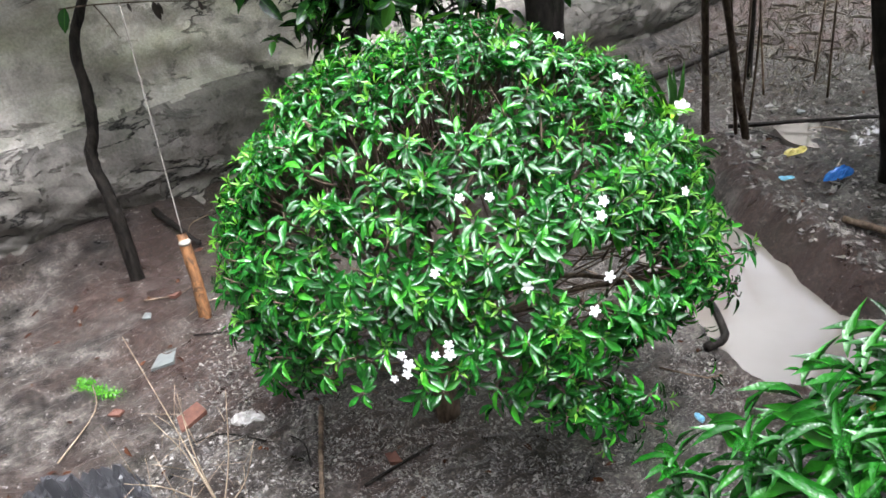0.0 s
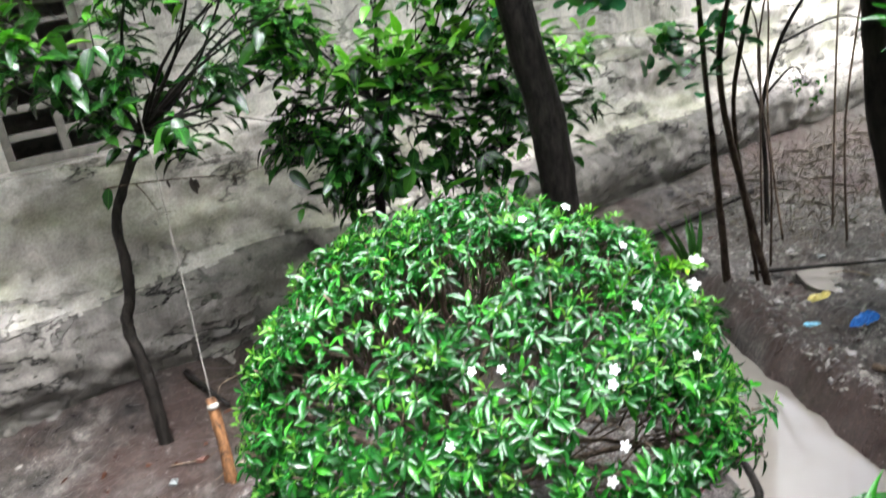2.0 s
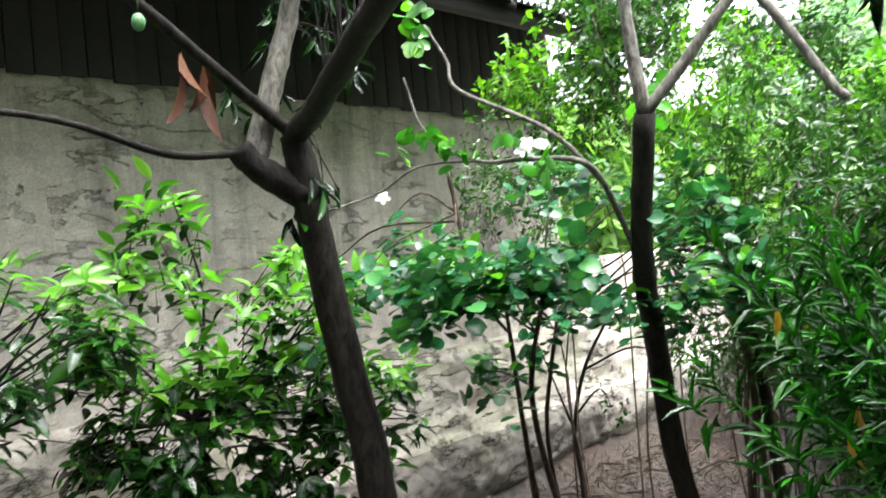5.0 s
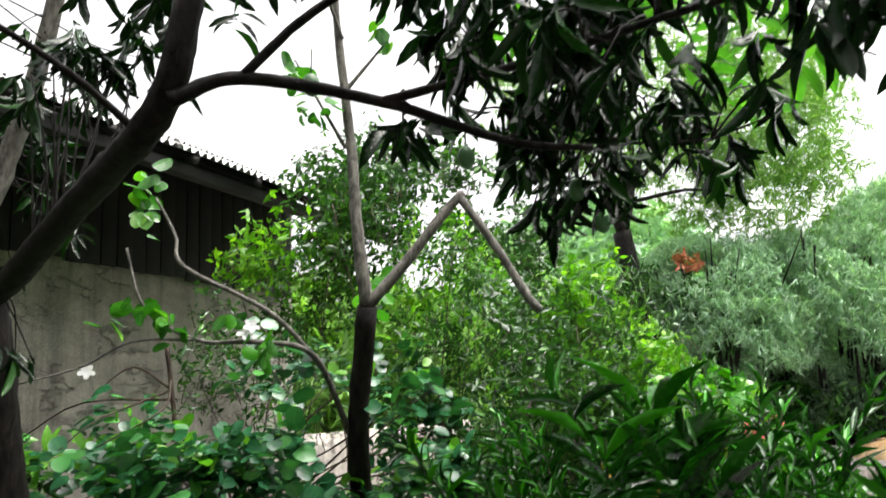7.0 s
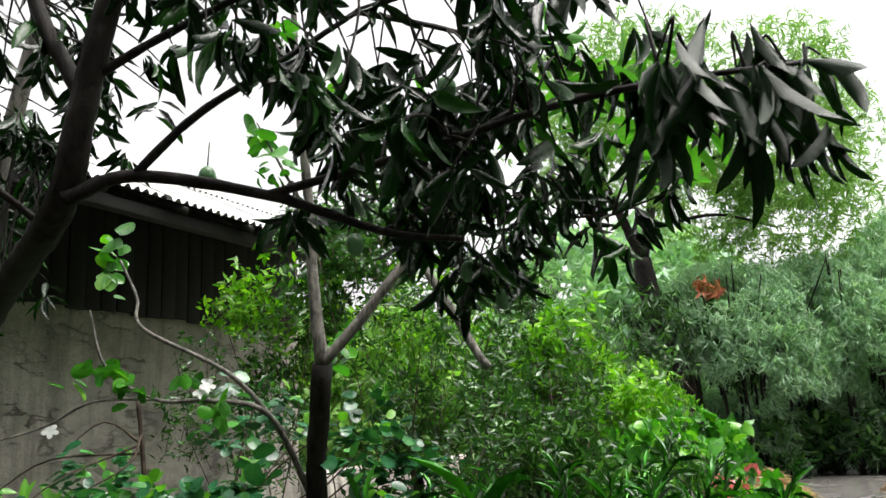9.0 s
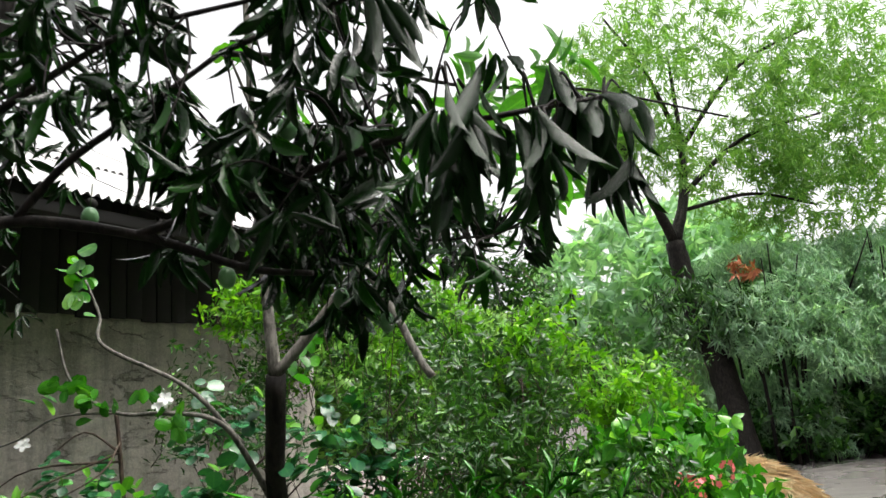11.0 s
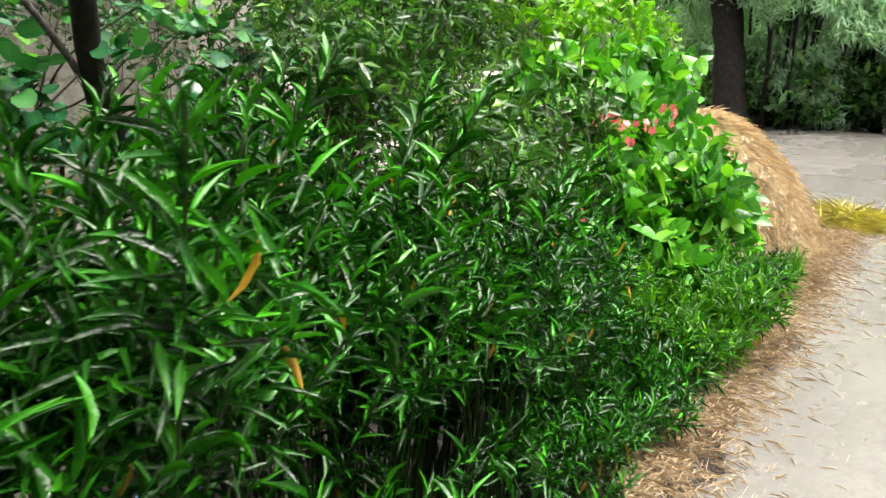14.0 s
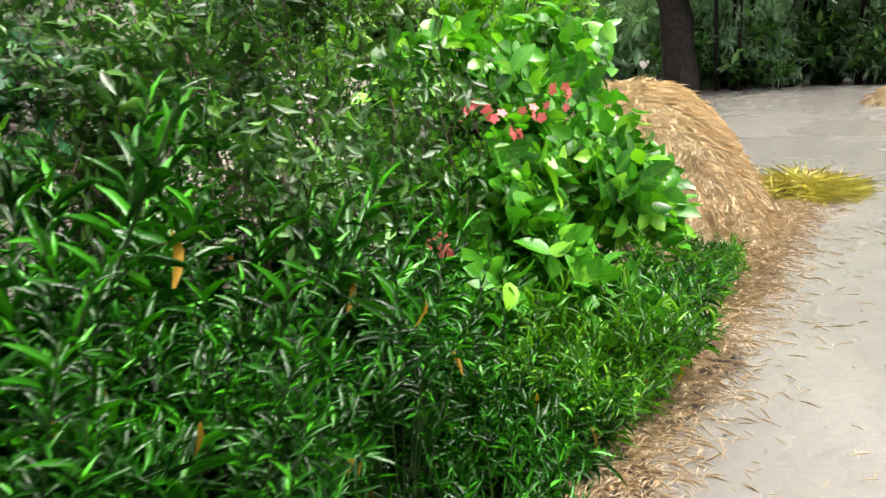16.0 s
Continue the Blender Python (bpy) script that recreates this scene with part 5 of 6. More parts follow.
def set_plant(kind, x, y, grow=1.0, spin=None):
    m = pose(x, y, g_(x, y) - 0.03, local.uniform(-6, 6) if spin is None else 0, local.uniform(-6, 6) if spin is None else 0, local.uniform(0, 360) if spin is None else spin) @ Matrix.Scale(grow, 4)
    if kind not in used:
        used.add(kind)
        kinds[kind].matrix_basis = m
    else:
        copy = copy_thing(kinds[kind], m)
        copy.scale = (grow, grow, grow)


for s_ in np.arange(1.25, 4.45, 0.21):
    e = edge_n(s_)
    for d, kind in ((-0.12, 2), (-0.38, 1), (-0.66, 0), (-0.98, 3)) if s_ > 3.85 else ((-0.12, 2), (-0.38, 3), (-0.66, 3), (-0.98, 3)) if s_ > 2.9 else ((-0.3, 0), (-0.5, 3), (-0.72, 3), (-1.0, 3)):
        p = sn(s_ + local.uniform(-0.09, 0.09), e + d + local.uniform(-0.08, 0.08))
        if s_ < 2.9 and local.random() < (0.4 if d == -0.3 and s_ < 2.3 else 0.1):
            continue
        # dark hollows in the hedge, open down to the stems
        if (s_ < 2.45 and d > -0.45) or (2.45 <= s_ < 3.3 and d > -0.6 and local.random() < 0.86):
            continue
        if 2.45 <= s_ < 3.3 and d > -0.6:
            kind = 2
        # keep the view of the ditch open
        az, far_ = math.degrees(math.atan2(p[0] - 0.2, p[1] + 0.06)), math.hypot(p[0] - 0.2, p[1] + 0.06)
        if far_ * math.sin(radians(az - 30)) < 0.52:
            continue
        # the plants rise with the distance from the yard's edge, then sink down the bank
        top = 1.72 if kind == 2 and s_ < 3.3 else {-0.3: 2.1, -0.5: 1.95, -0.72: 1.85, -1.0: 1.75}[d] if s_ < 1.85 else {-0.3: 2.62, -0.5: 2.64, -0.72: 2.68, -1.0: 2.66}[d] if s_ < 2.9 else ({-0.12: 1.68, -0.38: 2.3, -0.66: 2.5, -0.98: 2.65} if s_ < 3.85 else {-0.12: 1.68, -0.38: 1.85, -0.66: 2.05, -0.98: 2.3})[d]
        tall = (1.35, 0.95, 0.55, 1.75)[kind]
        set_plant(kind, p[0], p[1], max(0.6, min(1.35, (top - g_(p[0], p[1])) / tall * local.uniform(0.9, 1.02))))
for s_ in np.arange(4.45, 6.6, 0.2):
    for d in (-0.1, -0.28, -0.45):
        # a bare bay in the hedge's foot, then a last low tuft
        if 5.6 < s_ < 6.0 and d > -0.3:
            continue
        p = sn(s_ + local.uniform(-0.08, 0.08), edge_n(s_) + d + local.uniform(-0.06, 0.06))
        set_plant(5 if local.random() < 0.75 else 2, p[0], p[1], local.uniform(0.6, 0.95) * (1.0 if s_ < 5.9 else 0.6))
# the nearest plants, below the first view
for x, y, kind, grow in ((0.74, 1.08, 4, 0.82), (0.92, 1.06, 4, 0.86), (1.10, 1.12, 4, 0.88), (1.02, 0.98, 4, 0.8), (1.84, 0.80, 6, 0.92), (1.62, 0.74, 6, 1.2)):
    set_plant(kind, x, y, grow, 100 * x + 50)

# ---- thicket of slender stems and small leaves behind the hedge ----
def thicket_shrub(base, top, radii, count, mat, leaf, ratio, shape, label, seed, stems=9, per=6, bark=BARK_TWIG, droop=0.2):
    local = np.random.default_rng(seed)
    base, top = np.array(base, float), np.array(top, float)
    shrub = thing("shrub", base, label, "shrub")
    tips = crown_points(top, radii, count, local, 0.1, 0.04, 2.1)
    for i in range(stems):
        t = tips[local.integers(len(tips))]
        foot = base + np.append(local.normal(0, 0.05, 2), -0.12)
        fork = base * 0.5 + top * 0.5 + local.normal(0, 0.09, 3)
        part("stem", tube([foot, foot * 0.5 + fork * 0.5 + np.append(local.normal(0, 0.05, 2), 0), fork, fork * 0.5 + t * 0.5 + local.normal(0, 0.06, 3), t], 0.009, 0.003, 6, 4), bark, shrub)
    twig = [tube([t + [0, 0, -0.16] + local.normal(0, 0.07, 3), t], 0.003, 0.0015, 4, 2) for t in tips[::3]]
    part("twig_tangle", join(twig), bark, shrub, kind="stuff")
    axes = local.normal(size=tips.shape) * 0.7 + [0, 0, 0.5]
    leafy("foliage", shrub, tips, axes, per, 65, leaf, ratio, shape, mat, "", droop, local, 0.35)
    return shrub


small = [((2.75, 3.15), 2.55, (0.42, 0.42, 0.95), 300), ((3.25, 3.55), 2.65, (0.5, 0.45, 0.9), 320), ((3.7, 3.2), 2.3, (0.45, 0.4, 0.6), 240), ((2.65, 4.2), 2.8, (0.5, 0.5, 1.1), 430),
         ((3.6, 4.3), 2.6, (0.55, 0.5, 0.9), 380), ((1.9, 5.3), 3.1, (0.7, 0.5, 0.75), 360), ((3.2, 2.65), 2.15, (0.4, 0.35, 0.5), 260), ((3.1, 4.9), 2.0, (0.7, 0.5, 0.9), 420), ((4.2, 5.2), 2.1, (0.7, 0.6, 0.9), 420), ((2.9, 3.6), 1.5, (0.5, 0.5, 0.7), 300), ((4.0, 3.9), 1.8, (0.5, 0.4, 0.7), 300)]
for i, ((x, y), z, r_, k_) in enumerate(small):
    thicket_shrub((x, y, g_(x, y)), (x - 0.05, y, z), r_, k_, LEAF_SMALL, 0.06, 0.34, BLADE_TINY, "twiggy shrub with many small dull green leaves", 80 + i, 2 if i == 5 else 6, 6, BARK_BROWN)
# taller airy growth past the wall's end
for i, ((x, y), z, r_, k_) in enumerate([((2.09, 5.75), 3.7, (0.6, 0.5, 0.6), 260), ((2.55, 5.5), 3.9, (0.6, 0.5, 0.65), 280), ((3.2, 5.3), 3.5, (0.6, 0.5, 0.65), 280), ((3.43, 4.5), 3.0, (0.45, 0.4, 0.5), 200), ((3.75, 4.2), 3.2, (0.45, 0.4, 0.5), 200), ((2.45, 5.75), 4.35, (0.5, 0.45, 0.55), 260), ((3.0, 6.0), 4.55, (0.6, 0.5, 0.7), 320), ((3.7, 6.2), 4.5, (0.65, 0.5, 0.75), 330), ((4.3, 5.9), 4.1, (0.6, 0.5, 0.7), 300), ((5.3, 6.6), 3.2, (0.7, 0.6, 0.7), 300), ((6.2, 6.6), 3.0, (0.7, 0.6, 0.7), 280)]):
    lime = i % 2 == 0 and i < 6
    thicket_shrub((x, y, g_(x, y)), (x, y, z), r_, k_, LEAF_LIME if lime else LEAF_SMALL, 0.07, 0.45, BLADE_TINY, "tall airy shrub with light green leaves" if lime else "tall airy shrub with small dull green leaves", 300 + i, 1, 6)
for i, ((x, y), z, r_, k_) in enumerate([((5.0, 5.2), 2.55, (0.7, 0.6, 0.75), 420), ((4.5, 4.5), 2.1, (0.5, 0.5, 0.5), 300), ((4.6, 6.3), 2.3, (0.6, 0.5, 0.6), 260), ((5.6, 5.9), 2.6, (0.6, 0.6, 0.7), 300)]):
    thicket_shrub((x, y, g_(x, y)), (x, y, z), r_, k_, LEAF_LIME, 0.075, 0.5, BLADE_OVATE, "bright yellow-green leafy shrub", 90 + i, 9, 6)
for i, ((x, y), z, r_, k_) in enumerate([((3.05, 3.1), 2.45, (0.4, 0.3, 0.4), 150)]):
    thicket_shrub((x, y, g_(x, y)), (x, y, z), r_, k_, LEAF_SMALL, 0.06, 0.34, BLADE_OVATE, "shrub with dull hanging leaves", 95 + i, 7, 6)


def creeper():
    """Flowering creeper with pink blossom at the end of the hedge."""
    base = np.array([4.5, 3.5, g_(4.5, 3.5)])
    vine = thing("flowering_creeper", base, "bright green creeper with bunches of pink flowers", "creeper")
    local = np.random.default_rng(99)
    tips = np.vstack([crown_points(c, r_, k, local, 0.3, 0.2, 3.0) for c, r_, k in
                      ((sn(5.75, 0.2, 2.0), (0.36, 0.30, 0.24), 110), (sn(5.9, 0.40, 1.86), (0.2, 0.2, 0.2), 50), (sn(5.35, 0.0, 2.02), (0.38, 0.3, 0.22), 90), (sn(5.05, 0.1, 1.82), (0.32, 0.3, 0.2), 70), (sn(5.15, 0.35, 1.70), (0.25, 0.22, 0.2), 45),
                       (sn(6.0, -0.1, 2.22), (0.4, 0.34, 0.3), 110), (sn(5.75, -0.45, 2.45), (0.45, 0.4, 0.25), 90), (sn(6.5, -0.3, 2.5), (0.4, 0.35, 0.3), 60), (sn(5.1, 0.5, 1.6), (0.2, 0.14, 0.14), 20), (sn(4.75, 0.1, 1.78), (0.3, 0.25, 0.16), 50), (sn(4.9, -0.25, 2.0), (0.3, 0.25, 0.2), 40))])
    for i in range(16):
        t = tips[local.integers(len(tips))]
        part("stem", tube([base + np.append(local.normal(0, 0.1, 2), -0.1), (base + t) / 2 + [0, 0, 0.3], t], 0.008, 0.003, 5, 5), STEM_GREEN, vine)
    leafy("foliage", vine, tips, local.normal(size=tips.shape) * 0.6 + [0.2, -0.4, 0.5], 5, 72, 0.105, 0.62, BLADE_OVATE, LEAF_VINE, "broad bright leaves", 0.25, local)
    for at in ((4.48, 3.32, 2.36), (4.26, 3.34, 2.23), (3.95, 3.05, 2.38), (4.05, 3.1, 2.34), (4.36, 3.3, 2.32), (3.68, 2.72, 1.98)):
        for _ in range(6):
            part("flower", flower_mesh(np.array(at) + local.normal(0, 0.025, 3), (0, -1, -0.2) + local.normal(0, 0.4, 3), 0.04), PINK, vine, "drooping pink flower")


creeper()

# poles tied together by the wall's end
def tied_poles():
    base = np.array([2.95, 4.12, g_(2.95, 4.12)])
    poles = thing("tied_poles", base, "bundle of grey poles leaning together, tied with cloth", "poles")
    for i, (foot, top, mat) in enumerate((((2.98, 4.12), (2.62, 4.12, 2.36), BARK_PALE), ((2.80, 4.2), (2.60, 4.14, 2.5), BARK_DARK), ((2.88, 4.25), (2.66, 4.18, 2.3), BARK_TWIG), ((2.74, 4.25), (2.56, 4.15, 2.6), BARK_TWIG))):
        foot = np.array([foot[0], foot[1], g_(*foot) - 0.1])
        part("pole", tube([foot, (foot + np.array(top)) / 2 + [0.02, 0, 0], top], 0.028, 0.018, 8), mat, poles)
    part("cloth_tie", ellipsoid((2.68, 4.15, 2.05), (0.075, 0.06, 0.09), 7, 10, 0.08), BLACK_BAG, poles, "dark cloth tie")


tied_poles()

# ---- hay heap ----
def straw_heap(name, centre, radius, tall, count, mat, label, seed, length=0.3, tilt=1.0):
    local = np.random.default_rng(seed)
    centre = np.array(centre, float)
    heap = thing(name, centre, label, "hay")
    rings, around = 16, 40
    verts = []
    for i in range(rings + 1):
        t = i / rings
        for j in range(around):
            a = 2 * math.pi * j / around
            r_ = radius * 0.97 * t * (1 + 0.07 * math.sin(3 * a + seed) + 0.01 * local.normal())
            verts.append(centre + np.array([r_ * math.cos(a), r_ * math.sin(a), tall * (1 - t**1.8) ** 0.85 - 0.055 + 0.008 * local.normal()]))
    i, j = np.meshgrid(np.arange(rings), np.arange(around), indexing="ij")
    a, b = i * around + j, i * around + (j + 1) % around
    part("body", (np.array(verts), np.stack([a, a + around, b + around, b], -1).reshape(-1, 4)), STRAW_BED if mat is STRAW else mat, heap)
    t = local.random(count) ** 0.55
    ang = local.uniform(0, 6.28, count)
    out = np.column_stack([np.cos(ang), np.sin(ang), np.zeros(count)])
    p = centre + out * (radius * t * (1 + 0.07 * np.sin(3 * ang + seed)))[:, None]
    p[:, 2] = centre[2] + tall * (1 - t**1.8) ** 0.85 + 0.01 + 0.02 * local.random(count) - 0.03
    slope = -tall * 0.85 * np.clip(1 - t**1.8, 0.06, 1) ** -0.15 * 1.8 * t**0.8 / radius
    down = unit(out + np.column_stack([np.zeros(count), np.zeros(count), np.clip(slope, -3.5, 0)]))
    tangent = np.column_stack([-out[:, 1], out[:, 0], np.zeros(count)])
    way = down * tilt + tangent * local.normal(0, 0.85, count)[:, None] + 0.16 * local.normal(size=(count, 3))
    up = np.cross(np.cross(down, [0, 0, 1.0]), down) + out * 0.5
    geo, uv = leaf_mesh(p, way, up, local.uniform(0.25, 1.0, count) * length, 0.0034, BLADE_TINY)
    part("straw", geo, mat, heap, "", uv, kind="stuff")
    return heap


straw_heap("hay_heap", (5.79, 4.78, ROAD_Z), 1.0, 0.93, 36000, STRAW, "rounded heap of dry golden hay on the wet yard", 101, 0.17, 0.55)
straw_heap("fresh_straw_heap", (7.3, 4.72, ROAD_Z), 0.42, 0.11, 5500, STRAW_FRESH, "low heap of fresh yellow-green straw", 102, 0.3, 0.35)
straw_heap("hay_heap", (7.25, 6.45, ROAD_Z), 0.75, 0.78, 12000, STRAW, "smaller heap of dry hay behind the large one", 104, 0.17, 0.55)
straw_heap("hay_heap", (12.75, 8.2, ROAD_Z), 0.6, 0.32, 2500, STRAW, "small distant heap of dry hay on the yard", 103)

# straw scattered along the edge of the yard
count = 16000
ls = local.uniform(1.4, 9.5, count)
ln = edge_n(np.minimum(ls, 5.9)) + np.abs(local.normal(0, 0.15, count)) - 0.1 + np.where(local.random(count) < 0.025, local.uniform(0, 1.2, count), 0)
ppos = ls[:, None] * SD + ln[:, None] * ND
ppos[:, 2] = ROAD_Z + 0.036 + 0.016 * local.random(count)
ang = local.uniform(0, 6.28, count)
geo, uv = leaf_mesh(ppos, np.column_stack([np.cos(ang), np.sin(ang), local.normal(0, 0.04, count)]), np.tile([0, 0, 1.0], (count, 1)), local.uniform(0.03, 0.10, count), 0.0019, BLADE_TINY)
alone("scattered_straw", geo, STRAW_WET, "loose dry straw strewn along the yard's edge", "straw", kind="stuff", uv=uv)

# ---- far trees ----
def far_tree():
    base = np.array([12.07, 12.2, ROAD_Z])
    tree = thing("tall_tree", base, "tall tree with a dark forked trunk and airy pale green leaves", "tree")
    fork = np.array([11.75, 13.1, 6.2])
    part("trunk", tube([base - [0, 0, 0.2], (12.1, 12.6, 3.2), (11.85, 13.0, 5.0), fork], 0.33, 0.2, 12, 8, 0.06), BARK_MANGO, tree, "dark leaning trunk")
    limbs = [[fork, (12.4, 13.4, 7.4), (12.7, 13.6, 9.0), (12.6, 13.5, 11.0)], [fork, (11.2, 13.0, 7.2), (10.4, 12.8, 8.4), (9.6, 12.6, 9.0)], [(12.4, 13.4, 7.4), (13.8, 12.8, 8.6), (15.4, 12.0, 9.0)],
             [(12.6, 13.6, 8.5), (14.0, 12.8, 10.4), (15.6, 12.0, 11.2)], [(12.3, 13.3, 7.0), (13.6, 12.6, 7.2), (14.8, 12.0, 6.8)], [(12.6, 13.6, 9.0), (11.5, 13.0, 10.2), (10.2, 12.4, 11.0)], [(12.1, 12.8, 4.0), (13.0, 12.4, 4.3), (13.6, 12.1, 4.0)]]
    for l_, thick in zip(limbs, (0.15, 0.13, 0.07, 0.07, 0.05, 0.07, 0.05)):
        part("limb", tube(l_, thick, 0.025, 8, 6, 0.06), BARK_MANGO, tree)
    local = np.random.default_rng(111)
    tips = np.vstack([crown_points(c, r_, k, local, 0.2, 0.12, 0.9) for c, r_, k in
                      (((12.6, 13, 9.6), (3.6, 2.6, 2.6), 1500), ((15.2, 12.0, 8.0), (2.2, 1.8, 2.2), 800), ((10.2, 13, 9.0), (1.8, 1.8, 1.8), 450), ((15.8, 12, 10.5), (2.2, 1.8, 1.8), 500), ((16.8, 12.6, 9.0), (2.4, 2.0, 2.6), 700), ((14.4, 13.2, 7.4), (1.8, 1.5, 1.2), 300))])
    n = len(tips)
    leafy("crown", tree, tips, local.normal(size=(n, 3)) + [0, 0, -0.3], 9, 60, 0.19, 0.17, BLADE_TINY, LEAF_FEATHER, "airy feathery leaves", 0.6, local, 0.35)
    low = np.vstack([crown_points((12.9, 12.2, 4.3), (1.1, 0.8, 1.1), 170, local, 0.2, 0.15, 1.5), crown_points((11.3, 12.6, 4.6), (0.9, 0.8, 1.0), 110, local, 0.2, 0.15, 1.5)])
    leafy("hanging_leaves", tree, low, local.normal(size=low.shape) * 0.6 + [0, 0, -0.4], 7, 55, 0.26, 0.22, BLADE_TINY, LEAF_SMALL, "long hanging leaves", 0.8, local)
    rust = np.array([12.35, 11.9, 5.35]) + local.normal(0, 0.12, (14, 3))
    leafy("dead_leaves", tree, rust, local.normal(size=rust.shape), 5, 60, 0.2, 0.3, BLADE_TINY, LEAF_RUST, "patch of rust-coloured dead leaves", 0.6, local)


far_tree()


def bamboo_clump(base, radius, tall, count, label, seed, culms=26):
    local = np.random.default_rng(seed)
    base = np.array(base, float)
    clump = thing("bamboo_clump", base, label, "bamboo")
    for i in range(culms):
        a, r_ = local.uniform(0, 6.28), radius * 0.55 * local.random() ** 0.5
        foot = base + [r_ * math.cos(a), r_ * math.sin(a), -0.1]
        lean = np.array([math.cos(a), math.sin(a), 0]) * radius * local.uniform(0.2, 0.7)
        part("culm", tube([foot, foot + lean * 0.3 + [0, 0, tall * 0.55], foot + lean + [0, 0, tall * local.uniform(0.8, 1.0)]], 0.045, 0.012, 6, 4), BARK_DARK, clump)
    tips = []
    while len(tips) < count:
        d = unit(local.normal(size=3)) * local.uniform(0.55, 1) ** 0.5
        if d[2] < 0.1:
            # the crown hangs over a hollow round the culms
            sink = local.uniform(-1.2, 0.1)
            flat = unit(d[:2]) * (local.uniform(0.75, 1.0) if sink > -0.45 else local.uniform(0.1, 0.5))
            d = np.array([flat[0], flat[1], sink])
        p = base + np.array([radius * d[0], radius * d[1], tall * (0.58 + 0.46 * d[2])])
        if noise.noise(Vector(tuple(p * 0.8))) > 0.18 or p[2] < base[2] + 0.15:
            continue
        tips.append(p)
    tips = np.array(tips)
    leafy("crown", clump, tips, local.normal(size=tips.shape) * 0.6 + [0, 0, -0.3], 8, 50, 0.18, 0.15, BLADE_TINY, LEAF_BAMBOO_HAZED, "dense drooping leaves, rain haze put into their pale colour", 0.7, local, 0.3, 0.3)
    return clump


bamboo_clump((13.9, 13.0, ROAD_Z), 2.3, 4.6, 6500, "dense bamboo clump with drooping grey-green leaves, dark beneath", 121)
bamboo_clump((16.4, 12.3, ROAD_Z), 2.4, 4.8, 6500, "wide bamboo clump behind the yard, dark beneath", 122)
bamboo_clump((19.0, 11.0, ROAD_Z), 2.8, 6.0, 6000, "tall bamboo clump in the distance", 124)

# low growth added at the foot of the bamboo, in place of its shade
for i, (x, y, r_) in enumerate(((13.9, 13.0, 1.7), (16.4, 12.3, 1.8), (15.1, 13.6, 1.8), (19.0, 11.0, 2.2))):
    thicket_shrub((x, y, ROAD_Z), (x, y, ROAD_Z + 0.8), (r_, r_, 0.75), 900, LEAF_SMALL, 0.2, 0.4, BLADE_TINY, "added low growth standing in for the shade under the bamboo", 320 + i, 6, 6, BARK_DARK)

# rows of distant trees that close the view, and unseen ones that block light
def far_wood(cx, cy, rx, ry, tall, count, seed, mat):
    local = np.random.default_rng(seed)
    base = np.array([cx, cy, 1.1])
    wood = thing("closing_trees", base, "belt of trees that closes the view or, unseen, blocks light", "trees")
    tips = crown_points(base + [0, 0, tall * 0.5], (rx, ry, tall * 0.55), count, local, 0.3, 0.25, 0.35)
    for i in range(10):
        x, y = cx + local.uniform(-0.7, 0.7) * rx, cy + local.uniform(-0.7, 0.7) * ry
        part("trunk", tube([(x, y, 0.9), (x + 0.2, y, tall * 0.4), (x, y + 0.3, tall * 0.8)], 0.22, 0.08, 7, 4), BARK_MANGO, wood)
    leafy("crown", wood, tips, local.normal(size=tips.shape) + [0, 0, 0.2], 7, 60, 0.5, 0.35, BLADE_TINY, mat, "", 0.4, local, 0.35)


far_wood(26, 14, 4, 6, 7, 2600, 131, LEAF_BAMBOO_HAZED)
far_wood(20, 24, 7, 4, 9, 3000, 132, LEAF_BAMBOO_HAZED)
far_wood(8, 23, 6, 4, 5.5, 2200, 133, LEAF_FEATHER)
far_wood(-6, 26, 7, 4, 6, 1500, 134, LEAF_SMALL)
# out of view at the left and behind: belts added to hold back light
far_wood(-7.5, 0.3, 2.4, 3.0, 8, 1500, 138, LEAF_SMALL)
far_wood(4, -26, 16, 4, 8, 1600, 136, LEAF_SMALL)
# unseen tall trees added round the yard to block low sky light
for i, (x, y) in enumerate(((2.5, -11.4), (8.6, -8.6), (14.2, -5.0), (-4.5, -12.0), (-10.5, -7.5))):
    far_wood(x, y, 4.3, 4.0, 12.5, 2300, 150 + i, LEAF_SMALL)
far_wood(-22, -4, 4, 12, 8, 1600, 137, LEAF_SMALL)

# ---- stake with its rope ----
stake = thing("stake", (-1.46, 3.28, g_(-1.46, 3.28)), "short split wooden stake leaning in the mud", "stake")
part("post", tube([(-1.46, 3.26, -0.06), (-1.50, 3.36, 0.22), (-1.545, 3.44, 0.43)], 0.033, 0.028, 9, 3, 0.12), STAKE_WOOD, stake, "wet orange-brown split wood")
part("rope", tube([(-1.53, 3.42, 0.40), (-1.57, 3.55, 0.98), (-1.62, 3.69, 1.58), (-1.68, 3.8, 2.1)], 0.0026, 0.0026, 6, 6, 0.1), ROPE, stake, "thin pale rope tied to a tree")
part("knot", ellipsoid((-1.53, 3.42, 0.39), (0.036, 0.034, 0.02), 6, 10, 0.06), ROPE, stake)

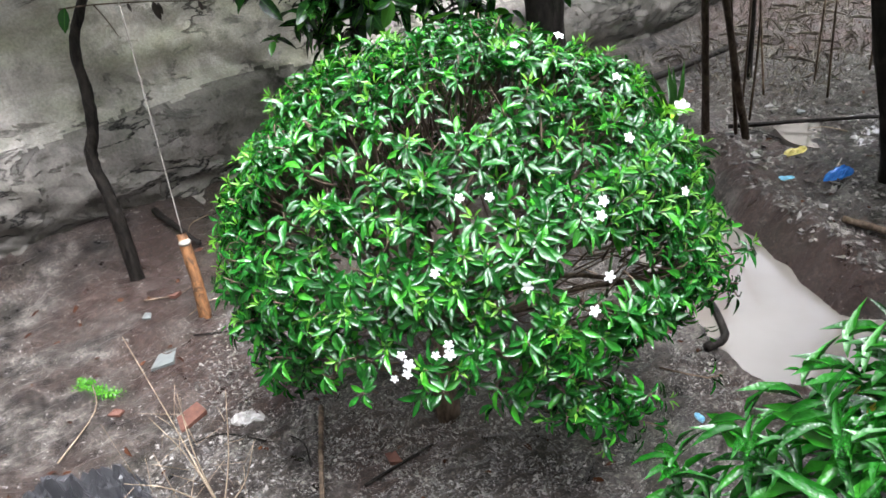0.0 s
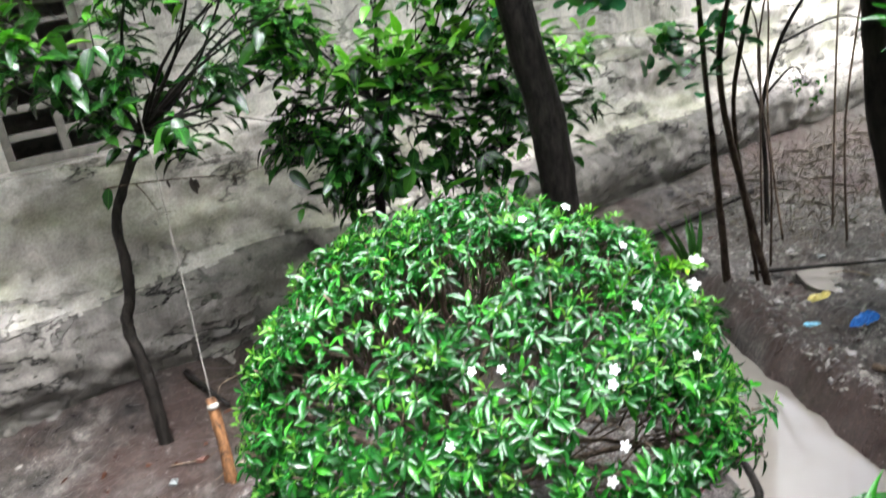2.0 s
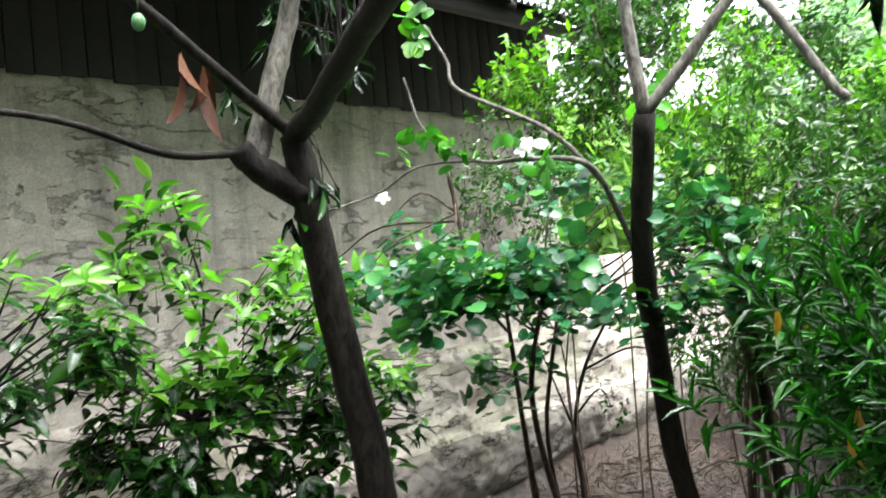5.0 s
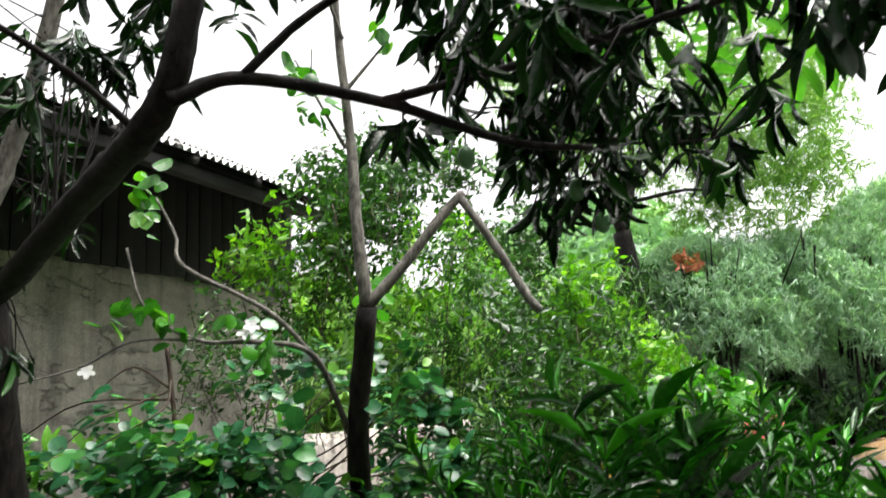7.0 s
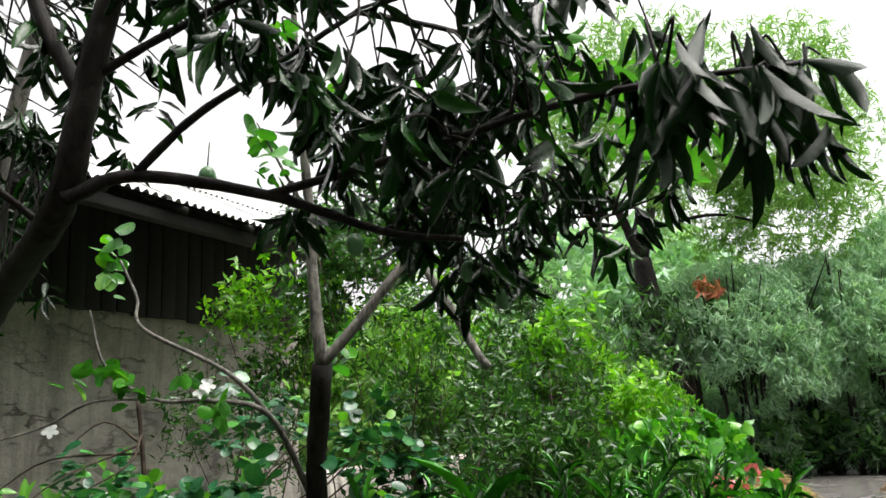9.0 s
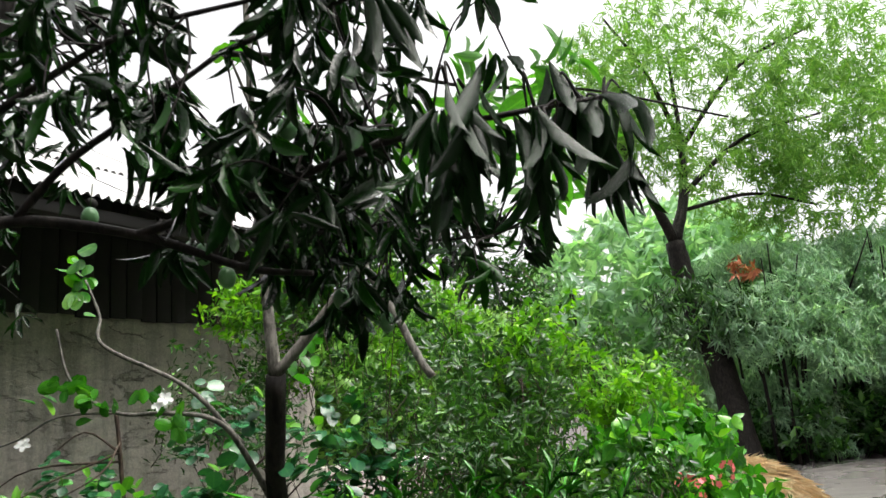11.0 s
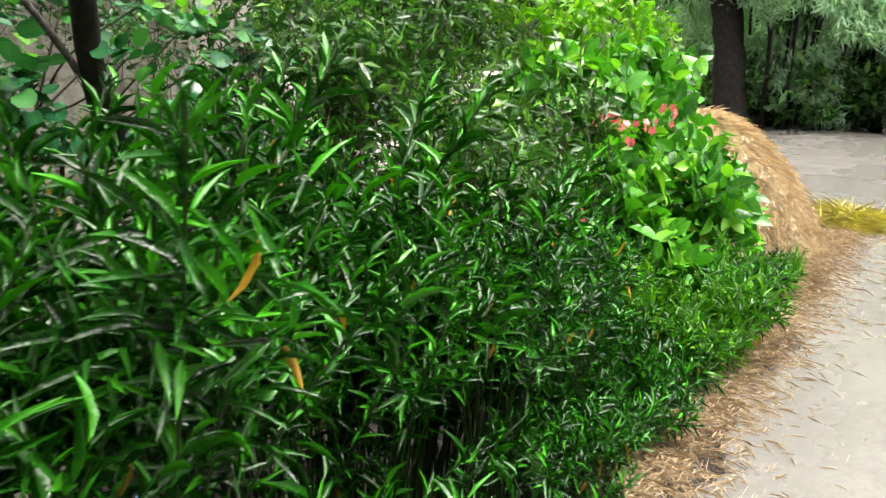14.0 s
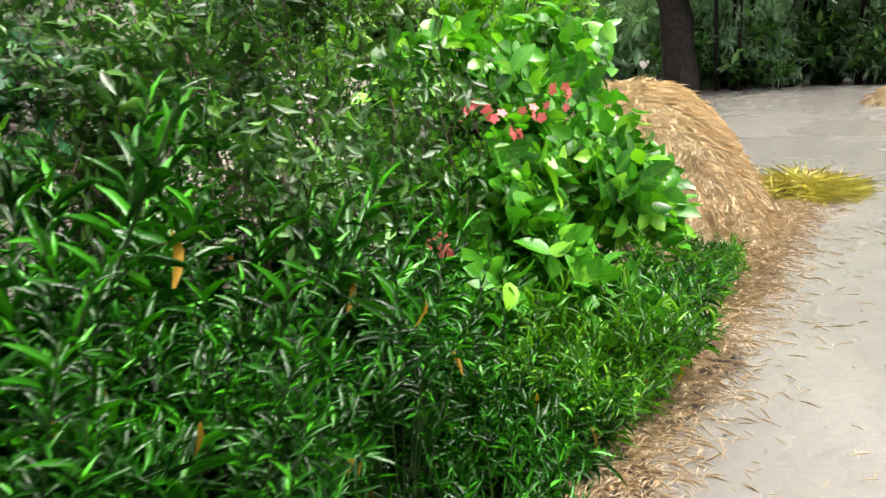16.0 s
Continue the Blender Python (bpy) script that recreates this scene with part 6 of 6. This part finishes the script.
# ---- loose things on the mud ----
def crumpled(name, x, y, rx, ry, tall, mat, label, category, turn=0.0, seed=0, rows=11, sharp=7.0):
    """A creased film or sheet lying in folds, with an uneven rim and real thickness."""
    u, v = np.meshgrid(np.linspace(-1, 1, rows), np.linspace(-1, 1, rows), indexing="ij")
    lim = np.sqrt(1 - 0.5 * v**2), np.sqrt(1 - 0.5 * u**2)
    a, b = u * lim[0], v * lim[1]
    fold = np.array([[1 - 2 * abs(noise.fractal(Vector((p * sharp / 4 + seed, q * sharp / 4, 0.3 * seed)), 0.7, 2.0, 4)) for p, q in zip(r1, r2)] for r1, r2 in zip(a, b)])
    rim = np.clip(1 - np.maximum(abs(u), abs(v)) ** 4, 0, 1)
    wob = np.array([[noise.noise_vector(Vector((p * 1.7 + seed, q * 1.7, 2.0))) for p, q in zip(r1, r2)] for r1, r2 in zip(a, b)])
    a, b = a + 0.22 * wob[..., 0], b + 0.22 * wob[..., 1]
    c, s_ = math.cos(turn), math.sin(turn)
    px_, py_ = x + rx * a * c - ry * b * s_, y + rx * a * s_ + ry * b * c
    top = np.stack([px_, py_, height(px_, py_) + 0.006 + tall * np.clip(fold, 0, 1) * (0.25 + 0.75 * rim)], -1).reshape(-1, 3)
    faces = grid_faces(rows, rows)
    border = np.concatenate([np.arange(rows), np.arange(1, rows) * rows + rows - 1, (rows - 1) * rows + np.arange(rows - 2, -1, -1), np.arange(rows - 2, 0, -1) * rows])
    low = top - [0, 0, 0.012]
    nxt = np.roll(border, -1)
    side = np.stack([border, border + rows * rows, nxt + rows * rows, nxt], -1)
    return alone(name, (np.vstack([top, low]), np.vstack([faces, faces[:, ::-1] + rows * rows, side])), mat, label, category, smooth=False)


def scrap(name, x, y, outline, thick, mat, label, category, turn=0.0, seed=0, sag=0.0):
    c, s_ = math.cos(turn), math.sin(turn)
    pts = np.array([(x + px * c - py * s_, y + px * s_ + py * c) for px, py in outline])
    v, f = slab(pts - [x, y], thick, seed, 0.3, sag)
    z = max(g_(px, py) for px, py in pts)
    return alone(name, (v + [x, y, z - 0.004], f), mat, label, category, smooth=False)


scrap("broken_tile", -1.58, 2.93, [(-0.06, -0.06), (0.05, -0.05), (0.07, 0.07), (-0.02, 0.06)], 0.012, SLATE, "broken grey tile lying on the mud", "tile", 0.4, 1)
crumpled("paper", -1.02, 2.46, 0.07, 0.04, 0.02, PAPER, "crumpled pale scrap of paper on the mud", "litter", 0.2, 2)
crumpled("wrapper", 2.0, 4.64, 0.075, 0.05, 0.035, YELLOW, "crumpled yellow wrapper on the mud", "litter", 0.2, 3)
crumpled("wrapper", 2.10, 4.24, 0.085, 0.04, 0.045, BLUE, "crumpled shiny blue plastic wrapper", "litter", 0.1, 4)
crumpled("wrapper", 1.83, 4.30, 0.055, 0.02, 0.015, CYAN, "small pale blue plastic scrap", "litter", 0.3, 5)
crumpled("wrapper", 0.86, 2.32, 0.016, 0.028, 0.012, CYAN, "small blue plastic scrap by the ditch", "litter", 0.3, 6)
for i, (x, y, r_) in enumerate(((-1.66, 2.55, 0.035), (-1.30, 2.50, 0.085), (-0.35, 2.18, 0.04), (-1.72, 3.5, 0.035))):
    scrap("brick_piece", x, y, [(-r_, -r_ * 0.5), (r_ * 0.7, -r_ * 0.6), (r_, r_ * 0.4), (-r_ * 0.3, r_ * 0.6)], 0.016, BRICK, "broken piece of red brick in the mud", "brick", i * 1.1, 10 + i)
crumpled("paper", 3.88, 2.01, 0.022, 0.016, 0.02, PAPER, "small white scrap of paper on the straw", "litter", 0.4, 9)
crumpled("sack", 0.76, 2.89, 0.13, 0.035, 0.02, RED_BAG, "muddy dull red sack by the ditch", "litter", 0.1, 17)
for i, (x, y) in enumerate(((2.25, 5.3), (2.5, 5.1), (1.7, 4.5), (2.6, 4.3), (2.3, 3.7), (1.9, 3.9), (2.75, 3.55), (1.65, 4.9), (2.4, 4.75), (-1.8, 3.3), (-0.9, 2.9), (2.1, 5.5))):
    scrap("litter_scrap", x, y, [(-0.03, -0.02), (0.025, -0.02), (0.035, 0.015), (-0.02, 0.025)], 0.008, PAPER if i % 3 else SLATE, "small pale scrap of litter on the mud", "litter", i * 0.9, 20 + i, 0.01)
crumpled("plastic_bag", -1.52, 1.99, 0.26, 0.15, 0.17, BLACK_BAG, "crumpled dark plastic bag on the mud", "bag", 0.1, 8, 25, 9.0)

# moss strip, dead stalks, twigs
mp = np.array([(-1.95, 2.80), (-1.85, 2.74), (-1.74, 2.70)])
mt = np.repeat(smooth_line(np.column_stack([mp, np.zeros(3)]), 12), 14, 0) + local.normal(0, 0.018, (25 * 14, 3))
mt[:, 2] = [g_(a, b) for a, b in mt[:, :2]]
p_, w_, u_ = whorls(mt, np.tile([0, 0, 1.0], (len(mt), 1)), 3, 45, 0, 0.3, local)
geo, uv = leaf_mesh(p_, w_, u_, 0.013, 0.006, BLADE_TINY)
alone("seedlings", geo, LEAF_GRASSY, "strip of tiny green seedlings on the mud", "plant", kind="stuff", uv=uv)


def dry_stalks():
    base = np.array([-0.98, 1.95, g_(-0.98, 1.95)])
    stalks = thing("dead_stalks", base, "bare dry branching stalks of a dead plant", "plant")
    r_ = np.random.default_rng(141)
    for top in ((-1.30, 2.25, 0.62), (-1.22, 2.1, 0.35), (-0.92, 2.15, 0.42), (-0.8, 2.0, 0.3), (-1.05, 2.05, 0.5), (-1.2, 1.8, 0.32)):
        top = np.array(top)
        part("stalk", tube([base, (base + top) / 2 + r_.normal(0, 0.03, 3), top], 0.0038, 0.0013, 5, 4), DRY_STALK, stalks)
        for _ in range(5):
            q = base + (top - base) * r_.uniform(0.3, 0.95)
            part("twig", tube([q, q + r_.normal(0, 0.07, 3) + [0, 0, 0.06]], 0.0016, 0.0008, 4, 2), DRY_STALK, stalks)


dry_stalks()


def fallen(name, pts, r0, r1, mat, label):
    pts = np.array([(x, y, g_(x, y) + dz) for x, y, dz in pts])
    return alone(name, tube(pts, r0, r1, 8, 5, 0.1), mat, label, "branch")


fallen("fallen_branch", [(0.75, 6.0, 0.05), (1.4, 6.35, 0.06), (2.2, 6.75, 0.08)], 0.035, 0.025, BARK_DARK, "fallen dark branch on the mud by the house")
fallen("fallen_branch", [(1.7, 5.1, 0.03), (2.2, 5.0, 0.06), (2.9, 4.85, 0.05)], 0.016, 0.010, BARK_DARK, "thin fallen branch on the mud")
fallen("fallen_branch", [(1.95, 3.75, 0.02), (2.1, 3.55, 0.05), (2.22, 3.35, 0.03)], 0.022, 0.015, BARK_TWIG, "short stick on the ditch bank")
fallen("fallen_branch", [(1.72, 2.95, 0.12), (1.84, 2.85, 0.18)], 0.018, 0.014, BARK_DARK, "short dark stick in the ditch")
fallen("fallen_branch", [(0.98, 2.72, 0.02), (1.08, 2.8, 0.10), (1.02, 2.95, 0.20), (0.9, 3.05, 0.3)], 0.022, 0.012, BARK_DARK, "dark bent root by the water")
fallen("fallen_branch", [(-0.70, 2.5, 0.01), (-0.62, 2.1, 0.02), (-0.55, 1.75, 0.01)], 0.012, 0.008, BARK_TWIG, "thin stick on the mud under the bush")
fallen("fallen_branch", [(-2.1, 4.3, 0.03), (-1.75, 4.05, 0.03)], 0.02, 0.014, BARK_DARK, "short dark branch beside the wall")
fallen("fallen_branch", [(-0.45, 2.05, 0.01), (-0.2, 2.25, 0.02)], 0.008, 0.005, BARK_DARK, "thin twig on the mud")


def spiky_plant():
    base = np.array([1.35, 5.35, g_(1.35, 5.35)])
    plant = thing("spiky_plant", base, "low plant with a few long upright blades", "plant")
    r_ = np.random.default_rng(151)
    n = 10
    way = r_.normal(size=(n, 3)) * 0.35 + [0, 0, 1]
    geo, uv = leaf_mesh(np.tile(base, (n, 1)), way, np.tile([0.2, -1, 0.3], (n, 1)), r_.uniform(0.25, 0.5, n), 0.035, BLADE_LANCE)
    part("foliage", geo, LEAF_SMALL, plant, "", uv)


spiky_plant()

# a thin dead twig with hanging dry leaves across the wall, beside the crooked tree
dead_twig = thing("dead_twig", (-2.0, 3.78, 1.54), "thin dead twig with shrivelled hanging leaves against the wall", "twig")
part("stem", tube([(-1.98, 3.79, 1.55), (-1.83, 3.85, 1.545), (-1.6, 4.03, 1.50), (-1.4, 4.18, 1.455), (-1.22, 4.33, 1.46)], 0.005, 0.002, 6, 6, 0.1), BARK_TWIG, dead_twig)
part("side_twig", tube([(-1.83, 3.85, 1.545), (-1.80, 3.87, 1.47), (-1.77, 3.89, 1.37)], 0.004, 0.002, 5, 4, 0.1), BARK_TWIG, dead_twig)
for at, long_ in (((-1.6, 4.03, 1.50), 0.11), ((-1.58, 4.04, 1.49), 0.07), ((-1.41, 4.17, 1.455), 0.06), ((-1.7, 3.95, 1.52), 0.05)):
    geo, uv = leaf_mesh([at], [(0.1, 0.05, -1)], [(0.3, -1, 0)], long_, long_ * 0.35, BLADE_OVATE)
    part("dry_leaf", geo, DARK_LITTER, dead_twig, "shrivelled dark leaf", uv)
geo, uv = leaf_mesh([(-1.93, 3.76, 1.56)], [(-0.35, -0.2, -1)], [(0.2, -1, 0.3)], 0.13, 0.06, BLADE_OVATE)
part("green_leaf", geo, LEAF_OVATE, dead_twig, "single hanging green leaf", uv)

# leaf litter and crumbs trodden into the mud
count = 9000
lx, ly = local.uniform(-3.0, 4.0, count), local.uniform(1.0, 7.5, count)
keep = (channel_d(lx, ly) > 0.5) & (lx * ND[0] + ly * ND[1] > -4.5)
lx, ly = lx[keep], ly[keep]
lz = height(lx, ly) + 0.004
n = len(lx)
ang = local.uniform(0, 6.28, n)
geo, uv = leaf_mesh(np.column_stack([lx, ly, lz]), np.column_stack([np.cos(ang), np.sin(ang), local.normal(0, 0.25, n)]), np.tile([0, 0, 1.0], (n, 1)) + local.normal(0, 0.4, (n, 3)), local.uniform(0.01, 0.042, n), local.uniform(0.004, 0.016, n), BLADE_TINY)
alone("leaf_litter", geo, DARK_LITTER, "dark rotting leaf litter and crumbs on the mud", "litter", kind="stuff", uv=uv)
pick = local.random(n) < 0.5
geo, uv = leaf_mesh((np.column_stack([lx, ly, lz + 0.003]) + local.normal(0, 0.02, (n, 3)) * [1, 1, 0])[pick], np.column_stack([np.sin(ang), np.cos(ang), local.normal(0, 0.2, n)])[pick], (np.tile([0, 0, 1.0], (n, 1)) + local.normal(0, 0.35, (n, 3)))[pick], local.uniform(0.008, 0.035, n)[pick], local.uniform(0.002, 0.009, n)[pick], BLADE_TINY)
alone("pale_litter", geo, PALE_LITTER, "grey bits of bark, twigs and leaf in the mud", "litter", kind="stuff", uv=uv)
pick = local.random(n) < 0.06
geo, uv = leaf_mesh(np.column_stack([lx, ly, lz + 0.004])[pick], np.column_stack([np.cos(ang), np.sin(ang), 0 * ang])[pick], np.tile([0, 0, 1.0], (pick.sum(), 1)) + local.normal(0, 0.3, (pick.sum(), 3)), local.uniform(0.02, 0.08, pick.sum()), 0.022, BLADE_OVATE)
alone("fallen_leaves", geo, LEAF_DEAD, "scattered brown fallen leaves", "leaves", kind="stuff", uv=uv)
# crumbs of bark and leaf thick on the ground round the bush
n = 84000
cx, cy = local.normal(0.15, 0.75, n), local.uniform(1.2, 3.3, n)
keep = channel_d(cx, cy) > 0.48
cx, cy = cx[keep], cy[keep]
n = len(cx)
ang = local.uniform(0, 6.28, n)
cpos = np.column_stack([cx, cy, height(cx, cy) + 0.006])
cway = np.column_stack([np.cos(ang), np.sin(ang), local.normal(0, 0.3, n)])
cup = np.tile([0, 0, 1.0], (n, 1)) + local.normal(0, 0.5, (n, 3))
half = n * 2 // 3
for name_, part_, mat_, label_ in (("bark_crumbs", slice(0, half), PALE_LITTER, "pale crumbs of bark and dead leaf under the bush"), ("leaf_crumbs", slice(half, n), DARK_LITTER, "dark crumbs of rotting leaf under the bush")):
    geo, uv = leaf_mesh(cpos[part_], cway[part_], cup[part_], local.uniform(0.005, 0.017, len(cpos[part_])), local.uniform(0.0012, 0.0042, len(cpos[part_])), BLADE_TINY)
    alone(name_, geo, mat_, label_, "litter", kind="stuff", uv=uv)
for i in range(34):
    x, y, a, l_ = local.uniform(-1.9, 2.7), local.uniform(1.4, 4.9), local.uniform(0, 6.28), local.uniform(0.1, 0.32)
    if channel_d(np.array(x), np.array(y)) < 0.55:
        continue
    q = [(x, y), (x + l_ * math.cos(a), y + l_ * math.sin(a)), (x + 1.7 * l_ * math.cos(a + 0.25), y + 1.7 * l_ * math.sin(a + 0.25))]
    q = np.array([(u, v, g_(u, v) + 0.012) for u, v in q])
    tagged(alone("fallen_twig", tube(q, local.uniform(0.003, 0.007), 0.002, 5, 4, 0.1), (BARK_TWIG, DRY_STALK, BARK_DARK)[i % 3], "thin dead twig lying on the mud", "twig"), group="fallen twigs")
# crumbs of soil, bark and shell, thick round the bush and coarser beyond the ditch
corner = np.array([(1, 0, 0), (0, 1, 0), (-1, 0, 0), (0, -1, 0), (0.1, 0.1, 0.7), (0, 0, -0.6)])
tri = np.array([(0, 1, 4), (1, 2, 4), (2, 3, 4), (3, 0, 4), (1, 0, 5), (2, 1, 5), (3, 2, 5), (0, 3, 5)])
for name_, n, (x0, x1), (y0, y1), (a0, a1), label_ in (("soil_crumbs", 22000, (-1.4, 1.3), (1.2, 3.6), (0.003, 0.0095), "fine wet crumbs of soil, bark and shell under the bush"), ("mud_clods", 10000, (1.3, 3.8), (2.9, 6.6), (0.005, 0.018), "wet lumps of mud and rotting leaf beyond the ditch")):
    px_, py_ = local.uniform(x0, x1, n), local.uniform(y0, y1, n)
    keep = channel_d(px_, py_) > 0.47
    px_, py_ = px_[keep], py_[keep]
    n = len(px_)
    turn_, size_ = local.uniform(0, 6.28, n), a0 + (a1 - a0) * local.random(n) ** 2.2
    long_ = local.uniform(1.0, 2.4, n)
    v = np.repeat(corner[None], n, 0) * local.uniform(0.6, 1.3, (n, 6, 1))
    v[:, :, 0] *= long_[:, None]
    c_, s_ = np.cos(turn_)[:, None], np.sin(turn_)[:, None]
    tilt_ = local.normal(0, 0.35, n)[:, None]
    vx, vy, vz = v[:, :, 0] * c_ - v[:, :, 1] * s_, v[:, :, 0] * s_ + v[:, :, 1] * c_, v[:, :, 2] + tilt_ * v[:, :, 0]
    v = np.stack([vx, vy, vz], -1) * size_[:, None, None] + np.column_stack([px_, py_, height(px_, py_) + 0.002])[:, None]
    alone(name_, (v.reshape(-1, 3), (tri[None] + 6 * np.arange(n)[:, None, None]).reshape(-1, 3)), CRUMBS, label_, "soil", kind="stuff", smooth=False)
# dry grass on the mound by the wall
gn = 2500
s_, n_ = local.uniform(5.2, 8.6, gn), local.uniform(-4.6, -2.9, gn)
gp = s_[:, None] * SD + n_[:, None] * ND
gp[:, 2] = height(gp[:, 0], gp[:, 1])
geo, uv = leaf_mesh(gp, local.normal(size=(gn, 3)) * 0.9 + [0, 0, 0.5], local.normal(size=(gn, 3)), local.uniform(0.05, 0.16, gn), 0.006, BLADE_TINY)
sn_ = 90
s_, n_ = local.uniform(5.4, 8.2, sn_), local.uniform(-4.4, -3.0, sn_)
sp = s_[:, None] * SD + n_[:, None] * ND
sp[:, 2] = height(sp[:, 0], sp[:, 1]) + local.uniform(0.02, 0.12, sn_)
geo_, uv_ = leaf_mesh(sp, local.normal(size=(sn_, 3)) * [1, 1, 0.12], np.tile([0, 0, 1.0], (sn_, 1)) + local.normal(0, 0.3, (sn_, 3)), local.uniform(0.12, 0.35, sn_), 0.002, BLADE_TINY)
alone("fallen_reeds", geo_, DRY_REED, "pale dead reeds lying across the mud by the wall", "reeds", kind="stuff", uv=uv_)
alone("dry_grass", geo, DULL_GRASS, "matted dry grass and sticks by the wall", "grass", kind="stuff", uv=uv)
